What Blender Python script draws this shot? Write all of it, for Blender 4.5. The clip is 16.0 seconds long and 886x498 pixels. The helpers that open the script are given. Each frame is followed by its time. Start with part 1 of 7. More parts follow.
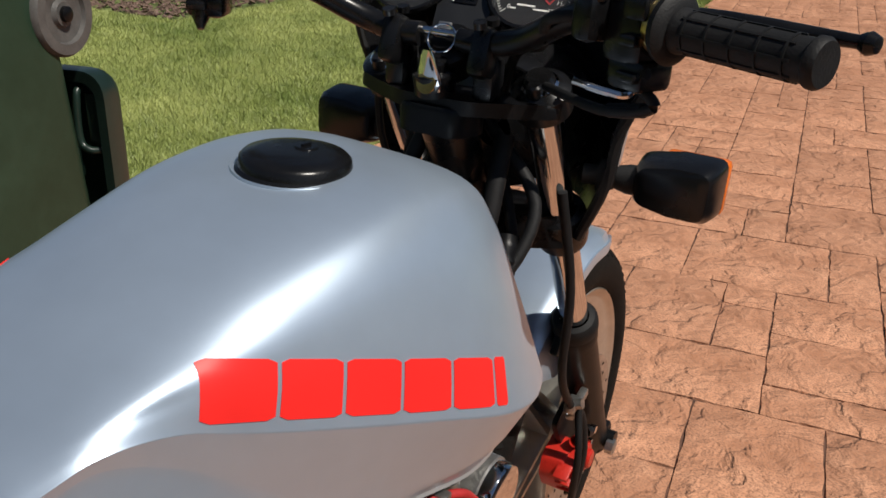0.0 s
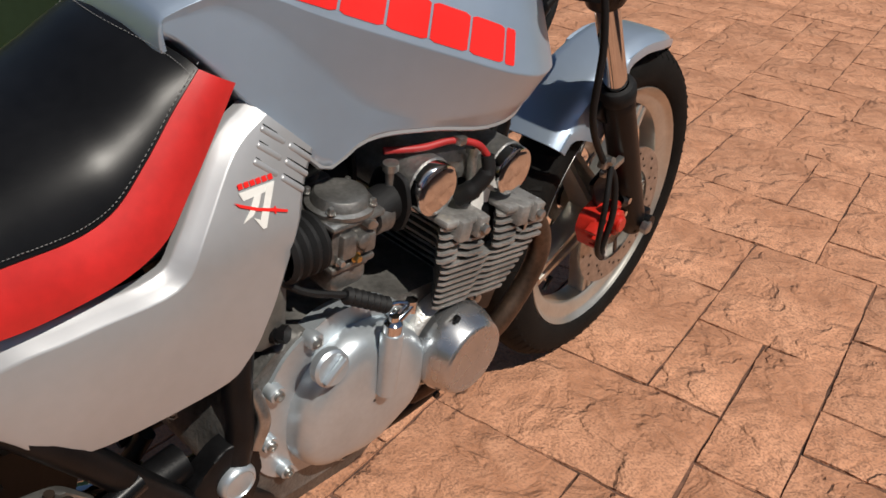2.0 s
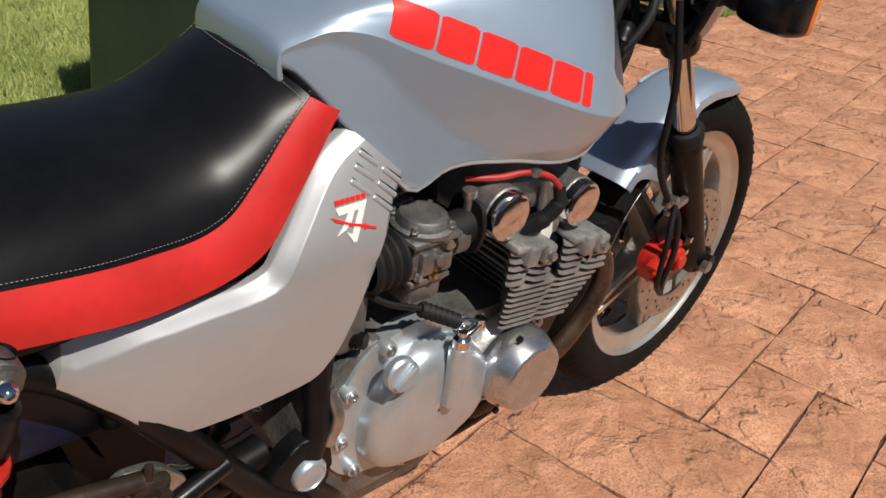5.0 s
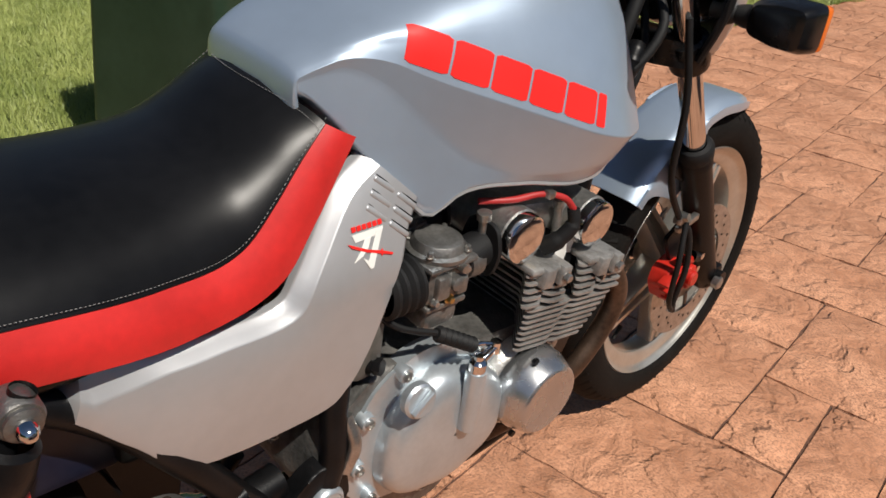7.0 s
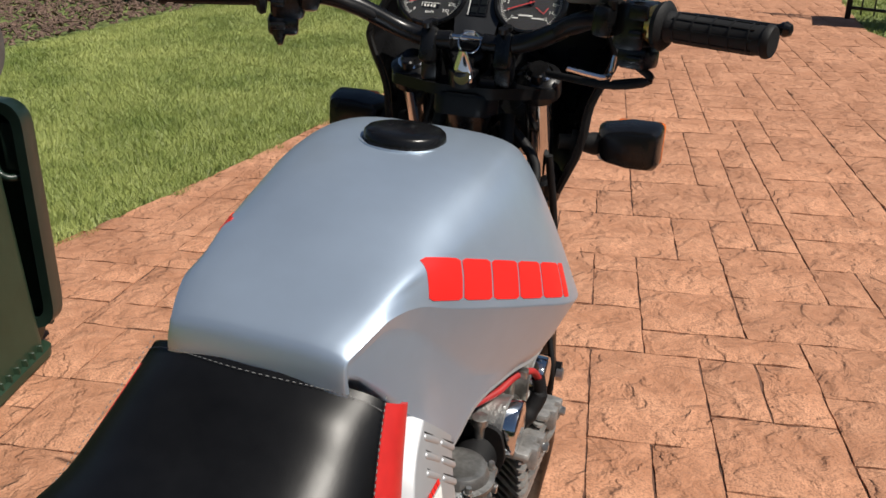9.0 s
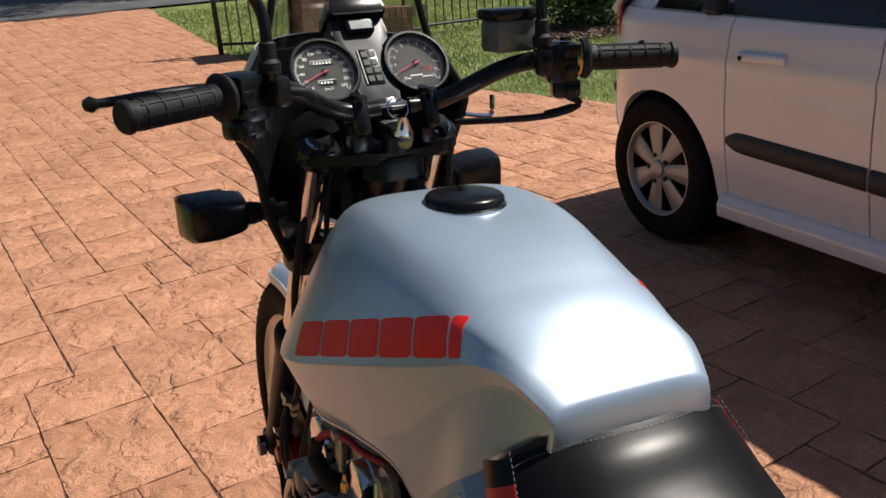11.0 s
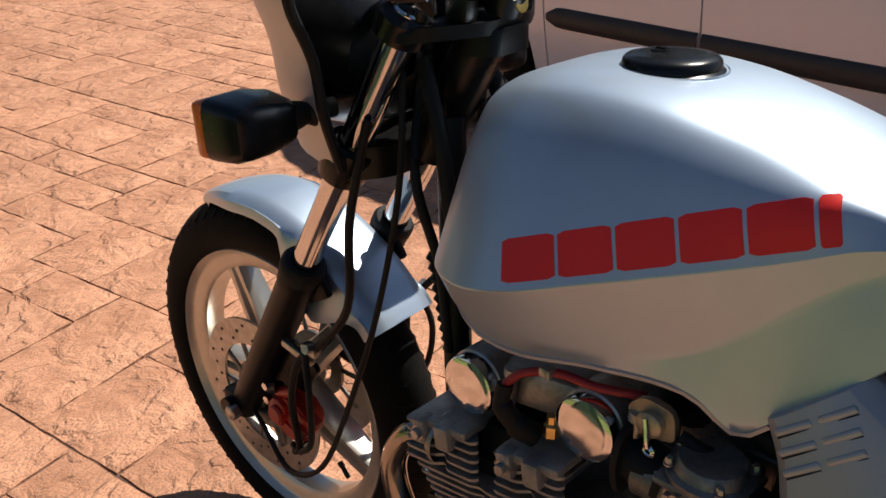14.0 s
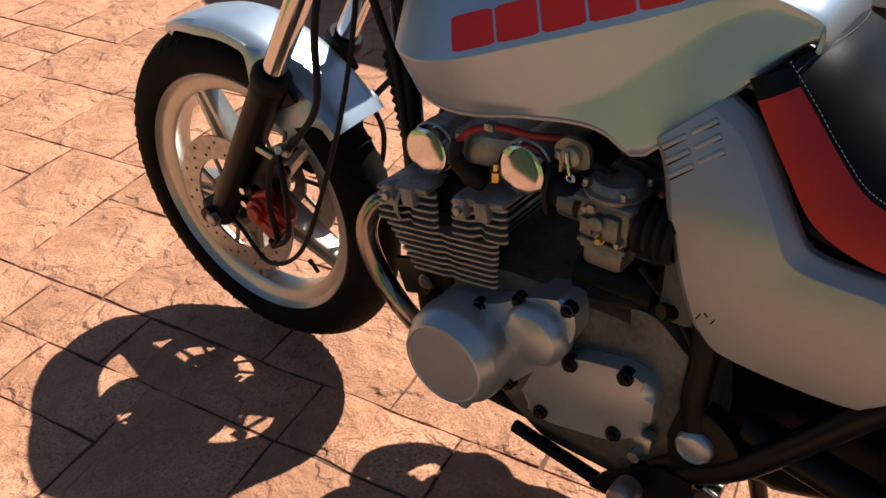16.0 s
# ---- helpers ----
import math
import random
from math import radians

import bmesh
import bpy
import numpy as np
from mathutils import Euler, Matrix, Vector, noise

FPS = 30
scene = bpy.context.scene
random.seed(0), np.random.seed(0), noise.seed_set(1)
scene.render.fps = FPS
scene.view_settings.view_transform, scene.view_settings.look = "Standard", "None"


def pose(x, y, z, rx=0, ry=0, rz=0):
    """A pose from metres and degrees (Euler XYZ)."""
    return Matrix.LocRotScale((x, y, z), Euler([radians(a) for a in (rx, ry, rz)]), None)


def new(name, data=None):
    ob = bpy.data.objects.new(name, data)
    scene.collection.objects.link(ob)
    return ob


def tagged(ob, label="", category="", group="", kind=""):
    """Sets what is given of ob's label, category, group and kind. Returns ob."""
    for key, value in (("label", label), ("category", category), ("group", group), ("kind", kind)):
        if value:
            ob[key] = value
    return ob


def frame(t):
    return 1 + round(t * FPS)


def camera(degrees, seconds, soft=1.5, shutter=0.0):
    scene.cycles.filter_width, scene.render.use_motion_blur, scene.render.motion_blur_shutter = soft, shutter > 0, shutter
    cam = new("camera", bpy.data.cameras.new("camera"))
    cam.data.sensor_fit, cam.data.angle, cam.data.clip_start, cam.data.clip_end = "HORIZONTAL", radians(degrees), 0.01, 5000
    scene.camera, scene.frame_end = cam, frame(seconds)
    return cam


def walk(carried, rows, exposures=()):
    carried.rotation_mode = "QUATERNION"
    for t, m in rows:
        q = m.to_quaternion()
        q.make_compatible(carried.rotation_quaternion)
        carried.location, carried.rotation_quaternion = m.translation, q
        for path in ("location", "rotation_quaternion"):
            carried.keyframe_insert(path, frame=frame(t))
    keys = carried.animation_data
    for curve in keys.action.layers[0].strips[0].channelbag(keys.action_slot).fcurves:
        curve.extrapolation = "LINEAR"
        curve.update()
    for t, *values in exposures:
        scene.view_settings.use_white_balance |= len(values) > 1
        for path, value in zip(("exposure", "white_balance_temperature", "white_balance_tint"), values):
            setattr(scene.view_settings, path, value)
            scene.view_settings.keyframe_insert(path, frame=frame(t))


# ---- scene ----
cam = camera(55.29, 16.0, soft=1.6)
PATH = [
    (0.0, 0.4873, -0.4732, 1.1375, 67.152, -1.578, 31.844),
    (0.5, 0.5569, -0.5417, 1.1412, 66.847, -2.237, 35.177),
    (1.0, 0.6488, -0.5558, 1.1232, 66.862, -2.721, 39.893),
    (1.5, 0.7113, -0.5858, 1.0857, 64.577, -3.154, 42.280),
    (2.0, 0.7566, -0.6595, 1.0419, 60.034, -4.237, 42.773),
    (2.5, 0.7778, -0.6817, 1.0403, 58.319, -5.350, 43.648),
    (3.0, 0.7743, -0.7223, 1.0545, 58.804, -5.819, 46.259),
    (3.5, 0.7826, -0.7255, 1.0620, 59.741, -5.451, 48.183),
    (4.0, 0.7942, -0.7247, 1.0664, 60.811, -5.538, 48.335),
    (6.5, 0.7701, -0.7193, 1.0703, 61.835, -5.453, 47.293),
    (7.0, 0.7678, -0.7271, 1.0739, 62.485, -4.822, 47.478),
    (7.5, 0.7569, -0.7380, 1.0861, 64.114, -4.107, 46.656),
    (8.0, 0.6647, -0.6789, 1.1059, 65.084, -3.370, 43.487),
    (8.5, 0.5436, -0.6785, 1.1257, 66.270, -2.609, 33.980),
    (9.0, 0.3811, -0.8085, 1.1594, 68.425, -0.750, 18.824),
    (9.5, 0.2333, -0.8185, 1.1609, 70.823, 1.674, 6.168),
    (10.0, 0.0738, -0.8123, 1.1635, 71.653, 3.390, -4.830),
    (10.2, -0.0187, -0.8443, 1.1746, 71.478, 3.554, -9.482),
    (12.3, -0.5554, -0.6415, 1.2171, 68.026, 4.936, -40.250),
    (12.5, -0.5833, -0.6310, 1.2181, 67.916, 4.663, -41.537),
    (13.0, -0.6022, -0.5894, 1.2055, 66.907, 4.218, -43.522),
    (13.5, -0.5740, -0.4650, 1.1742, 65.020, 4.048, -45.594),
    (14.0, -0.5949, -0.3694, 1.1583, 62.116, 3.286, -46.367),
    (14.5, -0.6870, -0.3817, 1.1832, 58.744, 3.143, -48.522),
    (15.0, -0.7290, -0.4319, 1.1999, 57.310, 3.424, -52.289),
    (15.5, -0.7684, -0.4798, 1.1865, 55.057, 3.562, -53.475),
    (16.0, -0.7894, -0.4889, 1.1759, 52.778, 3.625, -52.523),
]
EXPOSURE = [(0.0, -0.15), (0.5, -0.26), (1.0, -0.30), (1.5, -0.18), (2.0, -0.18), (2.5, -0.06), (3.5, -0.02), (6.5, -0.02), (8.0, 0.0), (10.2, 0.08), (12.3, 0.27), (13.5, 0.32), (14.5, 0.34), (16.0, 0.52)]
walk(cam, [(t, pose(x, y, z, a, b, c)) for t, x, y, z, a, b, c in PATH], EXPOSURE)

# ---- daylight ----
SUN_TO = Vector((0.60, -0.08, 0.80)).normalized()
sun_data = bpy.data.lights.new("sun", "SUN")
sun_data.energy, sun_data.angle, sun_data.color = 5.0, radians(0.53), (1.0, 0.94, 0.85)
sun = new("sun", sun_data)
sun.rotation_euler = SUN_TO.to_track_quat("Z", "Y").to_euler()
world = bpy.data.worlds.new("sky")
scene.world = world
world.use_nodes = True
wn = world.node_tree
sky = wn.nodes.new("ShaderNodeTexSky")
sky.sky_type, sky.sun_disc = "NISHITA", False
sky.dust_density, sky.ozone_density = 0.4, 2.5
sky.sun_elevation = math.asin(SUN_TO.z)
sky.sun_rotation = math.atan2(SUN_TO.x, SUN_TO.y)
wn.links.new(sky.outputs[0], wn.nodes["Background"].inputs[0])
wn.nodes["Background"].inputs[1].default_value = 0.05


# ---- materials ----
def mat(name, color, rough=0.5, metal=0.0, var=0.12, scale=30.0, bump=0.0, bscale=200.0, coat=0.0, color2=None, rvar=0.08,
        spec=0.5, fine=0.0, detail=6.0, dist=0.02, by_object=0.0, clear=0.0):
    """A surface with colour varied by noise at two scales, uneven gloss and fine relief."""
    m = bpy.data.materials.new(name)
    m.use_nodes = True
    nt = m.node_tree
    b = nt.nodes["Principled BSDF"]
    co = nt.nodes.new("ShaderNodeTexCoord")
    n1 = nt.nodes.new("ShaderNodeTexNoise")
    n1.inputs["Scale"].default_value, n1.inputs["Detail"].default_value = scale, detail
    nt.links.new(co.outputs["Object"], n1.inputs["Vector"])
    n2 = nt.nodes.new("ShaderNodeTexNoise")
    n2.inputs["Scale"].default_value, n2.inputs["Detail"].default_value = scale * 7.3, 4
    nt.links.new(co.outputs["Object"], n2.inputs["Vector"])
    mixn = nt.nodes.new("ShaderNodeMath")
    mixn.operation = "MULTIPLY_ADD"
    nt.links.new(n2.outputs["Fac"], mixn.inputs[0])
    mixn.inputs[1].default_value = 0.45
    nt.links.new(n1.outputs["Fac"], mixn.inputs[2])
    ramp = nt.nodes.new("ShaderNodeMapRange")
    ramp.inputs["From Min"].default_value, ramp.inputs["From Max"].default_value = 0.5, 0.95
    nt.links.new(mixn.outputs[0], ramp.inputs["Value"])
    mx = nt.nodes.new("ShaderNodeMix")
    mx.data_type = "RGBA"
    lo = [max(0.0, c * (1 - var)) for c in color]
    hi = list(color2) if color2 else [min(1.0, c * (1 + var)) for c in color]
    mx.inputs["A"].default_value, mx.inputs["B"].default_value = (*lo, 1), (*hi, 1)
    nt.links.new(ramp.outputs[0], mx.inputs["Factor"])
    out = mx.outputs["Result"]
    if by_object:
        oi = nt.nodes.new("ShaderNodeObjectInfo")
        hsv = nt.nodes.new("ShaderNodeHueSaturation")
        mr = nt.nodes.new("ShaderNodeMapRange")
        mr.inputs["To Min"].default_value, mr.inputs["To Max"].default_value = 1 - by_object, 1 + by_object
        nt.links.new(oi.outputs["Random"], mr.inputs["Value"])
        nt.links.new(mr.outputs[0], hsv.inputs["Value"])
        nt.links.new(out, hsv.inputs["Color"])
        out = hsv.outputs["Color"]
    nt.links.new(out, b.inputs["Base Color"])
    rr = nt.nodes.new("ShaderNodeMapRange")
    rr.inputs["To Min"].default_value, rr.inputs["To Max"].default_value = max(0.0, rough - rvar), min(1.0, rough + rvar)
    nt.links.new(n1.outputs["Fac"], rr.inputs["Value"])
    nt.links.new(rr.outputs[0], b.inputs["Roughness"])
    b.inputs["Metallic"].default_value = metal
    b.inputs["Specular IOR Level"].default_value = spec
    b.inputs["Coat Weight"].default_value = coat
    b.inputs["Coat Roughness"].default_value = clear
    if bump:
        n3 = nt.nodes.new("ShaderNodeTexNoise")
        n3.inputs["Scale"].default_value, n3.inputs["Detail"].default_value = bscale, 5
        nt.links.new(co.outputs["Object"], n3.inputs["Vector"])
        bp = nt.nodes.new("ShaderNodeBump")
        bp.inputs["Strength"].default_value, bp.inputs["Distance"].default_value = bump, dist
        nt.links.new(n3.outputs["Fac"], bp.inputs["Height"])
        nt.links.new(bp.outputs[0], b.inputs["Normal"])
    return m


def glass(name, color, rough=0.02):
    m = bpy.data.materials.new(name)
    m.use_nodes = True
    b = m.node_tree.nodes["Principled BSDF"]
    b.inputs["Base Color"].default_value = (*color, 1)
    b.inputs["Transmission Weight"].default_value = 1.0
    b.inputs["Roughness"].default_value = rough
    b.inputs["IOR"].default_value = 1.45
    return m


TANK = mat("tank_paint", (0.47, 0.565, 0.68), 0.38, 0.66, 0.04, 6, 0.03, 900, coat=0.2, dist=0.001, clear=0.10, rvar=0.03)
SILVER = mat("cover_paint", (0.46, 0.465, 0.475), 0.41, 0.48, 0.05, 8, 0.03, 700, coat=0.15, dist=0.001, clear=0.2)
LEATHER = mat("black_vinyl", (0.006, 0.006, 0.0065), 0.31, 0, 0.3, 9, 0.10, 1100, dist=0.001, rvar=0.06, spec=0.22)
RED_VINYL = mat("red_vinyl", (0.56, 0.022, 0.02), 0.45, 0, 0.15, 14, 0.12, 800, dist=0.001)
DECAL_RED = mat("red_film", (0.85, 0.022, 0.018), 0.4, 0, 0.03, 10)
DECAL_WHITE = mat("white_film", (0.8, 0.79, 0.75), 0.4, 0, 0.05, 40)
THREAD = mat("pale_thread", (0.22, 0.22, 0.215), 0.8, 0, 0.1, 300)
CHROME = mat("chrome", (0.68, 0.68, 0.68), 0.09, 1.0, 0.06, 40, rvar=0.05)
STEEL = mat("dull_steel", (0.42, 0.41, 0.39), 0.34, 0.9, 0.25, 60, 0.05, 400, dist=0.002)
TURNED = mat("bright_turned_alloy", (0.50, 0.51, 0.52), 0.27, 0.9, 0.05, 30, rvar=0.04)
POLISHED = mat("satin_alloy", (0.50, 0.55, 0.585), 0.36, 0.68, 0.08, 18, 0.03, 300, dist=0.0006, rvar=0.05, coat=0.3, clear=0.1)
CAST = mat("cast_alloy", (0.50, 0.49, 0.465), 0.46, 0.95, 0.30, 25, 0.3, 260, dist=0.003)
FINS = mat("dusty_fin_alloy", (0.34, 0.33, 0.315), 0.50, 0.6, 0.30, 25, 0.3, 260, dist=0.003)
CARB = mat("dull_carburettor_alloy", (0.24, 0.233, 0.22), 0.46, 0.8, 0.35, 30, 0.3, 260, dist=0.002)
CASE = mat("dusty_crankcase_alloy", (0.17, 0.165, 0.155), 0.58, 0.6, 0.45, 16, 0.4, 200, dist=0.003)
CAST_DARK = mat("grimy_cast_alloy", (0.19, 0.183, 0.172), 0.48, 0.9, 0.4, 22, 0.35, 220, dist=0.003)
BLACK = mat("black_enamel", (0.006, 0.006, 0.0065), 0.28, 0, 0.4, 25, 0.05, 300, dist=0.001, spec=0.35)
SATIN = mat("satin_black", (0.005, 0.005, 0.0055), 0.38, 0, 0.4, 25, 0.1, 350, dist=0.002, spec=0.22)
PLASTIC = mat("black_plastic", (0.006, 0.006, 0.0065), 0.25, 0, 0.25, 40, 0.1, 600, dist=0.001, spec=0.35)
RUBBER = mat("black_rubber", (0.006, 0.006, 0.0065), 0.65, 0, 0.3, 50, 0.2, 500, dist=0.002, spec=0.35)
TYRE = mat("tyre_rubber", (0.006, 0.006, 0.006), 0.72, 0, 0.3, 18, 0.3, 300, dist=0.002, color2=(0.012, 0.011, 0.010), spec=0.1)
WHEEL = mat("alloy_wheel_paint", (0.56, 0.54, 0.49), 0.34, 0.8, 0.1, 14, 0.08, 250, dist=0.001)
SOOTY = mat("grimy_brown_steel", (0.06, 0.042, 0.032), 0.5, 0.5, 0.4, 20, 0.2, 200, dist=0.002)
# right header pipes: the paving's reflection in chrome, put into the base colour as brown
PAVING_TINTED = mat("pipe_with_paving_reflection", (0.07, 0.046, 0.033), 0.42, 0.7, 0.4, 20, 0.1, 200, color2=(0.14, 0.09, 0.062), dist=0.002)
HEADER = mat("chromed_pipe", (0.30, 0.275, 0.245), 0.16, 1.0, 0.2, 12, rvar=0.08)
RED_PAINT = mat("red_enamel", (0.46, 0.02, 0.012), 0.34, 0, 0.2, 30, 0.15, 300, dist=0.002)
RED_WIRE = mat("red_sleeve", (0.38, 0.022, 0.022), 0.5, 0, 0.15, 60)
ORANGE = mat("amber_lens", (0.75, 0.16, 0.02), 0.15, 0, 0.1, 60)
BRASS = mat("brass", (0.62, 0.45, 0.17), 0.3, 1.0, 0.2, 60)
FACE = mat("dial_face", (0.003, 0.003, 0.0035), 0.6, 0, 0.1, 60)
MARK = mat("dial_white", (0.70, 0.70, 0.67), 0.6, 0, 0.03, 60)
NEEDLE = mat("dial_red", (0.42, 0.025, 0.025), 0.5, 0, 0.03, 60)
CONSOLE = mat("grey_console", (0.022, 0.023, 0.025), 0.42, 0.2, 0.08, 30, 0.1, 500, dist=0.001)
LENS = glass("clear_glass", (1, 1, 1))
SMOKE = glass("tinted_screen", (0.72, 0.75, 0.74))
BIN = mat("green_plastic", (0.019, 0.042, 0.023), 0.42, 0, 0.2, 5, 0.12, 350, dist=0.001, color2=(0.026, 0.052, 0.031), spec=0.3)
BINDARK = mat("dark_green_plastic", (0.012, 0.026, 0.02), 0.35, 0, 0.2, 8, 0.1, 350, dist=0.001)
GREYRUB = mat("grey_wheel_plastic", (0.085, 0.08, 0.075), 0.6, 0, 0.25, 30, 0.2, 300, dist=0.002)
CARPAINT = mat("white_car_paint", (0.79, 0.81, 0.87), 0.30, 0.1, 0.03, 3, coat=0.8, clear=0.03, color2=(0.81, 0.83, 0.885))
CARGLASS = mat("dark_car_glass", (0.012, 0.014, 0.016), 0.05, 0, 0.1, 4, spec=0.7)
CARTRIM = mat("charcoal_moulding", (0.022, 0.025, 0.03), 0.5, 0, 0.2, 30, 0.15, 500, dist=0.001)
CARALLOY = mat("silver_car_wheel", (0.40, 0.40, 0.405), 0.42, 0.6, 0.08, 20)
TAIL = mat("red_lens", (0.45, 0.02, 0.02), 0.12, 0, 0.1, 40)
JOINT = mat("dark_joint_mortar", (0.07, 0.038, 0.025), 0.9, 0, 0.5, 9, 0.5, 90, color2=(0.20, 0.10, 0.065), dist=0.006)
SOIL = mat("lawn_thatch", (0.12, 0.17, 0.045), 0.95, 0, 0.4, 5, 0.6, 60, color2=(0.23, 0.28, 0.085), dist=0.02)
GRASS = mat("grass_blades", (0.24, 0.33, 0.07), 0.5, 0, 0.3, 1.3, color2=(0.46, 0.50, 0.16))
MULCH = mat("bark_mulch", (0.12, 0.07, 0.05), 0.9, 0, 0.5, 14, 0.8, 60, color2=(0.26, 0.17, 0.13), dist=0.02)
FENCE = mat("black_fence_paint", (0.008, 0.012, 0.010), 0.4, 0, 0.3, 10)
BRICK = mat("brown_brick", (0.32, 0.165, 0.105), 0.85, 0, 0.4, 6, 0.5, 90, color2=(0.50, 0.32, 0.23), by_object=0.28, dist=0.006)
MORTAR = mat("pale_mortar", (0.42, 0.37, 0.31), 0.95, 0, 0.2, 20, 0.5, 120, dist=0.006)
ROADMAT = mat("asphalt", (0.085, 0.085, 0.088), 0.9, 0, 0.35, 1.5, 0.6, 80, color2=(0.13, 0.13, 0.135), dist=0.01)
LEAF = mat("leaves", (0.035, 0.075, 0.018), 0.45, 0, 0.4, 3, color2=(0.07, 0.13, 0.03))
HEDGE = mat("hedge_leaves", (0.045, 0.065, 0.025), 0.6, 0, 0.5, 2.0, 1.0, 18, color2=(0.11, 0.14, 0.06), dist=0.08)
BARK = mat("bark", (0.10, 0.075, 0.055), 0.9, 0, 0.4, 12, 0.8, 40, dist=0.02)
PETAL = mat("white_petals", (0.8, 0.8, 0.76), 0.6, 0, 0.05, 60)


def stone_material():
    """Stamped terracotta concrete: each stone a little different, blotched, with pale scuffs and crack shade painted as
    dark vein lines.
    """
    m = mat("terracotta_stamped_concrete", (0.49, 0.210, 0.105), 0.80, 0, 0.22, 3.4, 0.0, 60, color2=(0.69, 0.345, 0.202), by_object=0.10)
    nt = m.node_tree
    b = nt.nodes["Principled BSDF"]
    co = nt.nodes.new("ShaderNodeNewGeometry")
    big = nt.nodes.new("ShaderNodeTexNoise")
    big.inputs["Scale"].default_value, big.inputs["Detail"].default_value = 11.0, 8.0
    big.inputs["Distortion"].default_value = 0.8
    fine = nt.nodes.new("ShaderNodeTexNoise")
    fine.inputs["Scale"].default_value, fine.inputs["Detail"].default_value = 190.0, 6.0
    for n in (big, fine):
        nt.links.new(co.outputs["Position"], n.inputs["Vector"])
    vein = nt.nodes.new("ShaderNodeTexNoise")
    vein.noise_type = "RIDGED_MULTIFRACTAL"
    vein.inputs["Scale"].default_value, vein.inputs["Detail"].default_value = 6.5, 4.0
    vein.inputs["Distortion"].default_value = 1.2
    nt.links.new(co.outputs["Position"], vein.inputs["Vector"])
    veined = nt.nodes.new("ShaderNodeMath")
    veined.operation = "MULTIPLY_ADD"
    nt.links.new(vein.outputs["Fac"], veined.inputs[0])
    veined.inputs[1].default_value = 0.35
    nt.links.new(big.outputs["Fac"], veined.inputs[2])
    # slate-like flakes: a slow noise broken into flat terraces with crisp edges
    slow = nt.nodes.new("ShaderNodeTexNoise")
    slow.inputs["Scale"].default_value, slow.inputs["Detail"].default_value = 4.2, 5.0
    slow.inputs["Roughness"].default_value, slow.inputs["Distortion"].default_value = 0.52, 0.35
    nt.links.new(co.outputs["Position"], slow.inputs["Vector"])
    flakes = veined.outputs[0]
    for level in (0.43, 0.56):
        step = nt.nodes.new("ShaderNodeMapRange")
        step.inputs["From Min"].default_value, step.inputs["From Max"].default_value = level - 0.012, level + 0.012
        step.inputs["To Max"].default_value = 0.17
        nt.links.new(slow.outputs["Fac"], step.inputs["Value"])
        up = nt.nodes.new("ShaderNodeMath")
        nt.links.new(step.outputs[0], up.inputs[0])
        nt.links.new(flakes, up.inputs[1])
        flakes = up.outputs[0]
    add = nt.nodes.new("ShaderNodeMath")
    add.operation = "MULTIPLY_ADD"
    nt.links.new(fine.outputs["Fac"], add.inputs[0])
    add.inputs[1].default_value = 0.11
    nt.links.new(flakes, add.inputs[2])
    bp = nt.nodes.new("ShaderNodeBump")
    bp.inputs["Strength"].default_value, bp.inputs["Distance"].default_value = 1.0, 0.028
    nt.links.new(add.outputs[0], bp.inputs["Height"])
    nt.links.new(bp.outputs[0], b.inputs["Normal"])
    old = b.inputs["Base Color"].links[0].from_socket
    scuff = nt.nodes.new("ShaderNodeMapRange")
    scuff.inputs["From Min"].default_value, scuff.inputs["From Max"].default_value = 0.52, 0.72
    nt.links.new(big.outputs["Fac"], scuff.inputs["Value"])
    mul = nt.nodes.new("ShaderNodeMath")
    mul.operation = "MULTIPLY"
    mul.inputs[1].default_value = 0.45
    nt.links.new(scuff.outputs[0], mul.inputs[0])
    mx = nt.nodes.new("ShaderNodeMix")
    mx.data_type = "RGBA"
    nt.links.new(mul.outputs[0], mx.inputs["Factor"])
    nt.links.new(old, mx.inputs["A"])
    mx.inputs["B"].default_value = (0.71, 0.385, 0.235, 1)
    speck = nt.nodes.new("ShaderNodeMapRange")
    speck.inputs["From Min"].default_value, speck.inputs["From Max"].default_value = 0.36, 0.54
    nt.links.new(fine.outputs["Fac"], speck.inputs["Value"])
    mx2 = nt.nodes.new("ShaderNodeMix")
    mx2.data_type = "RGBA"
    nt.links.new(speck.outputs[0], mx2.inputs["Factor"])
    mx2.inputs["A"].default_value = (0.38, 0.185, 0.108, 1)
    nt.links.new(mx.outputs["Result"], mx2.inputs["B"])
    # thin lines along the veins, darkened in the colour as shade of the relief
    crack_shade = nt.nodes.new("ShaderNodeMapRange")
    crack_shade.inputs["From Min"].default_value, crack_shade.inputs["From Max"].default_value = 0.66, 0.92
    crack_shade.inputs["To Max"].default_value = 0.22
    nt.links.new(vein.outputs["Fac"], crack_shade.inputs["Value"])
    mx3 = nt.nodes.new("ShaderNodeMix")
    mx3.data_type = "RGBA"
    nt.links.new(crack_shade.outputs[0], mx3.inputs["Factor"])
    nt.links.new(mx2.outputs["Result"], mx3.inputs["A"])
    mx3.inputs["B"].default_value = (0.20, 0.085, 0.05, 1)
    nt.links.new(mx3.outputs["Result"], b.inputs["Base Color"])
    return m


STONE = stone_material()


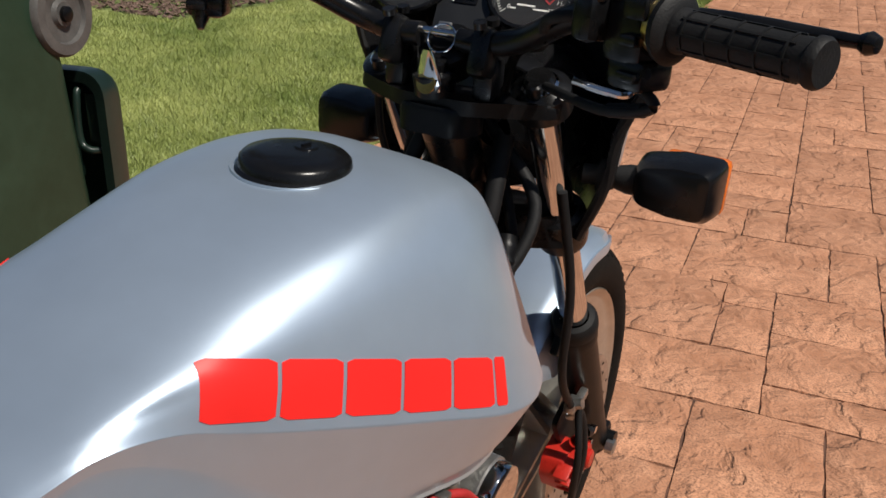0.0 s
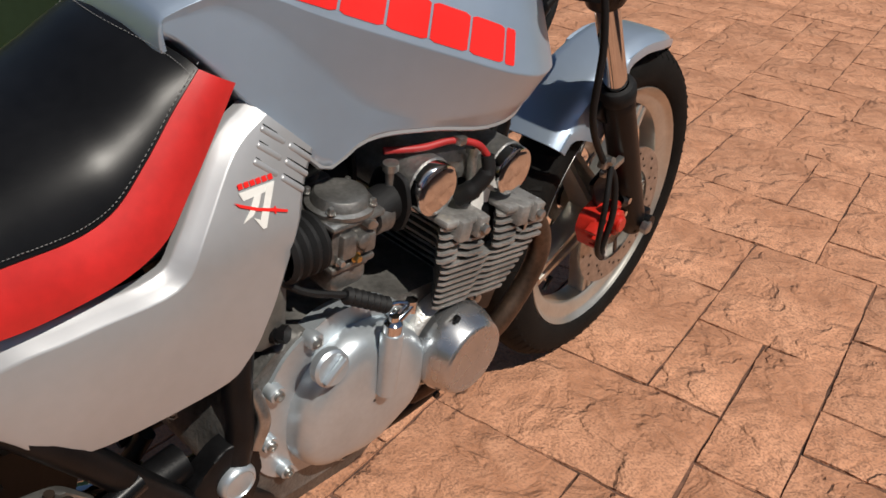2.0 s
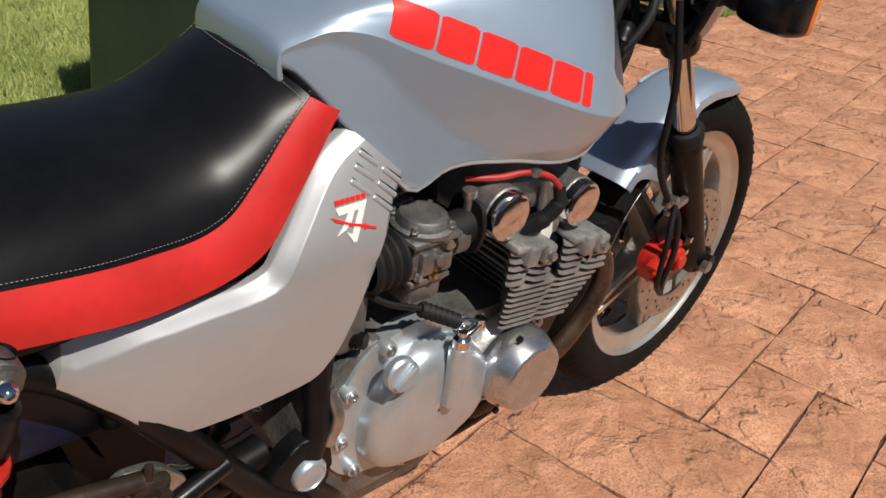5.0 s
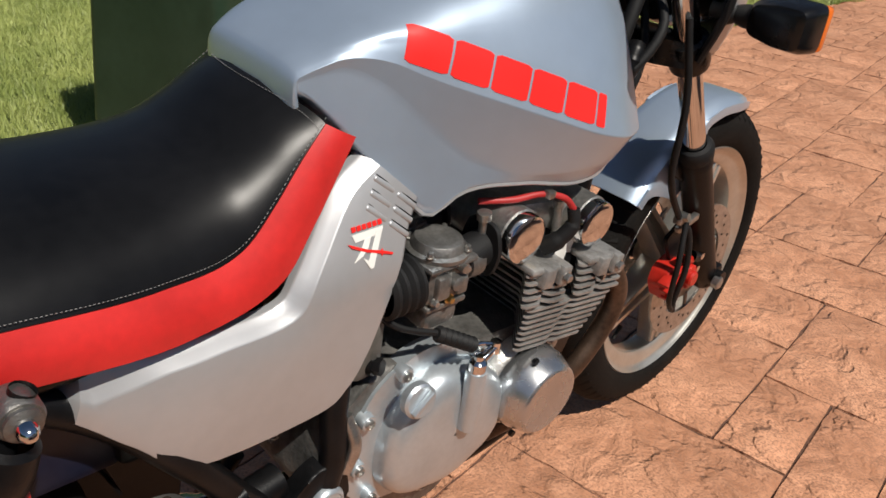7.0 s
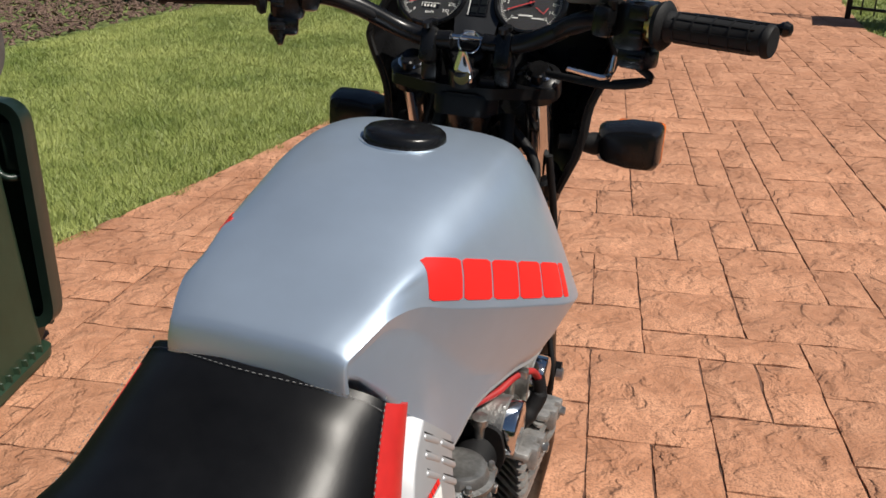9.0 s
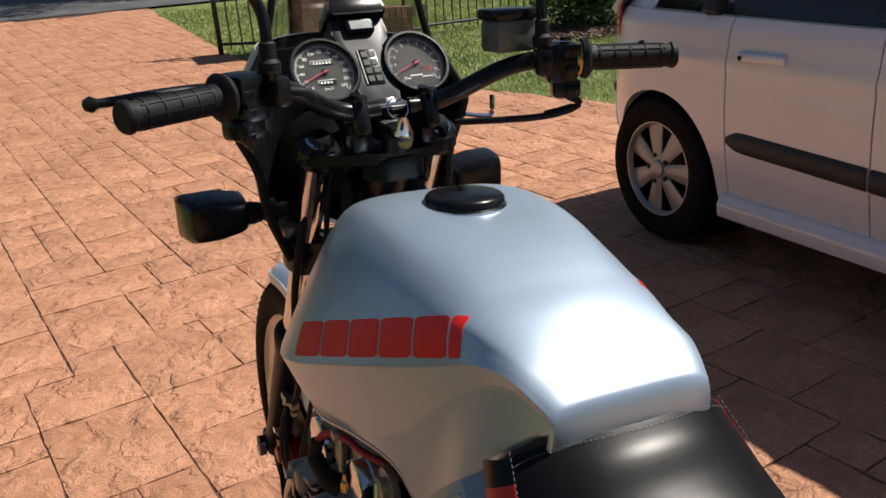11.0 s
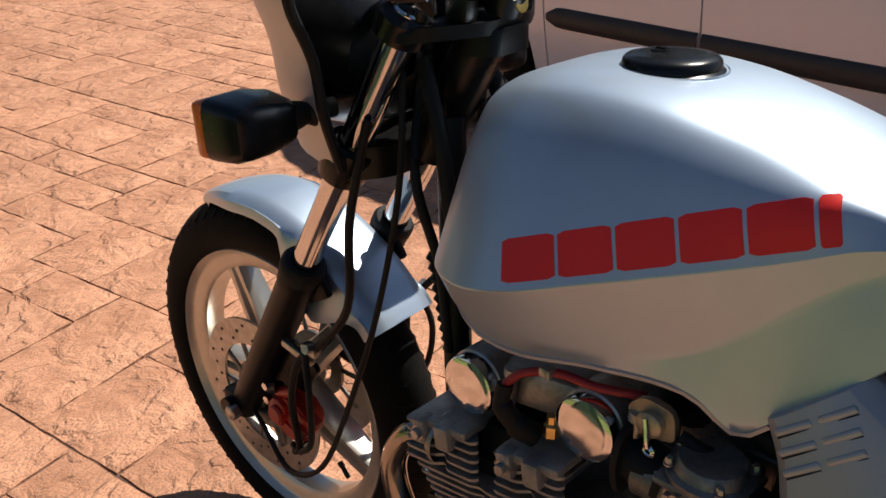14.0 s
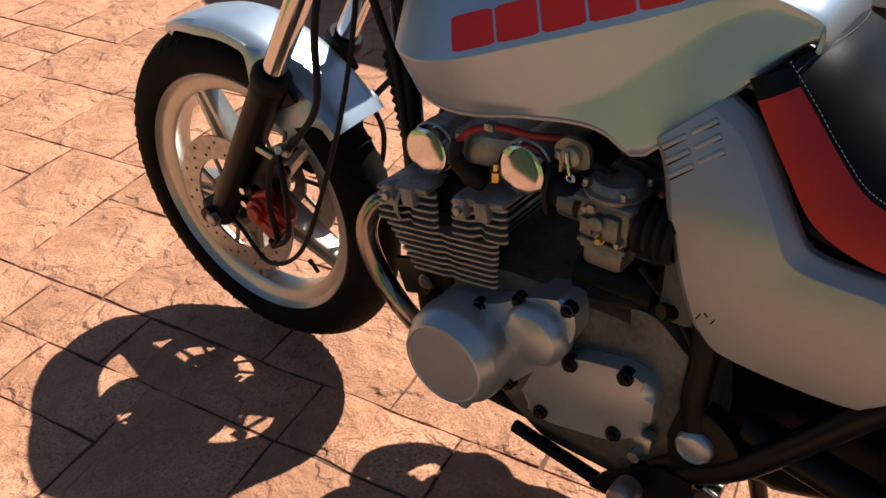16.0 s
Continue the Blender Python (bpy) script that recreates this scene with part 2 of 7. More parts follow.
# ---- makers ----
def part(name, bm, material, parent=None, label="", smooth=True, angle=38):
    """Links a bmesh as one mesh object, under its thing or part if one is given."""
    me = bpy.data.meshes.new(name)
    bmesh.ops.recalc_face_normals(bm, faces=bm.faces)
    bm.to_mesh(me)
    bm.free()
    me.materials.append(material)
    if smooth:
        me.shade_smooth()
        me.set_sharp_from_angle(angle=radians(angle))
    ob = new(name, me)
    if parent:
        ob.parent = parent
    if label:
        ob["label"] = label
    return ob


def thing(name, label, category, m=None, group="", kind=""):
    ob = new(name)
    ob.matrix_world = m or Matrix()
    return tagged(ob, label, category, group, kind)


def moved(bm, m):
    bmesh.ops.transform(bm, matrix=m, verts=bm.verts)
    return bm


def joined(*bms):
    """Several bmeshes in one."""
    out = bmesh.new()
    for b in bms:
        me = bpy.data.meshes.new("tmp")
        b.to_mesh(me)
        b.free()
        out.from_mesh(me)
        bpy.data.meshes.remove(me)
    return out


def box(c, s, bevel=0.0, rot=(0, 0, 0), seg=2):
    bm = bmesh.new()
    bmesh.ops.create_cube(bm, size=1.0)
    moved(bm, Matrix.Diagonal((*s, 1)))
    if bevel:
        bmesh.ops.bevel(bm, geom=bm.edges[:], offset=bevel, segments=seg, profile=0.5, affect="EDGES", clamp_overlap=True)
    return moved(bm, pose(*c, *rot))


def aim(o, d):
    """The pose at o whose z axis points along d."""
    return Matrix.Translation(o) @ Vector(d).to_track_quat("Z", "Y").to_matrix().to_4x4()


def lathe(profile, o=(0, 0, 0), d=(0, 0, 1), seg=32):
    """A turned body: rows of radius and height along d."""
    bm = bmesh.new()
    rings = []
    for r, h in profile:
        if r < 1e-6:
            rings.append([bm.verts.new((0, 0, h))])
        else:
            rings.append([bm.verts.new((r * math.cos(2 * math.pi * i / seg), r * math.sin(2 * math.pi * i / seg), h)) for i in range(seg)])
    for a, b in zip(rings, rings[1:]):
        for i in range(seg):
            j = (i + 1) % seg
            if len(a) == 1 and len(b) == 1:
                continue
            if len(a) == 1:
                bm.faces.new((a[0], b[i], b[j]))
            elif len(b) == 1:
                bm.faces.new((a[i], a[j], b[0]))
            else:
                bm.faces.new((a[i], a[j], b[j], b[i]))
    return moved(bm, aim(o, d))


def smooth_line(pts, n=6):
    """A line through the points, rounded as a Catmull-Rom spline."""
    p = [Vector(q) for q in pts]
    if len(p) < 3:
        return p
    p = [p[0] * 2 - p[1]] + p + [p[-1] * 2 - p[-2]]
    out = []
    for i in range(1, len(p) - 2):
        for k in range(n):
            t = k / n
            a, b, c, d = p[i - 1], p[i], p[i + 1], p[i + 2]
            out.append(0.5 * ((2 * b) + (c - a) * t + (2 * a - 5 * b + 4 * c - d) * t * t + (3 * b - a - 3 * c + d) * t ** 3))
    out.append(p[-2])
    return out


def tube(pts, r, seg=12, n=6, smooth=True, ribs=0.0):
    """A round tube along a line; r may be a list of radii, one a point of the finished line; ribs: wavy bellows."""
    line = smooth_line(pts, n) if smooth else [Vector(q) for q in pts]
    bm = bmesh.new()
    rings = []
    up = Vector((0.31, 0.2, 0.93)).normalized()
    for i, q in enumerate(line):
        d = (line[min(i + 1, len(line) - 1)] - line[max(i - 1, 0)]).normalized()
        u = d.cross(up).normalized()
        v = u.cross(d).normalized()
        rr = r[min(i, len(r) - 1)] if isinstance(r, (list, tuple)) else r
        if ribs:
            rr += ribs * (1 if i % 2 else -1)
        rings.append([bm.verts.new(q + (u * math.cos(2 * math.pi * k / seg) + v * math.sin(2 * math.pi * k / seg)) * rr) for k in range(seg)])
    for a, b in zip(rings, rings[1:]):
        for k in range(seg):
            bm.faces.new((a[k], a[(k + 1) % seg], b[(k + 1) % seg], b[k]))
    bm.faces.new(rings[0][::-1])
    bm.faces.new(rings[-1])
    return bm


def slab(outline, axis, a, b, bevel=0.0, seg=2):
    """A flat outline drawn out along an axis from a to b. For axis x the outline is (y, z), for y (x, z), for z (x, y)."""
    bm = bmesh.new()

    def put(u, v, w):
        return {"x": (w, u, v), "y": (u, w, v), "z": (u, v, w)}[axis]

    lo = [bm.verts.new(put(u, v, a)) for u, v in outline]
    hi = [bm.verts.new(put(u, v, b)) for u, v in outline]
    n = len(outline)
    bm.faces.new(lo)
    top = bm.faces.new(hi[::-1])
    for i in range(n):
        bm.faces.new((lo[i], hi[i], hi[(i + 1) % n], lo[(i + 1) % n]))
    if bevel:
        edges = [e for e in top.edges]
        bmesh.ops.bevel(bm, geom=edges, offset=bevel, segments=seg, profile=0.5, affect="EDGES", clamp_overlap=True)
    return bm


def rounded(pts, r, n=4):
    """A closed outline with its corners rounded by about r."""
    out = []
    p = [Vector(q) for q in pts]
    for i, q in enumerate(p):
        a, b = p[i - 1] - q, p[(i + 1) % len(p)] - q
        k = min(r, a.length * 0.45, b.length * 0.45)
        s, e = q + a.normalized() * k, q + b.normalized() * k
        for j in range(n + 1):
            t = j / n
            out.append(tuple(s * (1 - t) ** 2 + q * 2 * t * (1 - t) + e * t * t))
    return out


def grid(rows, close=False):
    """A sheet through rows of points."""
    bm = bmesh.new()
    v = [[bm.verts.new(p) for p in row] for row in rows]
    for a, b in zip(v, v[1:]):
        m = len(a)
        for i in range(m if close else m - 1):
            j = (i + 1) % m
            bm.faces.new((a[i], a[j], b[j], b[i]))
    return bm


def thick(bm, t):
    """Gives a sheet a thickness, inwards."""
    bmesh.ops.recalc_face_normals(bm, faces=bm.faces)
    bmesh.ops.solidify(bm, geom=bm.faces[:], thickness=t)
    return bm


def ring_pts(c, r, n, axis="x", start=0.0):
    out = []
    for i in range(n):
        a = start + 2 * math.pi * i / n
        u, v = r * math.cos(a), r * math.sin(a)
        out.append({"x": (c[0], c[1] + u, c[2] + v), "y": (c[0] + u, c[1], c[2] + v), "z": (c[0] + u, c[1] + v, c[2])}[axis])
    return out


def bolt(name, o, d, r, parent, material=None, h=0.006):
    """A hexagonal bolt head with a washer."""
    return part(name, joined(lathe([(0, 0), (r * 1.35, 0), (r * 1.35, 0.0015), (r, 0.0015)], o, d, 14), lathe([(r, 0.001), (r, h), (r * 0.85, h + 0.001), (0, h + 0.001)], o, d, 6)), material or STEEL, parent, smooth=True, angle=30)


# ---- the motorcycle: frame of reference, y ahead, x to its right, leaning a little ----
LEAN = pose(0, 0, 0, 0, 4.04, 0)
bike = thing("motorcycle", "silver motorcycle with black and red seat, parked on terracotta paving", "motorcycle", LEAN)


def hermite(xs, ys, x):
    """A smooth curve through (xs, ys), at x."""
    xs, ys = np.asarray(xs, float), np.asarray(ys, float)
    if xs[0] > xs[-1]:
        xs, ys = xs[::-1], ys[::-1]
    d = np.diff(ys) / np.diff(xs)
    m = np.concatenate([[d[0]], (d[:-1] + d[1:]) / 2, [d[-1]]])
    i = int(np.clip(np.searchsorted(xs, x) - 1, 0, len(xs) - 2))
    h = xs[i + 1] - xs[i]
    t = float(np.clip((x - xs[i]) / h, 0, 1))
    return (ys[i] * (2 * t ** 3 - 3 * t * t + 1) + ys[i + 1] * (3 * t * t - 2 * t ** 3)
            + h * m[i] * (t ** 3 - 2 * t * t + t) + h * m[i + 1] * (t ** 3 - t * t))


# ---- fuel tank ----
TY = [-0.310, -0.298, -0.280, -0.260, -0.215, -0.180, -0.160, -0.120, -0.040, 0.040, 0.095, 0.130, 0.150]
TX = [
    [0, 0, 0, 0, 0, 0, 0, 0, 0, 0, 0, 0, 0],
    [0.038, 0.042, 0.046, 0.050, 0.056, 0.062, 0.066, 0.071, 0.079, 0.083, 0.080, 0.076, 0.066],
    [0.057, 0.061, 0.066, 0.074, 0.0875, 0.0945, 0.0985, 0.105, 0.1145, 0.118, 0.115, 0.109, 0.096],
    [0.068, 0.072, 0.078, 0.085, 0.096, 0.107, 0.113, 0.124, 0.146, 0.160, 0.156, 0.142, 0.117],
    [0.074, 0.079, 0.086, 0.092, 0.103, 0.115, 0.123, 0.139, 0.169, 0.194, 0.190, 0.168, 0.126],
    [0.0745, 0.079, 0.085, 0.0905, 0.102, 0.1125, 0.1185, 0.130, 0.1535, 0.177, 0.172, 0.152, 0.117],
    [0.075, 0.0805, 0.0895, 0.099, 0.1155, 0.121, 0.126, 0.134, 0.150, 0.166, 0.160, 0.142, 0.112],
]
TZ = [
    [0.858, 0.866, 0.875, 0.884, 0.903, 0.914, 0.920, 0.930, 0.943, 0.944, 0.937, 0.922, 0.896],
    [0.8575, 0.8655, 0.8743, 0.883, 0.8990, 0.9090, 0.9147, 0.9250, 0.9385, 0.941, 0.933, 0.917, 0.890],
    [0.8555, 0.8635, 0.8722, 0.8805, 0.892, 0.898, 0.9005, 0.907, 0.9195, 0.919, 0.909, 0.891, 0.866],
    [0.8525, 0.8605, 0.8692, 0.877, 0.8815, 0.881, 0.878, 0.874, 0.863, 0.850, 0.840, 0.830, 0.818],
    [0.849, 0.8565, 0.8655, 0.872, 0.867, 0.853, 0.8455, 0.832, 0.8055, 0.780, 0.770, 0.774, 0.782],
    [0.847, 0.8515, 0.858, 0.863, 0.842, 0.812, 0.794, 0.759, 0.7315, 0.733, 0.734, 0.746, 0.762],
    [0.845, 0.841, 0.8235, 0.801, 0.753, 0.716, 0.700, 0.722, 0.722, 0.712, 0.716, 0.734, 0.754],
]


def tank_at(y, u, side=1):
    """A place on the tank at y, u rows down from the spine; the fold is row 4."""
    xs = [hermite(TY, r, y) for r in TX]
    zs = [hermite(TY, r, y) for r in TZ]
    if u > 4:
        i = 4 if u <= 5 else 5
        t = u - i
        return Vector((side * (xs[i] + (xs[i + 1] - xs[i]) * t), y, zs[i] + (zs[i + 1] - zs[i]) * t))
    k = [-1, 0, 1, 2, 3, 4]
    xx, zz = [-xs[1]] + xs[:5], [zs[1]] + zs[:5]
    return Vector((side * hermite(k, xx, u), y, hermite(k, zz, u)))


REAR = -0.301


def tank_mesh():
    ys = list(np.linspace(REAR, TY[-1], 70))
    us = list(np.linspace(0, 3.8, 20)) + [3.92, 3.975, 4.0, 4.025, 4.1, 4.3, 4.6, 4.9, 5.0, 5.1, 5.4, 5.7, 5.9, 6.0]
    rows = []
    for y in ys:
        right = [tank_at(y, u) for u in us]
        tip = right[-1]
        right += [tip + Vector((-0.004, 0, -0.003)), tip + Vector((-0.012, 0, min(0.004, 0.05 * (y + 0.24)))), Vector((tip.x * 0.6, y, tip.z + min(0.02, 0.2 * (y + 0.24))))]
        left = [Vector((-p.x, p.y, p.z)) for p in right[1:]]
        rows.append(left[::-1] + right)
    bm = grid(rows)
    bm.verts.ensure_lookup_table()
    n = len(rows[0])
    last = [bm.verts[len(rows) * n - n + i] for i in range(n)]
    cf = bm.verts.new(Vector((0, TY[-1] + 0.012, 0.825)))
    for i in range(n - 1):
        bm.faces.new((last[i], last[i + 1], cf))
    # the tail: from the lip and the rear edges of the flanks it falls to the seat
    lip = [(tank_at(y, 6), Vector((-0.002, -0.003, -0.003)), Vector((-0.036, -0.004, -0.002))) for y in (-0.20, -0.225, -0.25, -0.27, -0.29)]
    lip += [(tank_at(REAR, u), Vector((0.0, -0.006, -0.004)), Vector((0.004 - 0.020 * min(1.0, u - 3.9), 0.002, -0.040 + 0.020 * min(1.0, u - 3.9)))) for u in (6, 5.7, 5.4, 5.1, 5, 4.6, 4.3, 4.1, 4.025, 4, 3.975, 3.92)]
    lip += [(tank_at(REAR, u), Vector((0, -0.011, -0.010)), Vector((0.005 * (u / 4) ** 2, -0.010 + 0.010 * (u / 4) ** 3, -0.046))) for u in np.linspace(3.8, 0.2, 19)]
    mid = [(tank_at(REAR, 0), Vector((0, -0.011, -0.010)), Vector((0, -0.010, -0.046)))]
    both = [tuple(Vector((-v.x, v.y, v.z)) for v in q) for q in lip] + mid + lip[::-1]
    tail = []
    for s in (0.0, 0.12, 0.25, 0.4, 0.6, 0.8, 1.0):
        tail.append([p + t * (2 * s * (1 - s)) + d * (s * s) for p, t, d in both])
    out = joined(bm, grid(tail))
    bmesh.ops.remove_doubles(out, verts=out.verts, dist=0.0002)
    bmesh.ops.recalc_face_normals(out, faces=out.faces)
    return out


tank = part("fuel_tank", tank_mesh(), TANK, bike, "blue-grey metallic fuel tank with folded flanks", angle=60)
for s in (1, -1):
    part("tank_lip", tube([tank_at(y, 6, s) + Vector((-0.003 * s, 0, -0.003)) for y in np.linspace(-0.18, 0.145, 26)], 0.0035, 6, smooth=False), SILVER, tank)

# plain red blocks where the tank carries its mark
WIDTHS = [0.20, 0.185, 0.185, 0.185, 0.18, 0.065]


def flank_u(y, z):
    """The row of the tank's side that lies at height z."""
    a, b = 0.4, 4.0
    for _ in range(22):
        m = (a + b) / 2
        if tank_at(y, m).z > z:
            a = m
        else:
            b = m
    return a


def on_flank(s, t, side, lift):
    """A place on the marked band: s along it, t up across it, both from 0 to 1."""
    s = s if side > 0 else 1 - s
    y = -0.2035 + s * 0.2365
    low = tank_at(y, flank_u(y, 0.868 - 0.0795 * s), side)
    u, y = flank_u(y, 0.868 - 0.0795 * s), y + 0.012 * t
    a, b = u - 2.2, u
    for _ in range(14):
        u = (a + b) / 2
        if (tank_at(y, u, side) - low).length < 0.0372 * t:
            b = u
        else:
            a = u
    p = tank_at(y, u, side)
    du, dy = tank_at(y, u + 0.05, side) - p, tank_at(y + 0.004, u, side) - p
    n = dy.cross(du).normalized()
    if n.x * side < 0:
        n = -n
    return p + n * lift


def flank_block(s0, s1, side):
    """A raised film from s0 to s1 along the marked band, with slightly rounded corners."""
    rows = []
    n = 8
    for i in range(n + 1):
        s = s0 + (s1 - s0) * i / n
        e = 0.06 if i in (0, n) else 0.0
        rows.append([on_flank(s, t, side, 0.0007) for t in np.linspace(e, 1 - e, 7)])
    return thick(grid(rows), 0.0006)


for side in (1, -1):
    s = 0.0
    for i, w in enumerate(WIDTHS):
        part("red_block", flank_block(s + 0.006, s + w - 0.006, side), DECAL_RED, tank)
        s += w

cap = part("filler_cap", joined(
    lathe([(0.0, 0.009), (0.012, 0.0093), (0.030, 0.0083), (0.040, 0.0065), (0.043, 0.0035), (0.044, -0.003), (0.047, -0.005), (0.048, -0.010)], (0, 0, 0.947), (0, 0.02, 1), 48)), PLASTIC, bike, "black locking filler cap")
part("cap_lock", joined(lathe([(0, 0.003), (0.009, 0.003), (0.010, 0)], (0, 0.012, 0.954), (0, 0.03, 1), 20), box((0, 0.012, 0.958), (0.002, 0.010, 0.002))), PLASTIC, cap)
part("cap_ring", lathe([(0.0485, -0.010), (0.0495, -0.009), (0.0505, -0.0105), (0.0505, -0.014)], (0, 0, 0.952), (0, 0.02, 1), 48), TANK, cap)

# ---- seat ----
SY = [-0.288, -0.318, -0.350, -0.388, -0.47, -0.60, -0.80, -0.93, -0.985]
SC = [0.836, 0.826, 0.808, 0.792, 0.779, 0.780, 0.800, 0.806, 0.785]
SX = [0.104, 0.112, 0.122, 0.132, 0.142, 0.150, 0.148, 0.125, 0.075]
SZ = [0.818, 0.790, 0.758, 0.727, 0.718, 0.730, 0.744, 0.750, 0.745]
RX = [0.111, 0.120, 0.131, 0.143, 0.154, 0.160, 0.156, 0.132, 0.078]
RY = [-0.257, -0.284, -0.314, -0.352, -0.45, -0.60, -0.80, -0.93, -0.985]
RZ = [0.802, 0.766, 0.730, 0.690, 0.668, 0.682, 0.700, 0.708, 0.714]


def seat_row(y):
    c, x, z = hermite(SY, SC, y), hermite(SY, SX, y), hermite(SY, SZ, y)
    h = c - z
    half = [(0, 0), (0.22, 0.015), (0.42, 0.07), (0.58, 0.16), (0.72, 0.31), (0.83, 0.49), (0.91, 0.68), (0.97, 0.87), (1.0, 1.0)]
    k = max(0.0, 1 - (SY[0] - y) / 0.10)
    right = [Vector((x * a, y - 0.024 * k * (1 - a * a), c - h * b)) for a, b in half]
    return [Vector((-p.x, p.y, p.z)) for p in right[:0:-1]] + right


ys = list(np.linspace(SY[0], -0.5, 30)) + list(np.linspace(-0.52, SY[-1], 18))
seat = part("seat", thick(grid([[Vector((p.x * 0.97, p.y + 0.003, p.z - 0.015)) for p in seat_row(ys[0])]] + [seat_row(y) for y in ys]), 0.008), LEATHER, bike, "black vinyl seat with pale stitching", angle=60)
for side in (1, -1):
    rows, lead = [], []
    for y in ys:
        x, z, rx, rz, ry = (hermite(SY, k, y) for k in (SX, SZ, RX, RZ, RY))
        if side < 0 and y > -0.302:
            lead.append([Vector((side * (x + 0.001 + (rx - x) * t + 0.004 * math.sin(math.pi * t)), y + (ry - y) * t, z + (rz - z) * t)) for t in np.linspace(0, 1, 6)])
            continue
        rows.append([Vector((side * (x + 0.001 + (rx - x) * t + 0.005 * math.sin(math.pi * t)), y + (ry - y) * t, z + (rz - z) * t)) for t in np.linspace(0, 1, 6)])
    part("red_side_panel", thick(grid(rows), 0.005), RED_VINYL, seat, "red vinyl side band")
    if lead:
        part("black_front_flap", thick(grid(lead + [rows[0]]), 0.004), LEATHER, seat)
    line = [Vector((side * (hermite(SY, SX, y) * 0.995 + 0.0012), y, hermite(SY, SZ, y) + 0.006)) for y in np.linspace(SY[0], -0.9, 340)]
    part("stitching", joined(*[tube([a, b], 0.00038, 5, smooth=False) for a, b in zip(line[::2], line[1::2])]), THREAD, seat)
fr = [p + Vector((0, -0.004, 0.0006)) for p in seat_row(SY[0] - 0.004)]
fr2 = [fr[i] + (fr[i + 1] - fr[i]) * t for i in range(len(fr) - 1) for t in (0, 0.12, 0.25, 0.37, 0.5, 0.62, 0.75, 0.87)]
part("stitching", joined(*[tube([a, b], 0.0004, 5, smooth=False) for a, b in zip(fr2[::2], fr2[1::2])]), THREAD, seat)
part("seat_base", grid([[Vector((k * hermite(SY, RX, y) * 0.97, y, hermite(SY, RZ, y) - 0.004)) for k in (-1, 0, 1)] for y in ys]), SATIN, bike)

# ---- side covers ----
CF = [(-0.180, 0.724), (-0.200, 0.690), (-0.218, 0.628), (-0.242, 0.560), (-0.262, 0.522), (-0.300, 0.500), (-0.440, 0.502), (-0.500, 0.556), (-0.552, 0.606)]
CR = [(-0.239, 0.778), (-0.281, 0.752), (-0.332, 0.686), (-0.362, 0.658), (-0.440, 0.656), (-0.490, 0.657), (-0.520, 0.658), (-0.533, 0.657), (-0.539, 0.656)]


def cover_x(y, z):
    k = max(0.0, z - 0.664)
    return 0.1535 - 0.375 * k * k / (k + 0.012) - 0.10 * max(0.0, 0.58 - z) ** 1.2 - 0.35 * max(0.0, -0.45 - y) ** 1.5


def cover_mesh(side):
    rows = []
    n = 40
    ks = list(range(len(CF)))
    for i in range(n + 1):
        k = i / n * (len(CF) - 1)
        f = Vector((hermite(ks, [p[0] for p in CF], k), hermite(ks, [p[1] for p in CF], k)))
        r = Vector((hermite(ks, [p[0] for p in CR], k), hermite(ks, [p[1] for p in CR], k)))
        row = []
        L = (r - f).length
        c = min(0.013 + 0.016 * min(1.0, max(0.0, 3 * i / n - 0.7)), 0.4 * L) / L
        e = min(0.010, 0.15 * L) / L
        for t, dx in [(0.0, -0.026), (0.0, -0.009), (e * 0.12, -0.0075), (e * 0.92, -0.0007), (e, 0), (e * 1.3, 0.0003), (0.3, 0.001), (0.5, 0.0015), (1 - c * 1.08, 0.0005), (1 - c, 0), (1 - c * 0.93, -0.0012),
                      (1 - c * 0.5, -0.0070), (1 - c * 0.10, -0.0125), (1 - c * 0.03, -0.0140), (1.0, -0.0155), (1.0, -0.023)]:
            q = f.lerp(r, t)
            row.append(Vector((side * (cover_x(*q) + dx), q.x, q.y)))
        rows.append(row)
    first = [Vector((p.x - side * 0.02, p.y, p.z)) for p in rows[0]]
    last = [Vector((p.x - side * 0.026, p.y - 0.013, p.z * 0.8 + 0.1256)) for p in rows[-1]]
    last0 = [Vector((p.x - side * 0.002, p.y - 0.0015, p.z)) for p in rows[-1]]
    return thick(grid([first] + rows + [last0, last]), 0.003)


def lozenge(c, e1, e2, n, l, w, h):
    """A raised slot hood: a rounded bar on a slope."""
    bm = box((0, 0, 0), (l, w, h), min(w, h) * 0.45, seg=3)
    m = Matrix((e1, e2, n)).transposed().to_4x4()
    return moved(bm, Matrix.Translation(c) @ m)


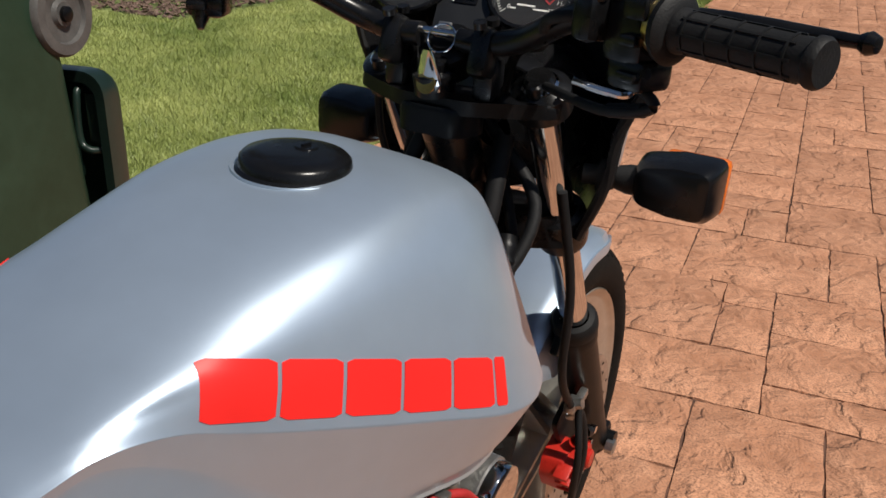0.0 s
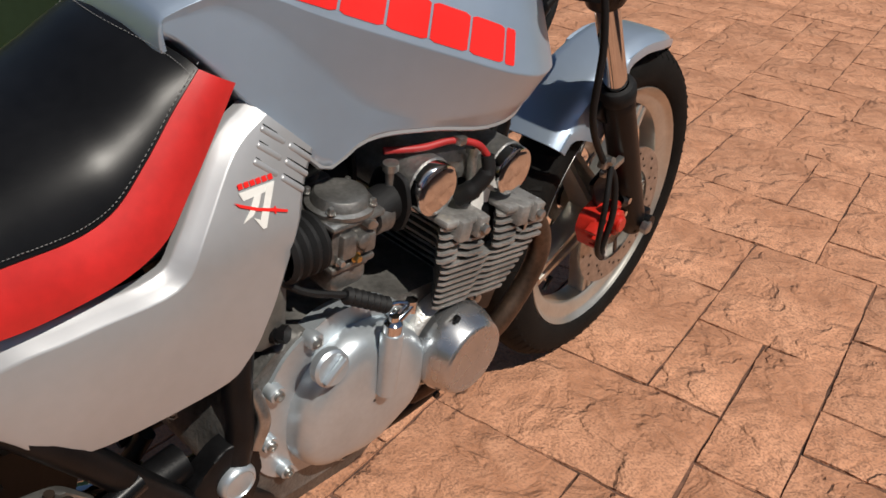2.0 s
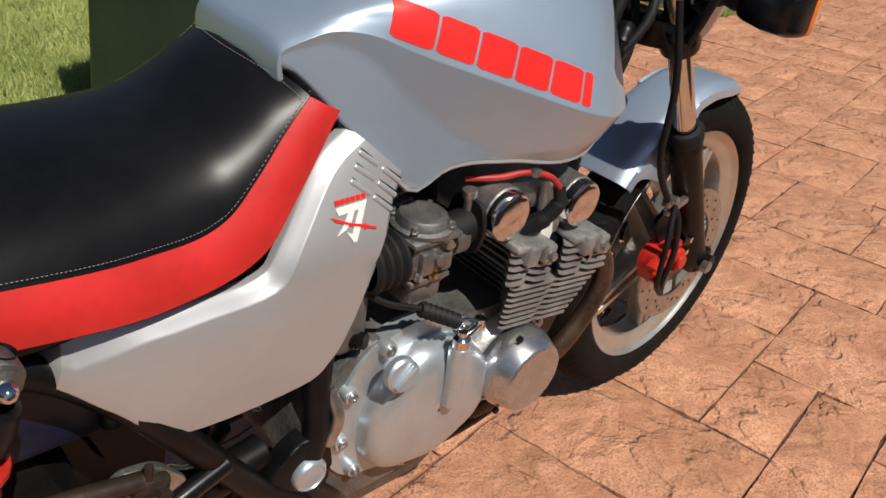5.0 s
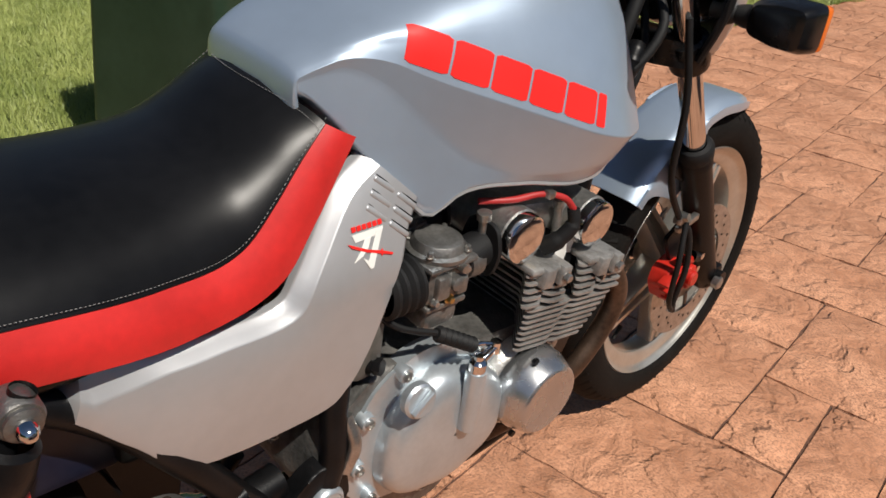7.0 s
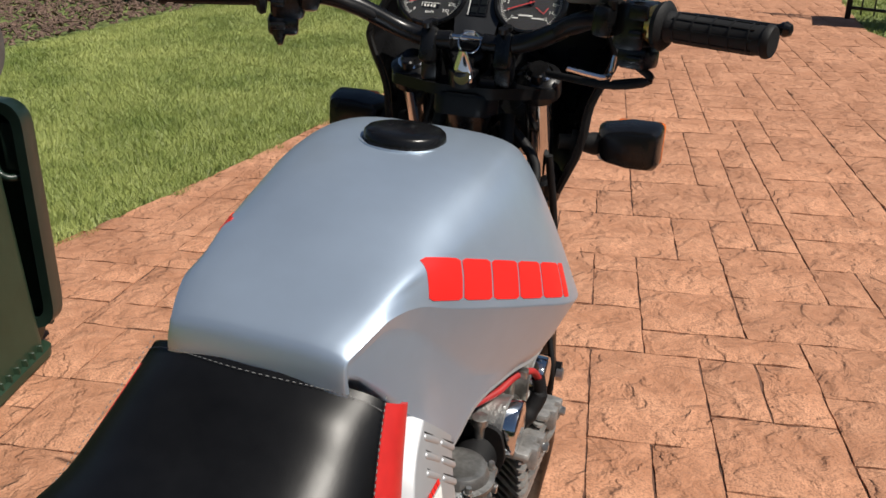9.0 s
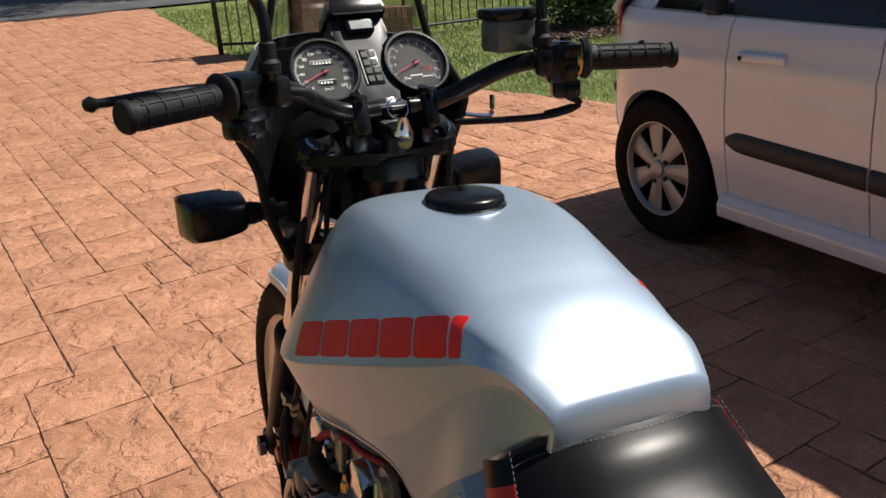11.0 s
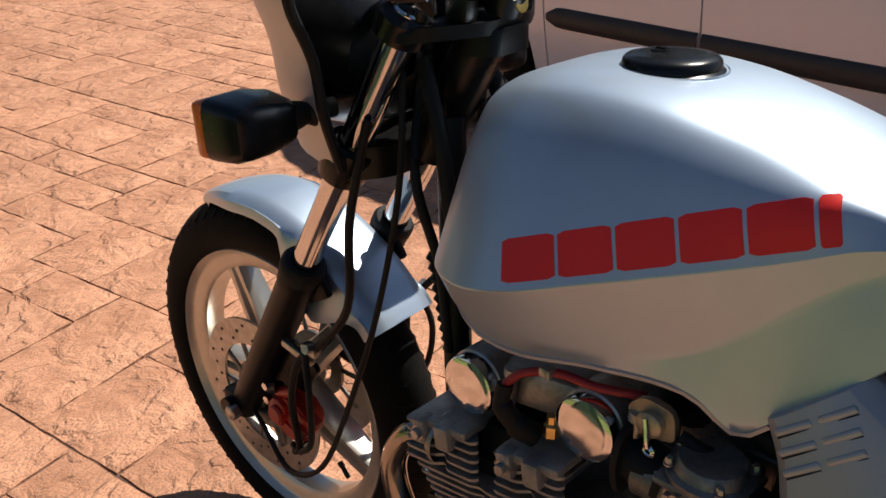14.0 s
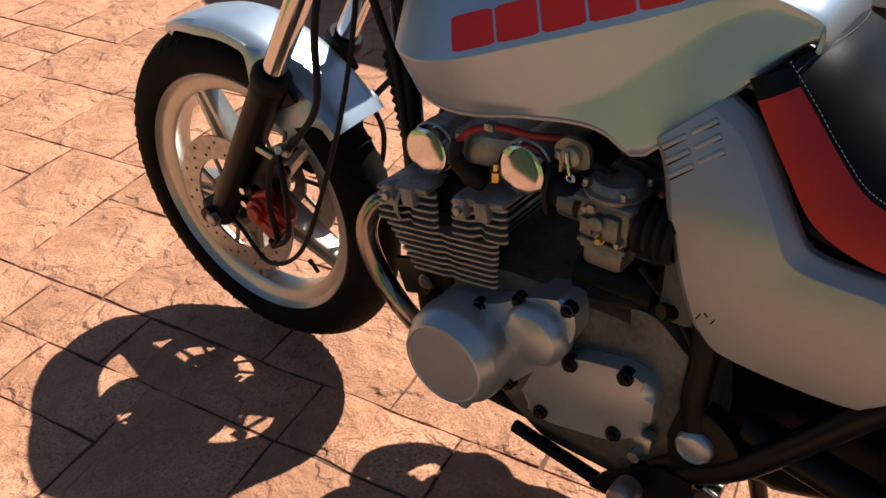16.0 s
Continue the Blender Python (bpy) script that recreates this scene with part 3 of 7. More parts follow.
for side, word in ((1, "with a red and white emblem"), (-1, "with scuffs near its lower edge")):
    cover = part("side_cover", cover_mesh(side), SILVER, bike, "silver plastic side cover " + word, angle=28)
    for col in (0, 1):
        for row in range(3):
            base = Vector((-0.2275, 0.7505)) + Vector((0.0255, -0.0205)) * col + Vector((-0.0072, -0.0125)) * row
            c = Vector((side * (cover_x(base.x, base.y) - 0.0004), base.x, base.y))
            q = base + Vector((0.021, -0.017))
            e1 = (Vector((side * cover_x(q.x, q.y), q.x, q.y)) - Vector((side * cover_x(base.x, base.y), base.x, base.y))).normalized()
            q = base + Vector((0.010, 0.012))
            e2 = (Vector((side * cover_x(q.x, q.y), q.x, q.y)) - Vector((side * cover_x(base.x, base.y), base.x, base.y))).normalized()
            nrm = e1.cross(e2).normalized()
            if nrm.x * side < 0:
                nrm = -nrm
            e2 = nrm.cross(e1).normalized()
            up = 1 if e2.z > 0 else -1
            part("vent", lozenge(c, e1, e2, nrm, 0.030, 0.0064, 0.0058), SILVER, cover)
            # black strip paints the vent's shaded edge: upper on the right, lower on the left
            part("vent_shade_strip", lozenge(c + e2 * up * 0.0040 * side, e1, e2, nrm, 0.028, 0.0014, 0.0030), SATIN, cover)
    if side > 0:
        def film(pts, material, name, lift=0.0006):
            """A flat sticker laid on the cover; places on the emblem's own grid."""
            bm = bmesh.new()
            vs = []
            for a, b in pts:
                a, b = a / 3 - 50, b / 3 - 110
                y, z = -0.269 + 0.000705 * a - 0.00003 * b, 0.672 - 0.000193 * a - 0.00057 * b
                vs.append(bm.verts.new((cover_x(y, z) + 0.0016 + lift, y, z)))
            bm.faces.new(vs)
            part(name, thick(bm, 0.0003), material, cover, smooth=False)
        for i in range(6):
            x0, y0 = 113 + 27 * i, 87 - 9.6 * i
            film([(x0, y0), (x0 + 21, y0 - 8), (x0 + 25, y0 + 16), (x0 + 4, y0 + 25)], DECAL_RED, "red_bar")
        film([(115, 125), (278, 65), (266, 104), (222, 122), (130, 160)], DECAL_WHITE, "white_bar")
        film([(240, 90), (274, 76), (213, 284), (197, 291), (163, 238), (190, 246)], DECAL_WHITE, "white_bar", 0.0007)
        film([(178, 138), (210, 126), (193, 180), (160, 228), (115, 263), (150, 205)], DECAL_WHITE, "white_bar", 0.0008)
        film([(88, 168), (130, 178), (190, 190), (258, 192), (318, 200), (317, 212), (258, 208), (180, 204), (110, 188)], DECAL_RED, "red_bar", 0.0012)
        film([(258, 184), (266, 182), (264, 218), (256, 218)], DECAL_RED, "red_bar", 0.0012)
    else:
        part("scuff", joined(*[tube([(-cover_x(-0.262 - 0.008 * i, 0.545 + 0.012 * (i % 2)) - 0.001, -0.262 - 0.008 * i, 0.545 + 0.012 * (i % 2)), (-cover_x(-0.266 - 0.008 * i, 0.553) - 0.001, -0.266 - 0.008 * i, 0.553)], 0.0009, 5, smooth=False) for i in range(3)]), SATIN, cover)

# ---- steering head and front end: drawn straight ahead, then turned a little to the left ----
FORK = Vector((0, -0.52, 0.854)).normalized()
STEER = Matrix.Translation((0, 0.225, 0.95)) @ Matrix.Rotation(radians(3.4), 4, FORK) @ Matrix.Translation((0, -0.225, -0.95))


def spart(name, bm, material, parent=None, label="", **k):
    """A part of the steered front end."""
    return part(name, moved(bm, STEER), material, parent or bike, label, **k)


AX = Vector((0, 0.630, 0.334))
WK = 0.970


def fork_at(side, z):
    return Vector((side * 0.084, 0.636 - 0.605 * (z - 0.335), z))


wheel = spart("front_wheel", lathe([(0.020, -0.05), (0.030, -0.05), (0.036, -0.035), (0.036, 0.035), (0.030, 0.05), (0.020, 0.05)], AX, (1, 0, 0), 32), WHEEL, label="five-spoke cast alloy front wheel")


def torus_profile(pts, seg=72):
    return lathe([(r * WK, h) for r, h in list(pts) + [pts[0]]], AX, (1, 0, 0), seg)


spart("rim", torus_profile([(0.243, 0.034), (0.247, 0.038), (0.250, 0.034), (0.242, 0.027), (0.236, 0.017), (0.233, 0.012), (0.232, 0), (0.233, -0.012), (0.236, -0.017), (0.242, -0.027), (0.250, -0.034), (0.247, -0.038), (0.243, -0.034),
                            (0.239, -0.029), (0.233, -0.026), (0.219, -0.024), (0.211, -0.018), (0.209, 0), (0.211, 0.018), (0.219, 0.024), (0.233, 0.026), (0.239, 0.029)]), WHEEL, wheel)
tyre = spart("tyre", torus_profile([(0.246, 0.032), (0.251, 0.039), (0.268, 0.045), (0.287, 0.045), (0.304, 0.038), (0.319, 0.024), (0.327, 0.011), (0.3285, 0.0), (0.327, -0.011), (0.319, -0.024), (0.304, -0.038), (0.287, -0.045), (0.268, -0.045), (0.251, -0.039), (0.246, -0.032), (0.246, 0)], 96), TYRE, wheel, "black road tyre with moulded tread")
treads = []
for i in range(64):
    a = 2 * math.pi * i / 64
    for s in (1, -1):
        m = Matrix.Translation(AX) @ Matrix.Rotation(a + 0.03 * s, 4, "X")
        treads.append(moved(box((s * 0.026, 0, 0.3105 * WK), (0.030, 0.014, 0.008), 0.002, (0, s * 38, s * 24), 1), m))
spart("tyre_tread", joined(*treads), TYRE, tyre)["kind"] = "stuff"
for i in range(5):
    a = 2 * math.pi * i / 5 - radians(28)
    bms = []
    for o in (-1, 1):
        rows = []
        for k in np.linspace(0, 1, 7):
            r = 0.030 + k * 0.186
            w = 0.016 - 0.004 * k + 0.006 * max(0, k - 0.75) * 4
            c = o * (0.008 * (1 - k) + 0.010)
            h = 0.026 - 0.010 * k
            rows.append([(h * sx, c + w * 0.5 * sy, r) for sx, sy in ((1, -0.7), (1, 0.7), (0.7, 1), (-0.7, 1), (-1, 0.7), (-1, -0.7), (-0.7, -1), (0.7, -1))])
        bms.append(moved(grid(rows, True), Matrix.Translation(AX) @ Matrix.Rotation(a, 4, "X")))
    spart("spoke", joined(*bms), WHEEL, wheel)
spart("valve", lathe([(0.004, 0), (0.004, 0.02), (0.005, 0.021), (0.005, 0.03), (0, 0.031)], AX + Vector((0, -0.190 * math.sin(0.68), -0.190 * math.cos(0.68))), (0, 0.63, 0.78), 10), RUBBER, wheel)
for s in (1, -1):
    disc = spart("brake_disc", torus_profile([(0.140, 0.0025 + s * 0.062), (0.140, s * 0.062 - 0.0025), (0.095, s * 0.062 - 0.0025), (0.095, s * 0.062 + 0.0025)], 64), STEEL, wheel, "drilled steel brake disc")
    spart("disc_carrier", joined(torus_profile([(0.062, s * 0.058 + 0.003), (0.062, s * 0.058 - 0.003), (0.036, s * 0.058 - 0.003), (0.036, s * 0.058 + 0.003)], 40),
                                 ), CAST_DARK, disc)
    for i in range(10):
        spart("carrier_arm", moved(box((s * 0.060, 0.006, 0.080), (0.005, 0.010, 0.05), 0.002, (0, 0, 0), 1), Matrix.Translation(AX) @ Matrix.Rotation(i * math.pi / 5, 4, "X") @ pose(0, 0, 0, 18, 0, 0)), CAST_DARK, disc)
    holes = []
    for i in range(36):
        r = (0.106, 0.117, 0.128)[i % 3] * WK
        a = 2 * math.pi * i / 36
        holes.append(lathe([(0, 0.0005), (0.0028, 0.0005), (0.0028, 0)], AX + Vector((s * 0.0648, r * math.cos(a), r * math.sin(a))), (s, 0, 0), 8))
    spart("disc_holes", joined(*holes), SATIN, disc)["kind"] = "stuff"
for s in (1, -1):
    spart("axle_nut", lathe([(0.013, 0), (0.013, 0.012), (0.010, 0.014), (0, 0.014)], AX + Vector((s * 0.112, 0, 0)), (s, 0, 0), 6), STEEL, wheel)

for s in (1, -1):
    lo, mid, up = fork_at(s, 0.322), fork_at(s, 0.628), fork_at(s, 0.965)
    L = (mid - lo).length
    leg = spart("fork_leg", lathe([(0, -0.010), (0.020, -0.008), (0.024, 0.0), (0.026, 0.03), (0.0255, 0.10), (0.027, L * 0.6), (0.027, L - 0.03), (0.029, L - 0.028), (0.029, L), (0.026, L + 0.004), (0.02, L + 0.006)], lo, FORK, 28), SATIN, label="black fork slider")
    spart("dust_seal", lathe([(0.030, -0.012), (0.031, -0.004), (0.031, 0.008), (0.027, 0.014), (0.020, 0.016)], mid, FORK, 28), RUBBER, leg)
    spart("stanchion", lathe([(0.0185, 0), (0.0185, (up - mid).length + 0.02), (0.016, (up - mid).length + 0.022), (0, (up - mid).length + 0.022)], mid, FORK, 28), CHROME, leg, "chromed fork tube")
    spart("axle_clamp", joined(box(lo + Vector((0, 0.004, 0.012)), (0.044, 0.050, 0.042), 0.008), lathe([(0.016, 0), (0.016, 0.03), (0, 0.03)], lo + Vector((0.006 * s, 0, 0.014)), (s, 0, 0), 20)), SATIN, leg)
    spart("lower_clamp", lathe([(0.0205, -0.028), (0.029, -0.026), (0.031, -0.015), (0.031, 0.015), (0.029, 0.022), (0.0205, 0.024)], fork_at(s, 0.805), FORK, 28), BLACK, leg)
    spart("top_clamp", lathe([(0.0205, -0.014), (0.029, -0.012), (0.029, 0.012), (0.024, 0.016), (0.016, 0.020), (0.012, 0.028), (0, 0.028)], fork_at(s, 0.965), FORK, 28), BLACK, leg)
spart("lower_yoke", slab(rounded([(-0.11, 0.335), (-0.06, 0.30), (0.06, 0.30), (0.11, 0.335), (0.10, 0.385), (0.05, 0.375), (-0.05, 0.375), (-0.10, 0.385)], 0.02), "z", 0.785, 0.822, 0.006), BLACK)
spart("top_yoke", joined(slab(rounded([(-0.112, 0.235), (-0.085, 0.215), (-0.035, 0.185), (0.035, 0.185), (0.085, 0.215), (0.112, 0.235), (0.10, 0.272), (0.05, 0.245), (-0.05, 0.245), (-0.10, 0.272)], 0.014), "z", 0.952, 0.966, 0.005), slab(rounded([(-0.030, 0.180), (0.030, 0.180), (0.045, 0.215), (0.02, 0.25), (-0.02, 0.25), (-0.045, 0.215)], 0.012), "z", 0.930, 0.958, 0.006)), SATIN)
spart("steering_stem", joined(lathe([(0.020, 0), (0.020, 0.02), (0.014, 0.022), (0.014, 0.030), (0, 0.032)], (0, 0.195, 0.970), (0, -0.3, 0.95), 20), tube([(0, 0.215, 0.95), (0, 0.30, 0.80)], 0.028, 20, smooth=False)), BLACK)
for p in ((0.085, 0.232, 0.972), (-0.085, 0.232, 0.972)):
    o = spart("yoke_bolt", joined(lathe([(0.008, 0), (0.008, 0.010), (0.006, 0.012), (0, 0.012)], p, (0, -0.35, 0.93), 12)), BLACK)

# mudguard
fend = []


def step(a, b, x):
    t = min(1.0, max(0.0, (x - a) / (b - a)))
    return t * t * (3 - 2 * t)


for i in range(45):
    deg = 29 - 81 * i / 44
    a = radians(deg)
    k = i / 44
    taper = 1.0 - 0.80 * max(0.0, 1 - k / 0.34) ** 1.5
    r = 0.331 + 0.018 * min(1.0, k * 2.2)
    flap = step(-16, -23, deg) * (1 - step(-37, -49, deg))
    skirt = 0.014 + 0.012 * min(1, k * 3) + 0.082 * flap * (0.90 + 0.10 * step(-24, -40, deg))
    row = []
    for x, d in ((0.062, skirt), (0.0625, skirt * 0.72), (0.061, skirt * 0.40), (0.057, 0.013), (0.048, 0.004), (0.033, 0.0005), (0.0, 0.0)):
        row.append((x * taper, min(d, skirt)))
    full = [(-x, d) for x, d in row] + row[-2::-1]
    fend.append([AX + Vector((x, (r - d) * math.sin(a), (r - d) * math.cos(a))) for x, d in full])
spart("front_mudguard", thick(grid(fend), 0.003), TANK, label="blue-grey front mudguard", angle=32)
for s in (1, -1):
    spart("mudguard_stay", box(fork_at(s, 0.60) + Vector((-0.012 * s, -0.02, 0)), (0.012, 0.05, 0.05), 0.004, (-30, 0, 0)), SATIN)

# brake calipers and their hoses
for s in (1, -1):
    c = AX + Vector((s * 0.082, -0.122, 0.046))
    CM = Matrix.Translation(c) @ Matrix.Rotation(0.45, 4, "X") @ Matrix.Diagonal((1, 0.86, 0.92, 1))
    body = slab(rounded([(-0.046, -0.040), (0.0, -0.050), (0.028, -0.030), (0.034, 0.0), (0.018, 0.030), (-0.030, 0.036), (-0.052, 0.01)], 0.010), "x", -0.022, 0.012, 0.004)
    cal = spart("brake_caliper", moved(body, CM), RED_PAINT, label="red-painted brake caliper")
    for i in range(3):
        spart("caliper_rib", moved(box((s * 0.014, -0.022, 0.026 - 0.024 * i), (0.022, 0.074 - 0.008 * i, 0.007), 0.002), CM), RED_PAINT, cal)
    spart("caliper_lobe", moved(joined(slab(rounded([(-0.002, -0.034), (0.034, -0.026), (0.040, 0.004), (0.024, 0.020), (0.0, 0.014)], 0.009), "x", 0.010 * s, 0.030 * s, 0.004), lathe([(0.017, 0), (0.017, 0.012), (0.014, 0.015), (0, 0.015)], (s * 0.022, 0.014, -0.008), (s, 0, 0), 22)), CM), RED_PAINT, cal)
    spart("slide_pin", joined(lathe([(0.0085, 0), (0.0085, 0.040), (0.007, 0.044), (0, 0.044)], c + Vector((s * 0.018, -0.020, 0.044)), (0, 0.9, -0.35), 14)), RED_PAINT, cal)
    spart("slide_pin", joined(lathe([(0.0095, 0), (0.0095, 0.028), (0, 0.030)], c + Vector((s * 0.020, 0.014, 0.040)), (0, 0.9, -0.4), 14)), SATIN, cal)
    for off in ((0.016, -0.026, -0.040), (0.022, 0.036, 0.036), (0.016, 0.046, 0.004)):
        spart("caliper_bolt", lathe([(0.0065, 0), (0.0065, 0.009), (0, 0.009)], c + Vector((s * off[0], off[1], off[2])), (s, 0, 0), 6), CHROME, cal)
    spart("caliper_bracket", slab(rounded([(0.46, 0.46), (0.54, 0.50), (0.585, 0.42), (0.60, 0.36), (0.56, 0.35), (0.50, 0.40)], 0.01), "x", s * 0.070, s * 0.078), SATIN, cal)
    hose = [(s * 0.10, 0.30, 0.86), (s * 0.115, 0.325, 0.74), (s * 0.112, 0.345, 0.62), (s * 0.105, 0.42, 0.53), (s * 0.112, 0.46, 0.49), (s * 0.118, 0.475, 0.42), (s * 0.11, 0.48, 0.34), (s * 0.105, 0.50, 0.315)]
    spart("brake_hose", tube(hose, 0.0055, 10), RUBBER, label="black rubber brake hose")
    spart("hose_clip", joined(box((s * 0.104, 0.435, 0.520), (0.016, 0.028, 0.016), 0.003), box((s * 0.100, 0.47, 0.50), (0.012, 0.06, 0.012), 0.003, (12, 0, 0)), lathe([(0.007, 0), (0.007, 0.012), (0, 0.012)], (s * 0.108, 0.43, 0.525), (s, 0, 0.4), 6)), STEEL)
    spart("second_hose", tube([(s * 0.112, 0.44, 0.515), (s * 0.125, 0.425, 0.45), (s * 0.12, 0.44, 0.37), (s * 0.108, 0.485, 0.325), (s * 0.10, 0.51, 0.32)], 0.005, 10), RUBBER)
spart("speedo_cable", tube([(-0.06, 0.28, 0.95), (-0.085, 0.27, 0.80), (-0.10, 0.30, 0.64), (-0.12, 0.34, 0.50), (-0.135, 0.40, 0.36), (-0.12, 0.50, 0.29), (-0.10, 0.58, 0.32), (-0.09, 0.62, 0.335)], 0.004, 8), RUBBER, label="black speedometer cable")
spart("speedo_drive", joined(lathe([(0.03, 0), (0.03, 0.02), (0.02, 0.026), (0, 0.026)], AX + Vector((-0.06, 0, 0)), (-1, 0, 0), 24), box(AX + Vector((-0.078, -0.02, -0.01)), (0.02, 0.05, 0.018), 0.005)), CAST_DARK, wheel)

# handlebars, grips, levers
for s in (1, -1):
    hb = spart("handlebar", tube([(s * 0.02, 0.200, 1.018), (s * 0.048, 0.200, 1.018), (s * 0.085, 0.195, 1.028), (s * 0.135, 0.165, 1.055), (s * 0.175, 0.142, 1.066), (s * 0.24, 0.110, 1.066), (s * 0.325, 0.070, 1.065)], 0.0115, 14), BLACK, label="black tubular handlebar")
    spart("bar_clamp", joined(box((s * 0.047, 0.197, 1.010), (0.021, 0.030, 0.046), 0.007, (-18, 0, 0)), lathe([(0.006, 0), (0.006, 0.006), (0, 0.006)], (s * 0.047, 0.185, 1.034), (0, -0.3, 0.95), 12), lathe([(0.006, 0), (0.006, 0.006), (0, 0.006)], (s * 0.047, 0.21, 1.034), (0, -0.3, 0.95), 12), box((s * 0.047, 0.21, 0.985), (0.022, 0.03, 0.04), 0.006)), BLACK, hb)
    gi, ge = Vector((s * 0.236, 0.1115, 1.066)), Vector((s * 0.334, 0.066, 1.065))
    d = (ge - gi).normalized()
    gl = (ge - gi).length
    grip = spart("grip", lathe([(0.0162, 0), (0.0162, 0.004), (0.0148, 0.006), (0.0145, gl - 0.006), (0.0166, gl - 0.004), (0.0166, gl), (0.0145, gl + 0.003), (0, gl + 0.003)], gi, d, 28), RUBBER, hb, "black rubber grip with moulded squares")
    ribs = []
    for k in range(8):
        m = aim(gi, d) @ Matrix.Rotation(2 * math.pi * k / 8, 4, "Z")
        ribs.append(moved(box((0.0147, 0, gl * 0.48), (0.0018, 0.0018, gl * 0.80), 0, (0, 0, 0)), m))
    for k in range(5):
        ribs.append(lathe([(0.0144, -0.0009), (0.0157, -0.0009), (0.0157, 0.0009), (0.0144, 0.0009)], gi + d * (0.012 + k * (gl - 0.03) / 4), d, 24))
    spart("grip_ribs", joined(*ribs), RUBBER, grip)
    spart("grip_flange", lathe([(0.012, -0.012), (0.024, -0.010), (0.026, -0.004), (0.022, 0.0), (0.016, 0.001)], gi, d, 28), RUBBER, grip)
    sw = spart("switch_housing", joined(box(gi - d * 0.034 + Vector((0, 0.004, -0.004)), (0.040, 0.046, 0.052), 0.008, (0, 0, -25 * s)), box(gi - d * 0.030 + Vector((0, 0.0, -0.036)), (0.036, 0.036, 0.024), 0.006, (0, 0, -25 * s))), PLASTIC, hb, "black plastic switch housing")
    spart("switch", joined(box(gi - d * 0.034 + Vector((0, -0.022, 0.012)), (0.022, 0.006, 0.016), 0.002, (0, 0, -25 * s)), box(gi - d * 0.034 + Vector((0, -0.024, -0.010)), (0.016, 0.010, 0.008), 0.002, (0, 0, -25 * s)), box(gi - d * 0.032 + Vector((0, -0.020, -0.036)), (0.018, 0.012, 0.008), 0.002, (0, 0, -25 * s))), PLASTIC, sw)
    if s < 0:
        spart("switch_lever", joined(tube([gi - d * 0.03 + Vector((0, -0.012, -0.044)), gi - d * 0.03 + Vector((0.004, -0.018, -0.058))], [0.010, 0.003], 10, smooth=False)), PLASTIC, sw)
    else:
        spart("kill_switch", joined(box(gi - d * 0.036 + Vector((0, -0.010, 0.026)), (0.012, 0.010, 0.005), 0.0015)), PLASTIC, sw)
        spart("throttle_cable", tube([gi - d * 0.03 + Vector((0, 0, -0.045)), gi - d * 0.012 + Vector((0, 0.0, -0.058)), gi - d * 0.06 + Vector((0, 0.0, -0.072)), (0.10, 0.22, 0.985)], 0.0045, 10), RUBBER)
        spart("cable_adjuster", tube([gi - d * 0.020 + Vector((0, 0, -0.062)), gi - d * 0.055 + Vector((0, 0.002, -0.071))], 0.0058, 12, smooth=False), RUBBER)
        spart("grip_collar", lathe([(0.020, 0), (0.021, 0.004), (0.02, 0.008)], gi - d * 0.018, d, 24), BRASS, hb)
    lv = [gi + Vector((-s * 0.045, 0.030, 0.0)), gi + Vector((s * 0.0, 0.054, 0.002)), gi + d * 0.05 + Vector((0, 0.070, 0.004)), ge + Vector((0.020 * s, 0.082, 0.004))]
    lever = spart("brake_lever" if s > 0 else "clutch_lever", joined(tube(lv, [0.010, 0.010, 0.0098, 0.0095, 0.009, 0.0088, 0.0085, 0.0083, 0.008, 0.0078, 0.0075, 0.0072, 0.0070, 0.0066, 0.0062, 0.0058, 0.0054, 0.0050, 0.0048], 12), lathe([(0, -0.0085), (0.006, -0.006), (0.0085, 0), (0.006, 0.006), (0, 0.0085)], lv[-1], d, 16)), BLACK, hb, "black ball-ended lever")
    spart("lever_bracket", joined(box(gi + Vector((-s * 0.062, 0.012, 0.0)), (0.022, 0.044, 0.034), 0.007, (0, 0, -25 * s)), lathe([(0.006, 0), (0.006, 0.008), (0, 0.008)], gi + Vector((-s * 0.060, 0.0, 0.014)), (0, -0.2, 1), 8)), BLACK, hb)
    spart("lever_cable", tube([gi + Vector((-s * 0.075, 0.022, -0.002)), gi + Vector((-s * 0.11, 0.030, -0.010)), (s * 0.09, 0.225, 1.02), (s * 0.05, 0.26, 1.0), (s * 0.03, 0.27, 0.93)], 0.005, 10), RUBBER)
    spart("mirror_stem", tube([gi + Vector((-s * 0.062, 0.012, 0.01)), gi + Vector((-s * 0.062, 0.014, 0.055)), gi + Vector((-s * 0.060, 0.02, 0.085)), gi + Vector((-s * (0.040 if s < 0 else 0.060), 0.02, 0.12)), gi + Vector((-s * (-0.01 if s < 0 else 0.06), 0.02, 0.20))], 0.0065, 12), BLACK, label="black mirror stem")
    spart("mirror_boot", lathe([(0.012, 0), (0.0125, 0.012), (0.009, 0.016), (0.009, 0.032), (0.007, 0.034)], gi + Vector((-s * 0.062, 0.013, 0.018)), (0, 0.02, 1), 16), RUBBER)
res = spart("brake_reservoir", box((0.150, 0.165, 1.098), (0.058, 0.044, 0.040), 0.006), mat("cloudy_plastic", (0.10, 0.105, 0.085), 0.4, 0, 0.2, 20), label="brake fluid reservoir with black lid")
spart("reservoir_lid", box((0.150, 0.165, 1.124), (0.064, 0.050, 0.014), 0.004), PLASTIC, res)
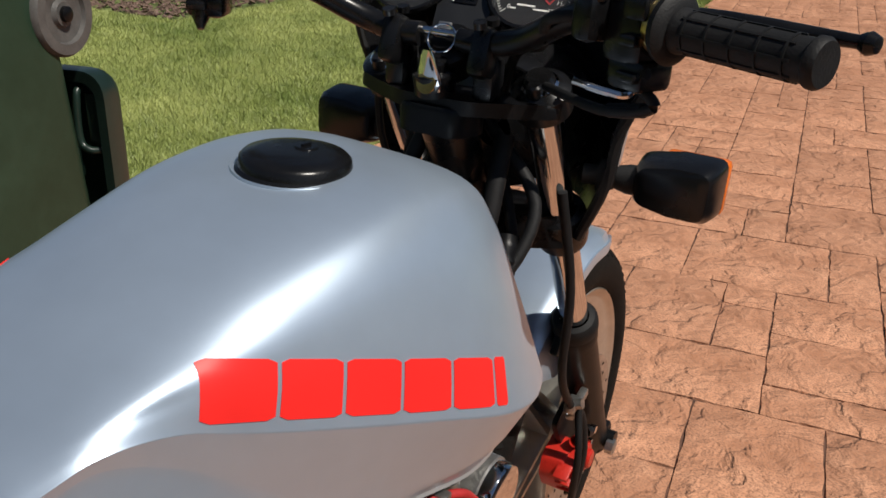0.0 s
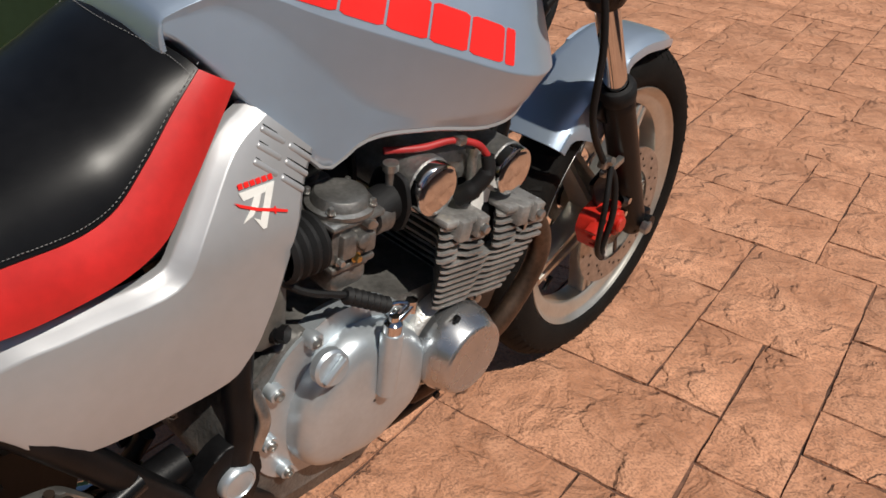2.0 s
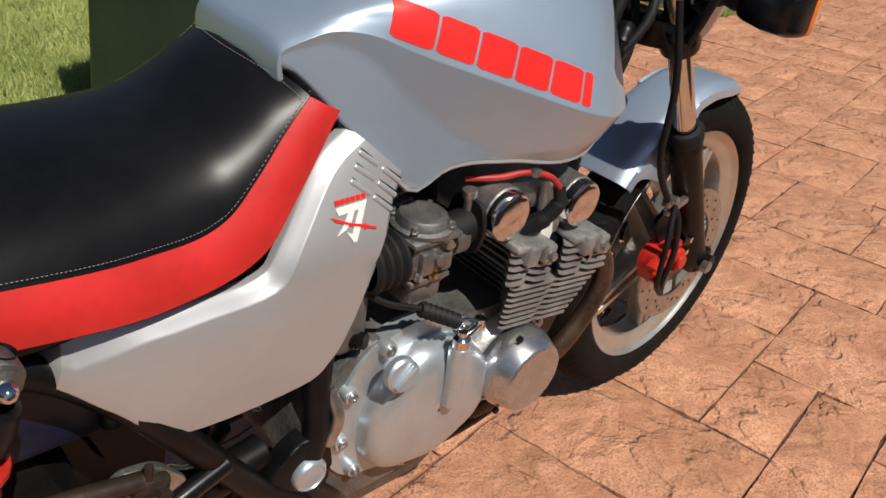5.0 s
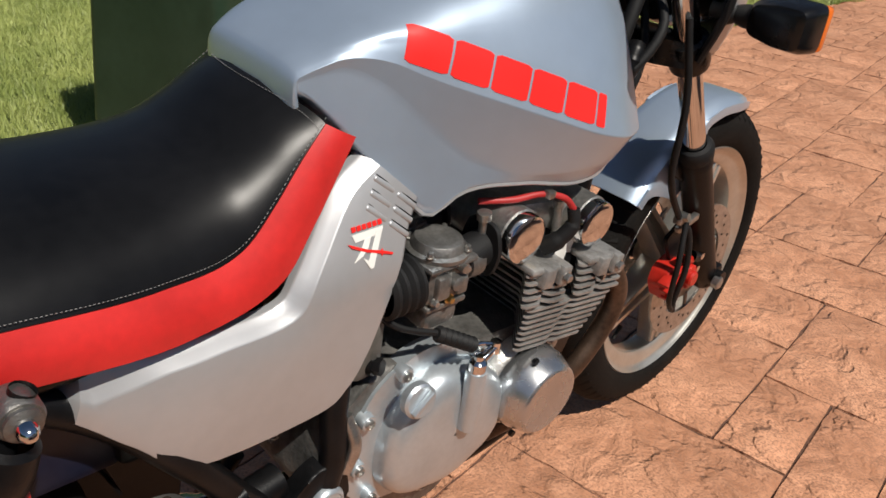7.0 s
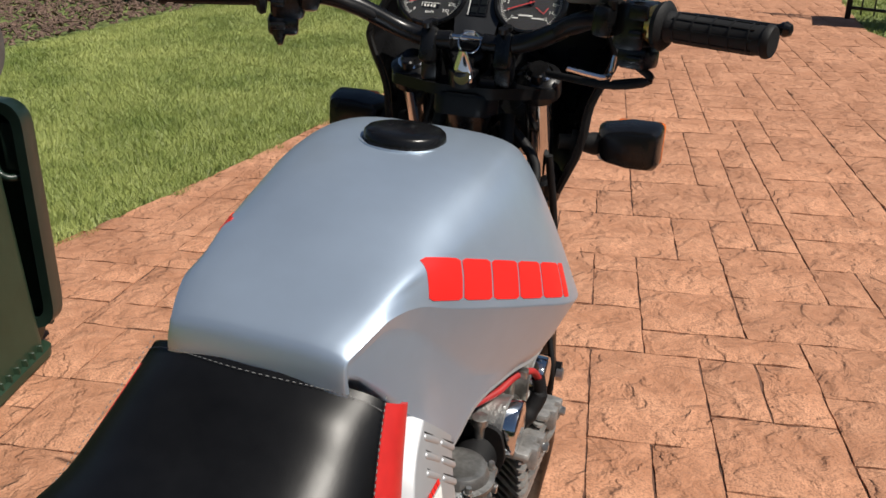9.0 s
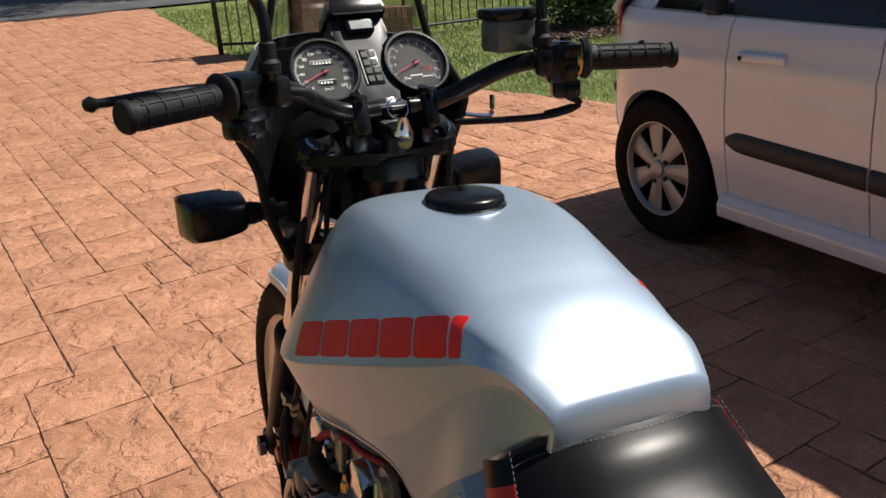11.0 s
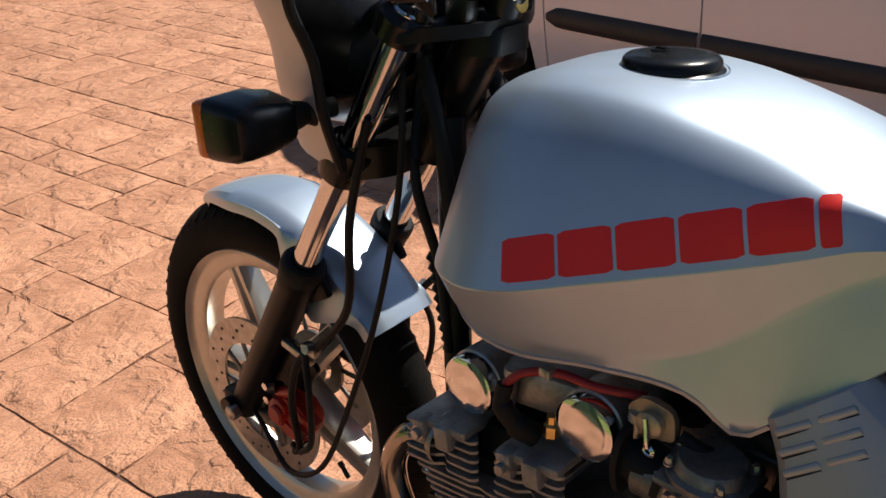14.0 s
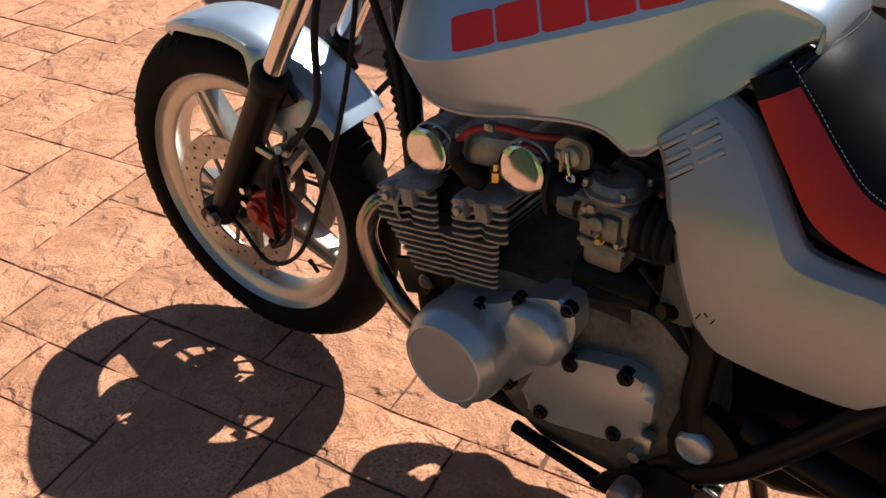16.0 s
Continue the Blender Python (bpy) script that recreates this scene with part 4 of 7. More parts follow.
spart("wire_bracket", joined(tube([(0.120, 0.232, 0.992), (0.150, 0.240, 0.985), (0.170, 0.245, 0.985), (0.175, 0.25, 1.01)], 0.0035, 8)), CHROME, label="bare bright metal bracket")

# dials and console
DN = Vector((0, -0.80, 0.60)).normalized()


def words(txt, size, o, n, upv, parent, material, name):
    """Raised lettering in the built-in font, as a mesh."""
    cu = bpy.data.curves.new("tmp", "FONT")
    cu.body, cu.size, cu.align_x, cu.align_y = txt, size, "CENTER", "CENTER"
    ob = bpy.data.objects.new("tmp", cu)
    me = bpy.data.meshes.new_from_object(ob)
    bm = bmesh.new()
    bm.from_mesh(me)
    n = Vector(n).normalized()
    r = Vector(upv).cross(n).normalized()
    u = n.cross(r)
    m = Matrix((r, u, n)).transposed().to_4x4()
    moved(bm, Matrix.Translation(o) @ m)
    bpy.data.objects.remove(ob)
    bpy.data.meshes.remove(me)
    return spart(name, bm, material, parent, smooth=False)


for s, nums, start, sweep, unit in ((-1, ["0", "20", "40", "60", "80", "100", "120", "140", "160", "180", "200", "220", "240"], 225, 270, "km/h"), (1, ["0", "1", "2", "3", "4", "5", "6", "7", "8", "9", "10", "11", "12"], 225, 270, "r/min")):
    c = Vector((s * 0.064, 0.262, 1.062))
    g = spart("speedometer" if s < 0 else "tachometer", lathe([(0, -0.05), (0.030, -0.048), (0.042, -0.03), (0.046, 0.0), (0.047, 0.006), (0.045, 0.009), (0.042, 0.009), (0.0415, 0.002), (0.0415, -0.004), (0, -0.004)], c, DN, 44), PLASTIC, label="round black dial with red needle")
    spart("dial_face", lathe([(0.0412, -0.0035), (0, -0.0034)], c, DN, 40), FACE, g)
    up = Vector((0, 0.6, 0.8))
    right = up.cross(DN).normalized()
    ticks = []
    for k in range(61):
        a = radians(start - sweep * k / 60)
        e = right * math.cos(a) + up * math.sin(a)
        l = 0.006 if k % 5 == 0 else 0.003
        q = c + DN * -0.0028 + e * (0.0385 - l / 2)
        ticks.append(moved(box((0, 0, 0), (l, 0.0007, 0.0004)), Matrix.Translation(q) @ Matrix((e, DN.cross(e), DN)).transposed().to_4x4()))
    spart("tick_marks", joined(*ticks), MARK, g)
    for k, txt in enumerate(nums):
        a = radians(start - sweep * k / (len(nums) - 1))
        e = right * math.cos(a) + up * math.sin(a)
        words(txt, 0.0060, c + DN * -0.0027 + e * 0.0290, DN, up, g, MARK, "dial_number")
    if s < 0:
        words(unit, 0.0058, c + DN * -0.0027 - up * 0.0235, DN, up, g, MARK, "dial_writing")
    a = radians(203)
    e = right * math.cos(a) + up * math.sin(a)
    spart("needle", joined(moved(box((0.013, 0, 0), (0.036, 0.0012, 0.0008)), Matrix.Translation(c) @ Matrix((e, DN.cross(e), DN)).transposed().to_4x4()), lathe([(0, 0.0012), (0.0016, 0.001), (0.0018, -0.001)], c, DN, 12)), NEEDLE, g)
    spart("needle_hub", lathe([(0, 0.0006), (0.0036, 0.0002), (0.0040, -0.0015)], c, DN, 16), PLASTIC, g)
    if s < 0:
        for v, wide in ((0.0135, 0.029), (-0.0145, 0.023)):
            at = Matrix.Translation(c - DN * 0.0027 + up * v) @ Matrix((right, up, DN)).transposed().to_4x4()
            win = spart("counter_window", moved(box((0, 0, 0), (wide, 0.0066, 0.0006)), at), PLASTIC, g)
            spart("counter_edge", joined(moved(box((0, 0.0034, 0.0003), (wide, 0.0007, 0.0006)), at), moved(box((-wide / 2, 0.001, 0.0003), (0.0007, 0.005, 0.0006)), at)), MARK, win)
            spart("counter_digits", joined(*[moved(box((-wide / 2 + 0.004 + 0.0042 * k, -0.0002, 0.0004), (0.0024, 0.0034, 0.0004)), at) for k in range(int(wide / 0.0048))]), MARK, win)
    else:
        at = Matrix.Translation(c - DN * 0.0027) @ Matrix((right, up, DN)).transposed().to_4x4()
        spart("red_zone", moved(joined(box((0.012, -0.009, 0), (0.014, 0.0010, 0.0004), 0, (0, 0, -38)), box((0.020, -0.009, 0), (0.010, 0.0010, 0.0004), 0, (0, 0, 62))), at), NEEDLE, g)
        spart("dial_writing", moved(joined(box((-0.004, -0.0175, 0), (0.018, 0.0016, 0.0004)), box((0.011, -0.0205, 0), (0.014, 0.0014, 0.0004)), box((-0.016, -0.0215, 0), (0.006, 0.0014, 0.0004))), at), MARK, g)
    lens = spart("dial_glass", lathe([(0.0418, 0.0055), (0.0418, 0.0065), (0.02, 0.0080), (0, 0.0084)], c, DN, 40), LENS, g)
    lens.visible_shadow = False
con = spart("dial_console", moved(slab(rounded([(-0.022, -0.075), (0.022, -0.075), (0.030, -0.02), (0.020, 0.0), (0.020, 0.025), (0.040, 0.045), (0.036, 0.085), (-0.036, 0.085), (-0.040, 0.045), (-0.020, 0.025), (-0.020, 0.0), (-0.030, -0.02)], 0.006), "z", -0.03, 0.003, 0.003), aim((0, 0.262, 1.062), DN) @ pose(0, 0, 0, 0, 0, 0)), CONSOLE, label="grey instrument console with warning lamps")
CM = Matrix.Translation((0, 0.262, 1.062)) @ Matrix((Vector((0, 0.6, 0.8)).cross(DN).normalized(), Vector((0, 0.6, 0.8)), DN)).transposed().to_4x4()
spart("fuel_gauge", moved(box((0, 0.060, 0.006), (0.040, 0.022, 0.012), 0.004), CM), PLASTIC, con)
spart("fuel_gauge_window", moved(box((0, 0.058, 0.0125), (0.030, 0.012, 0.001), 0), CM), mat("dial_grey", (0.25, 0.27, 0.28), 0.3, 0, 0.1, 60), con)
spart("warning_panel", moved(box((0, 0.0, 0.0035), (0.024, 0.052, 0.002), 0.0008), CM), PLASTIC, con)
spart("warning_lamp", joined(*[moved(box((-0.0055 + 0.011 * (i % 2), 0.018 - 0.012 * (i // 2), 0.005), (0.008, 0.008, 0.001)), CM) for i in range(8)]), mat("lamp_lens_dark", (0.006, 0.007, 0.006), 0.3, 0, 0.5, 90), con)
spart("panel_edge", moved(box((-0.0128, 0.0, 0.0042), (0.0012, 0.050, 0.0012)), CM), MARK, con)
spart("console_hood", moved(slab(rounded([(-0.042, 0.072), (0.042, 0.072), (0.036, 0.100), (-0.036, 0.100)], 0.008), "z", -0.03, 0.018, 0.004), CM), PLASTIC, con)
spart("ignition_switch", joined(lathe([(0.026, -0.02), (0.027, 0.006), (0.024, 0.009), (0.014, 0.010), (0.013, 0.014), (0, 0.014)], (0, 0.215, 1.005), (0, -0.6, 0.8), 28)), SATIN, label="ignition switch")
spart("bar_bridge", tube([(-0.03, 0.20, 1.022), (0.03, 0.20, 1.022)], 0.004, 10, smooth=False), CHROME)

# turn signals
for s in (1, -1):
    c = Vector((s * 0.202, 0.362, 0.872))
    rows = []
    for y, w, h in ((-0.030, 0.060, 0.042), (-0.027, 0.074, 0.052), (-0.015, 0.084, 0.060), (0.012, 0.090, 0.065), (0.020, 0.091, 0.0655)):
        rows.append([(c.x + x, c.y + y, c.z + z * (1 - 0.26 * max(0.0, -s * x / (w / 2)))) for x, z in rounded([(-w / 2, -h / 2), (0.0, -h / 2), (w / 2, -h / 2), (w / 2, h / 2), (0.0, h / 2), (-w / 2, h / 2)], 0.013)])
    bm = grid(rows, True)
    bm.verts.ensure_lookup_table()
    bm.faces.new([bm.verts[i] for i in range(len(rows[0]))])
    sig = spart("turn_signal", bm, PLASTIC, label="black turn signal with amber lens", angle=32)
    spart("amber_lens", moved(box((0, 0, 0), (0.068, 0.020, 0.060), 0.006), Matrix.Translation(c + Vector((s * 0.0125, 0.027, 0)))), ORANGE, sig, "amber lens")
    spart("signal_stalk", joined(tube([(s * 0.105, 0.345, 0.870), (s * 0.160, 0.358, 0.870)], 0.011, 16, smooth=False), lathe([(0.018, 0), (0.018, 0.006), (0.013, 0.016), (0.011, 0.018)], (s * 0.122, 0.35, 0.870), (s, 0.1, 0), 20), lathe([(0.013, 0), (0.016, 0.012), (0.016, 0.02)], (s * 0.140, 0.355, 0.870), (s, 0.1, 0), 20)), RUBBER, sig)

# cowl and screen
CE = [(0.122, 0.332, 1.085), (0.150, 0.328, 1.042), (0.170, 0.325, 1.006), (0.168, 0.326, 0.982), (0.146, 0.327, 0.930), (0.138, 0.328, 0.870), (0.112, 0.336, 0.800)]


def cowl_row(p, n=8):
    x, y, z = p
    out = []
    for k in range(n + 1):
        a = math.pi / 2 * k / n
        out.append(Vector((x * math.cos(a), y + 0.155 * math.sin(a) ** 0.8 * (1 - 0.35 * (0.95 - z) ** 2 * 10), z + 0.012 * math.sin(a))))
    return out


edge = smooth_line(CE, 4)
rows = []
for p in edge:
    r = cowl_row(p)
    rows.append([Vector((-q.x, q.y, q.z)) for q in r] + r[-2::-1])
cowl = spart("headlamp_cowl", thick(grid(rows), 0.002), SILVER, label="silver headlamp cowl with black inner side", angle=60)
inner = [[q + Vector((-0.004 if q.x > 0 else 0.004, -0.006, 0)) for q in r] for r in rows]
spart("cowl_lining", thick(grid(inner), 0.002), BLACK, cowl)
for s in (1, -1):
    spart("cowl_edge", tube([(s * p.x, p.y - 0.003, p.z) for p in edge], 0.006, 8, smooth=False), RUBBER, cowl)
SE = [(0.122, 0.335, 1.085), (0.106, 0.330, 1.136), (0.094, 0.325, 1.20), (0.078, 0.32, 1.27)]
rows = []
for x, y, z in smooth_line(SE, 4):
    rows.append([Vector((x * math.cos(a), y + 0.06 * math.sin(a), z)) for a in np.linspace(0, math.pi, 17)])
scr = spart("windscreen", thick(grid(rows), 0.002), SMOKE, cowl, "clear tinted windscreen")
scr.visible_shadow = False
for s in (1, -1):
    spart("screen_edge", tube([(s * x, y - 0.002, z) for x, y, z in SE], 0.005, 8), RUBBER, cowl)
spart("headlamp_shell", lathe([(0.02, -0.07), (0.07, -0.05), (0.085, 0.0), (0.088, 0.05), (0.0, 0.052)], (0, 0.405, 0.90), (0, 1, 0), 32), BLACK, label="black headlamp shell")


# ---- engine ----
engine = part("engine", slab(rounded([(-0.300, 0.36), (-0.285, 0.45), (-0.21, 0.515), (-0.10, 0.497), (0.055, 0.488), (0.080, 0.42), (0.055, 0.33), (-0.05, 0.262), (-0.23, 0.262)], 0.02), "x", -0.135, 0.135, 0.01), CASE, bike, "air-cooled four-cylinder engine in dull cast alloy")
TILT = Matrix.Translation((0.004, 0.060, 0.470)) @ pose(0, 0, 0, -9, 0, 0)


def epart(name, bm, material, label="", parent=None, **k):
    return part(name, bm, material, parent or engine, label, **k)


epart("cylinder_block", moved(joined(box((0, 0.020, 0.035), (0.300, 0.080, 0.10), 0.01), box((0, 0.020, 0.100), (0.290, 0.13, 0.05), 0.01)), TILT), SATIN)


def fin_plate(y0, y1, xh, notch):
    """A cooling fin: a thin plate with a scalloped end, its rear edge drawn in behind the outer corners."""
    m = (y0 + y1) / 2
    d = min(0.055, (y1 - y0) * 0.42)
    right = [(xh - 1.05 * d, y0 + d), (xh - 0.006, y0), (xh, y0 + 0.006), (xh, m - 0.010), (xh - notch, m), (xh, m + 0.010), (xh, y1)]
    return slab(rounded(right + [(-x, y) for x, y in right[::-1]], 0.006, 2), "z", -0.0016, 0.0016)


for k in range(8):
    epart("cooling_fin", moved(fin_plate(-0.070 - 0.0026 * k, 0.070 + 0.0032 * k, 0.163 + 0.0016 * k, 0.004), TILT @ Matrix.Translation((0, 0, -0.004 + 0.0098 * k))), FINS)
for y0, y1 in ((-0.106, -0.022), (0.000, 0.102)):
    for k in range(5):
        epart("cooling_fin", moved(fin_plate(y0, y1, 0.178 - 0.0015 * k, 0.010), TILT @ Matrix.Translation((0, 0, 0.0755 + 0.0098 * k))), FINS)
    yc = (y0 + y1) / 2
    for s in (1, -1):
        epart("head_boss", moved(joined(box((s * 0.150, yc - 0.004, 0.122), (0.052, 0.074, 0.010), 0.004), box((s * 0.172, yc - 0.012, 0.114), (0.022, 0.020, 0.028), 0.004), box((s * 0.172, yc + 0.020, 0.114), (0.022, 0.018, 0.028), 0.004)), TILT), FINS)
        b = Matrix(TILT) @ Vector((s * 0.182, yc + 0.020, 0.113))
        bolt("head_bolt", b, (s, 0, 0), 0.006, engine)
CAMS = ((-0.034, 0.651), (0.104, 0.634))
epart("valve_cover", joined(box((0, 0.036, 0.642), (0.25, 0.11, 0.045), 0.012, (-8, 0, 0)), *[lathe([(0.030, -0.12), (0.032, -0.115), (0.032, 0.115), (0.030, 0.12)], (0, y, z), (1, 0, 0), 28) for y, z in CAMS]), CAST)
for s in (1, -1):
    for y, z in CAMS:
        h = epart("cam_housing", joined(lathe([(0.033, 0), (0.0335, 0.036), (0.031, 0.038), (0, 0.038)], (0.008 + s * 0.108, y, z), (s, 0, 0), 32), box((0.008 + s * 0.118, y, z - 0.020), (0.040, 0.068, 0.020), 0.006, (-13, 0, 0)), lathe([(0.006, -0.025), (0.006, 0.02), (0.009, 0.021), (0.009, 0.030), (0, 0.032)], (s * 0.132, y - 0.040, z + 0.002), (0, -0.1, 1), 12)), CAST, "cast cam end housing")
        epart("cam_end_cap", lathe([(0.0315, 0), (0.0315, 0.012), (0.0305, 0.015), (0.027, 0.0165), (0.022, 0.017), (0, 0.0175)], (0.008 + s * 0.144, y, z), (s, 0, 0), 40), CHROME, "chromed cam end cap", h)
    epart("spark_plug_cap", tube([(s * 0.150, 0.020, 0.618), (s * 0.164, 0.030, 0.632), (s * 0.172, 0.042, 0.654), (s * 0.168, 0.042, 0.674)], [0.012] * 7 + [0.010] * 6 + [0.008] * 20, 14), RUBBER, "black rubber plug cap")
    epart("plug_lead", tube([(s * 0.168, 0.042, 0.674), (s * 0.162, 0.026, 0.690), (s * 0.150, -0.004, 0.697), (s * 0.138, -0.038, 0.692), (s * 0.118, -0.075, 0.690)], 0.0042, 10), RED_WIRE, "red ignition lead")
    epart("lead_clip", box((s * 0.156, 0.004, 0.698), (0.012, 0.012, 0.010), 0.002), STEEL)
    epart("plug", lathe([(0.008, 0), (0.008, 0.012), (0.005, 0.014), (0.005, 0.022), (0, 0.022)], (s * 0.148, 0.002, 0.626), (0, 0, 1), 6), BRASS)
epart("paper_tag", thick(grid([[(0.150 + 0.004 * math.sin(5 * a + b), 0.048 + 0.040 * a, 0.585 + 0.040 * b - 0.012 * a + 0.004 * math.sin(9 * a)) for a in np.linspace(0, 1, 6)] for b in np.linspace(0, 1, 6)]), 0.0006), DECAL_WHITE, "torn white paper tag")
# oil pan and lower clutter
epart("oil_pan", slab(rounded([(-0.22, 0.268), (-0.20, 0.205), (-0.06, 0.205), (0.02, 0.262), (0.02, 0.285), (-0.22, 0.285)], 0.02), "x", -0.11, 0.11, 0.01), CAST_DARK)

# carburettors
for x in (0.132, 0.045, -0.045, -0.132):
    s = 1 if x > 0 else -1
    o = Vector((x, -0.146, 0.624))
    c = part("carburettor", joined(box(o, (0.052, 0.062, 0.050), 0.008), box(o + Vector((0, 0, 0.026)), (0.066, 0.072, 0.008), 0.004), box(o + Vector((0, 0, -0.028)), (0.056, 0.060, 0.008), 0.003),
                                   lathe([(0.023, -0.07), (0.024, 0.06)], o + Vector((0, 0, 0.004)), (0, 1, 0), 24), box(o + Vector((s * 0.026, -0.012, 0.0)), (0.016, 0.02, 0.03), 0.004), box(o + Vector((s * 0.026, 0.018, -0.006)), (0.012, 0.016, 0.022), 0.003),
                                   lathe([(0.009, 0), (0.009, 0.012), (0.006, 0.014), (0, 0.014)], o + Vector((s * 0.026, 0.004, 0.004)), (s, 0, 0), 14)), CARB, engine, "dull alloy carburettor")
    part("vacuum_cap", lathe([(0.036, 0), (0.0365, 0.005), (0.031, 0.007), (0.029, 0.014), (0.027, 0.017), (0.020, 0.0175), (0.018, 0.0165), (0, 0.0165)], o + Vector((0, 0, 0.030)), (0, 0, 1), 32), CARB, c)
    for a in (0.6, 2.2, 3.8, 5.3):
        bolt("cap_screw", o + Vector((0.034 * math.cos(a), 0.034 * math.sin(a), 0.038)), (0, 0, 1), 0.0035, c)
    part("float_bowl", joined(box(o + Vector((0, 0, -0.046)), (0.046, 0.052, 0.034), 0.010), lathe([(0.008, 0), (0.008, 0.008), (0, 0.008)], o + Vector((0, 0, -0.070)), (0, 0, 1), 6)), CARB, c)
    part("intake_boot", joined(tube([o + Vector((0, 0.030, 0.004)), o + Vector((0, 0.075, 0.012))], 0.0225, 24, smooth=False), lathe([(0.024, -0.004), (0.0245, 0), (0.024, 0.004)], o + Vector((0, 0.036, 0.005)), (0, 1, 0.15), 28), moved(slab(rounded([(-0.022, -0.034), (0.022, -0.034), (0.032, 0), (0.022, 0.034), (-0.022, 0.034), (-0.032, 0)], 0.012), "y", 0, 0.006), Matrix.Translation(o + Vector((0, 0.070, 0.014))))), RUBBER, c)
    part("airbox_boot", joined(*[lathe([(0.028, 0), (0.033, 0.004), (0.033, 0.008), (0.028, 0.012)], o + Vector((0, -0.032 - 0.012 * i, 0.0)), (0, -1, 0), 28) for i in range(4)]), RUBBER, c)
    for p, r in (((s * 0.028, 0.020, 0.016), 0.004), ((s * 0.028, -0.022, -0.016), 0.004), ((s * 0.029, 0.0, -0.018), 0.0045)):
        bolt("screw", o + Vector(p), (s, 0, 0), r, c, BRASS if r > 0.004 else STEEL)
epart("linkage_rail", joined(tube([(-0.17, -0.135, 0.645), (0.17, -0.135, 0.645)], 0.005, 10, smooth=False), box((0, -0.12, 0.59), (0.30, 0.010, 0.02), 0.003)), STEEL)
part("airbox", joined(box((0, -0.255, 0.600), (0.25, 0.075, 0.13), 0.02), box((0.115, -0.235, 0.575), (0.05, 0.05, 0.13), 0.015), box((-0.115, -0.235, 0.575), (0.05, 0.05, 0.13), 0.015)), mat("grey_airbox_plastic", (0.10, 0.095, 0.085), 0.6, 0, 0.3, 20, 0.2, 200, dist=0.002), bike, "dusty grey air box")
tap = part("fuel_tap", joined(moved(slab(rounded([(-0.022, -0.012), (0.016, -0.020), (0.026, 0.006), (0.010, 0.020), (-0.018, 0.016)], 0.008), "x", -0.004, 0.004, 0.002), Matrix.Translation((-0.132, -0.092, 0.682))), lathe([(0.012, 0), (0.012, 0.008), (0.009, 0.010), (0, 0.010)], (-0.136, -0.092, 0.682), (-1, 0, 0), 20)), mat("dull_zinc_alloy", (0.42, 0.36, 0.27), 0.45, 0.7, 0.25, 60, 0.2, 300, dist=0.001), bike, "dull metal fuel tap")
part("tap_lever", joined(tube([(-0.146, -0.090, 0.690), (-0.148, -0.094, 0.672), (-0.148, -0.096, 0.664)], 0.003, 8), lathe([(0.004, -0.002), (0.007, 0), (0.004, 0.002)], (-0.148, -0.096, 0.660), (1, 0, 0), 14)), CHROME, tap)
part("fuel_hose", tube([(-0.130, -0.115, 0.676), (-0.125, -0.135, 0.668), (-0.10, -0.15, 0.655)], 0.006, 10), RUBBER, tap)

# right-hand covers
CLUTCH = rounded([(-0.212, 0.352), (-0.211, 0.422), (-0.180, 0.472), (-0.138, 0.496), (-0.085, 0.490), (-0.030, 0.460), (-0.003, 0.405), (-0.008, 0.338), (-0.092, 0.295), (-0.185, 0.312)], 0.030, 5)


def dome(outline, c, rings):
    """A body that rises from an outline in rings, each drawn in towards c."""
    return grid([[(x, c[0] + (y - c[0]) * k, c[1] + (z - c[1]) * k) for y, z in outline] for x, k in rings], True)


cl = epart("clutch_cover", dome(CLUTCH, (-0.112, 0.398), [(0.136, 1.0), (0.150, 0.985), (0.161, 0.945), (0.168, 0.885), (0.1725, 0.80), (0.1755, 0.68), (0.1775, 0.50), (0.1785, 0.25), (0.1788, 0.02)]), POLISHED, "polished alloy clutch cover")
epart("cover_flange", slab(rounded([(-0.254, 0.348), (-0.254, 0.435), (-0.212, 0.499), (-0.150, 0.524), (-0.082, 0.510), (-0.024, 0.474), (0.008, 0.406), (0.003, 0.328), (-0.095, 0.281), (-0.222, 0.309)], 0.025, 5), "x", 0.118, 0.140, 0.004), POLISHED, "", cl)
for y, z in ((-0.240, 0.385), (-0.232, 0.455), (-0.182, 0.503), (-0.060, 0.488), (-0.006, 0.350), (-0.130, 0.296), (-0.215, 0.326)):
    part("screw_boss", lathe([(0.0105, -0.006), (0.0105, 0.008), (0.0095, 0.010), (0, 0.010)], (0.140, y, z), (1, 0, 0), 18), POLISHED, cl)
    part("cover_screw", lathe([(0.0062, 0), (0.0062, 0.004), (0.004, 0.005), (0.0035, 0.002), (0, 0.002)], (0.150, y, z), (1, 0, 0), 12), STEEL, cl)
oc = part("oil_filler_cap", joined(lathe([(0.022, 0), (0.022, 0.010), (0.019, 0.013), (0, 0.013)], (0.170, -0.184, 0.486), (1, -0.1, 0.2), 32), box((0.186, -0.186, 0.489), (0.008, 0.036, 0.007), 0.002, (40, 0, 0))), POLISHED, cl)
part("cap_writing", joined(*[box((0.1845, -0.185 + dy, 0.488 + dz), (0.001, 0.016, 0.0025), 0, (40, 0, 0)) for dy, dz in ((0.006, 0.009), (-0.008, -0.009))]), CAST, oc)
arm = part("clutch_arm_boss", joined(lathe([(0.0125, -0.085), (0.0135, 0.0), (0.0125, 0.004), (0, 0.004)], (0.183, -0.100, 0.494), (0, 0, 1), 20)), POLISHED, cl)
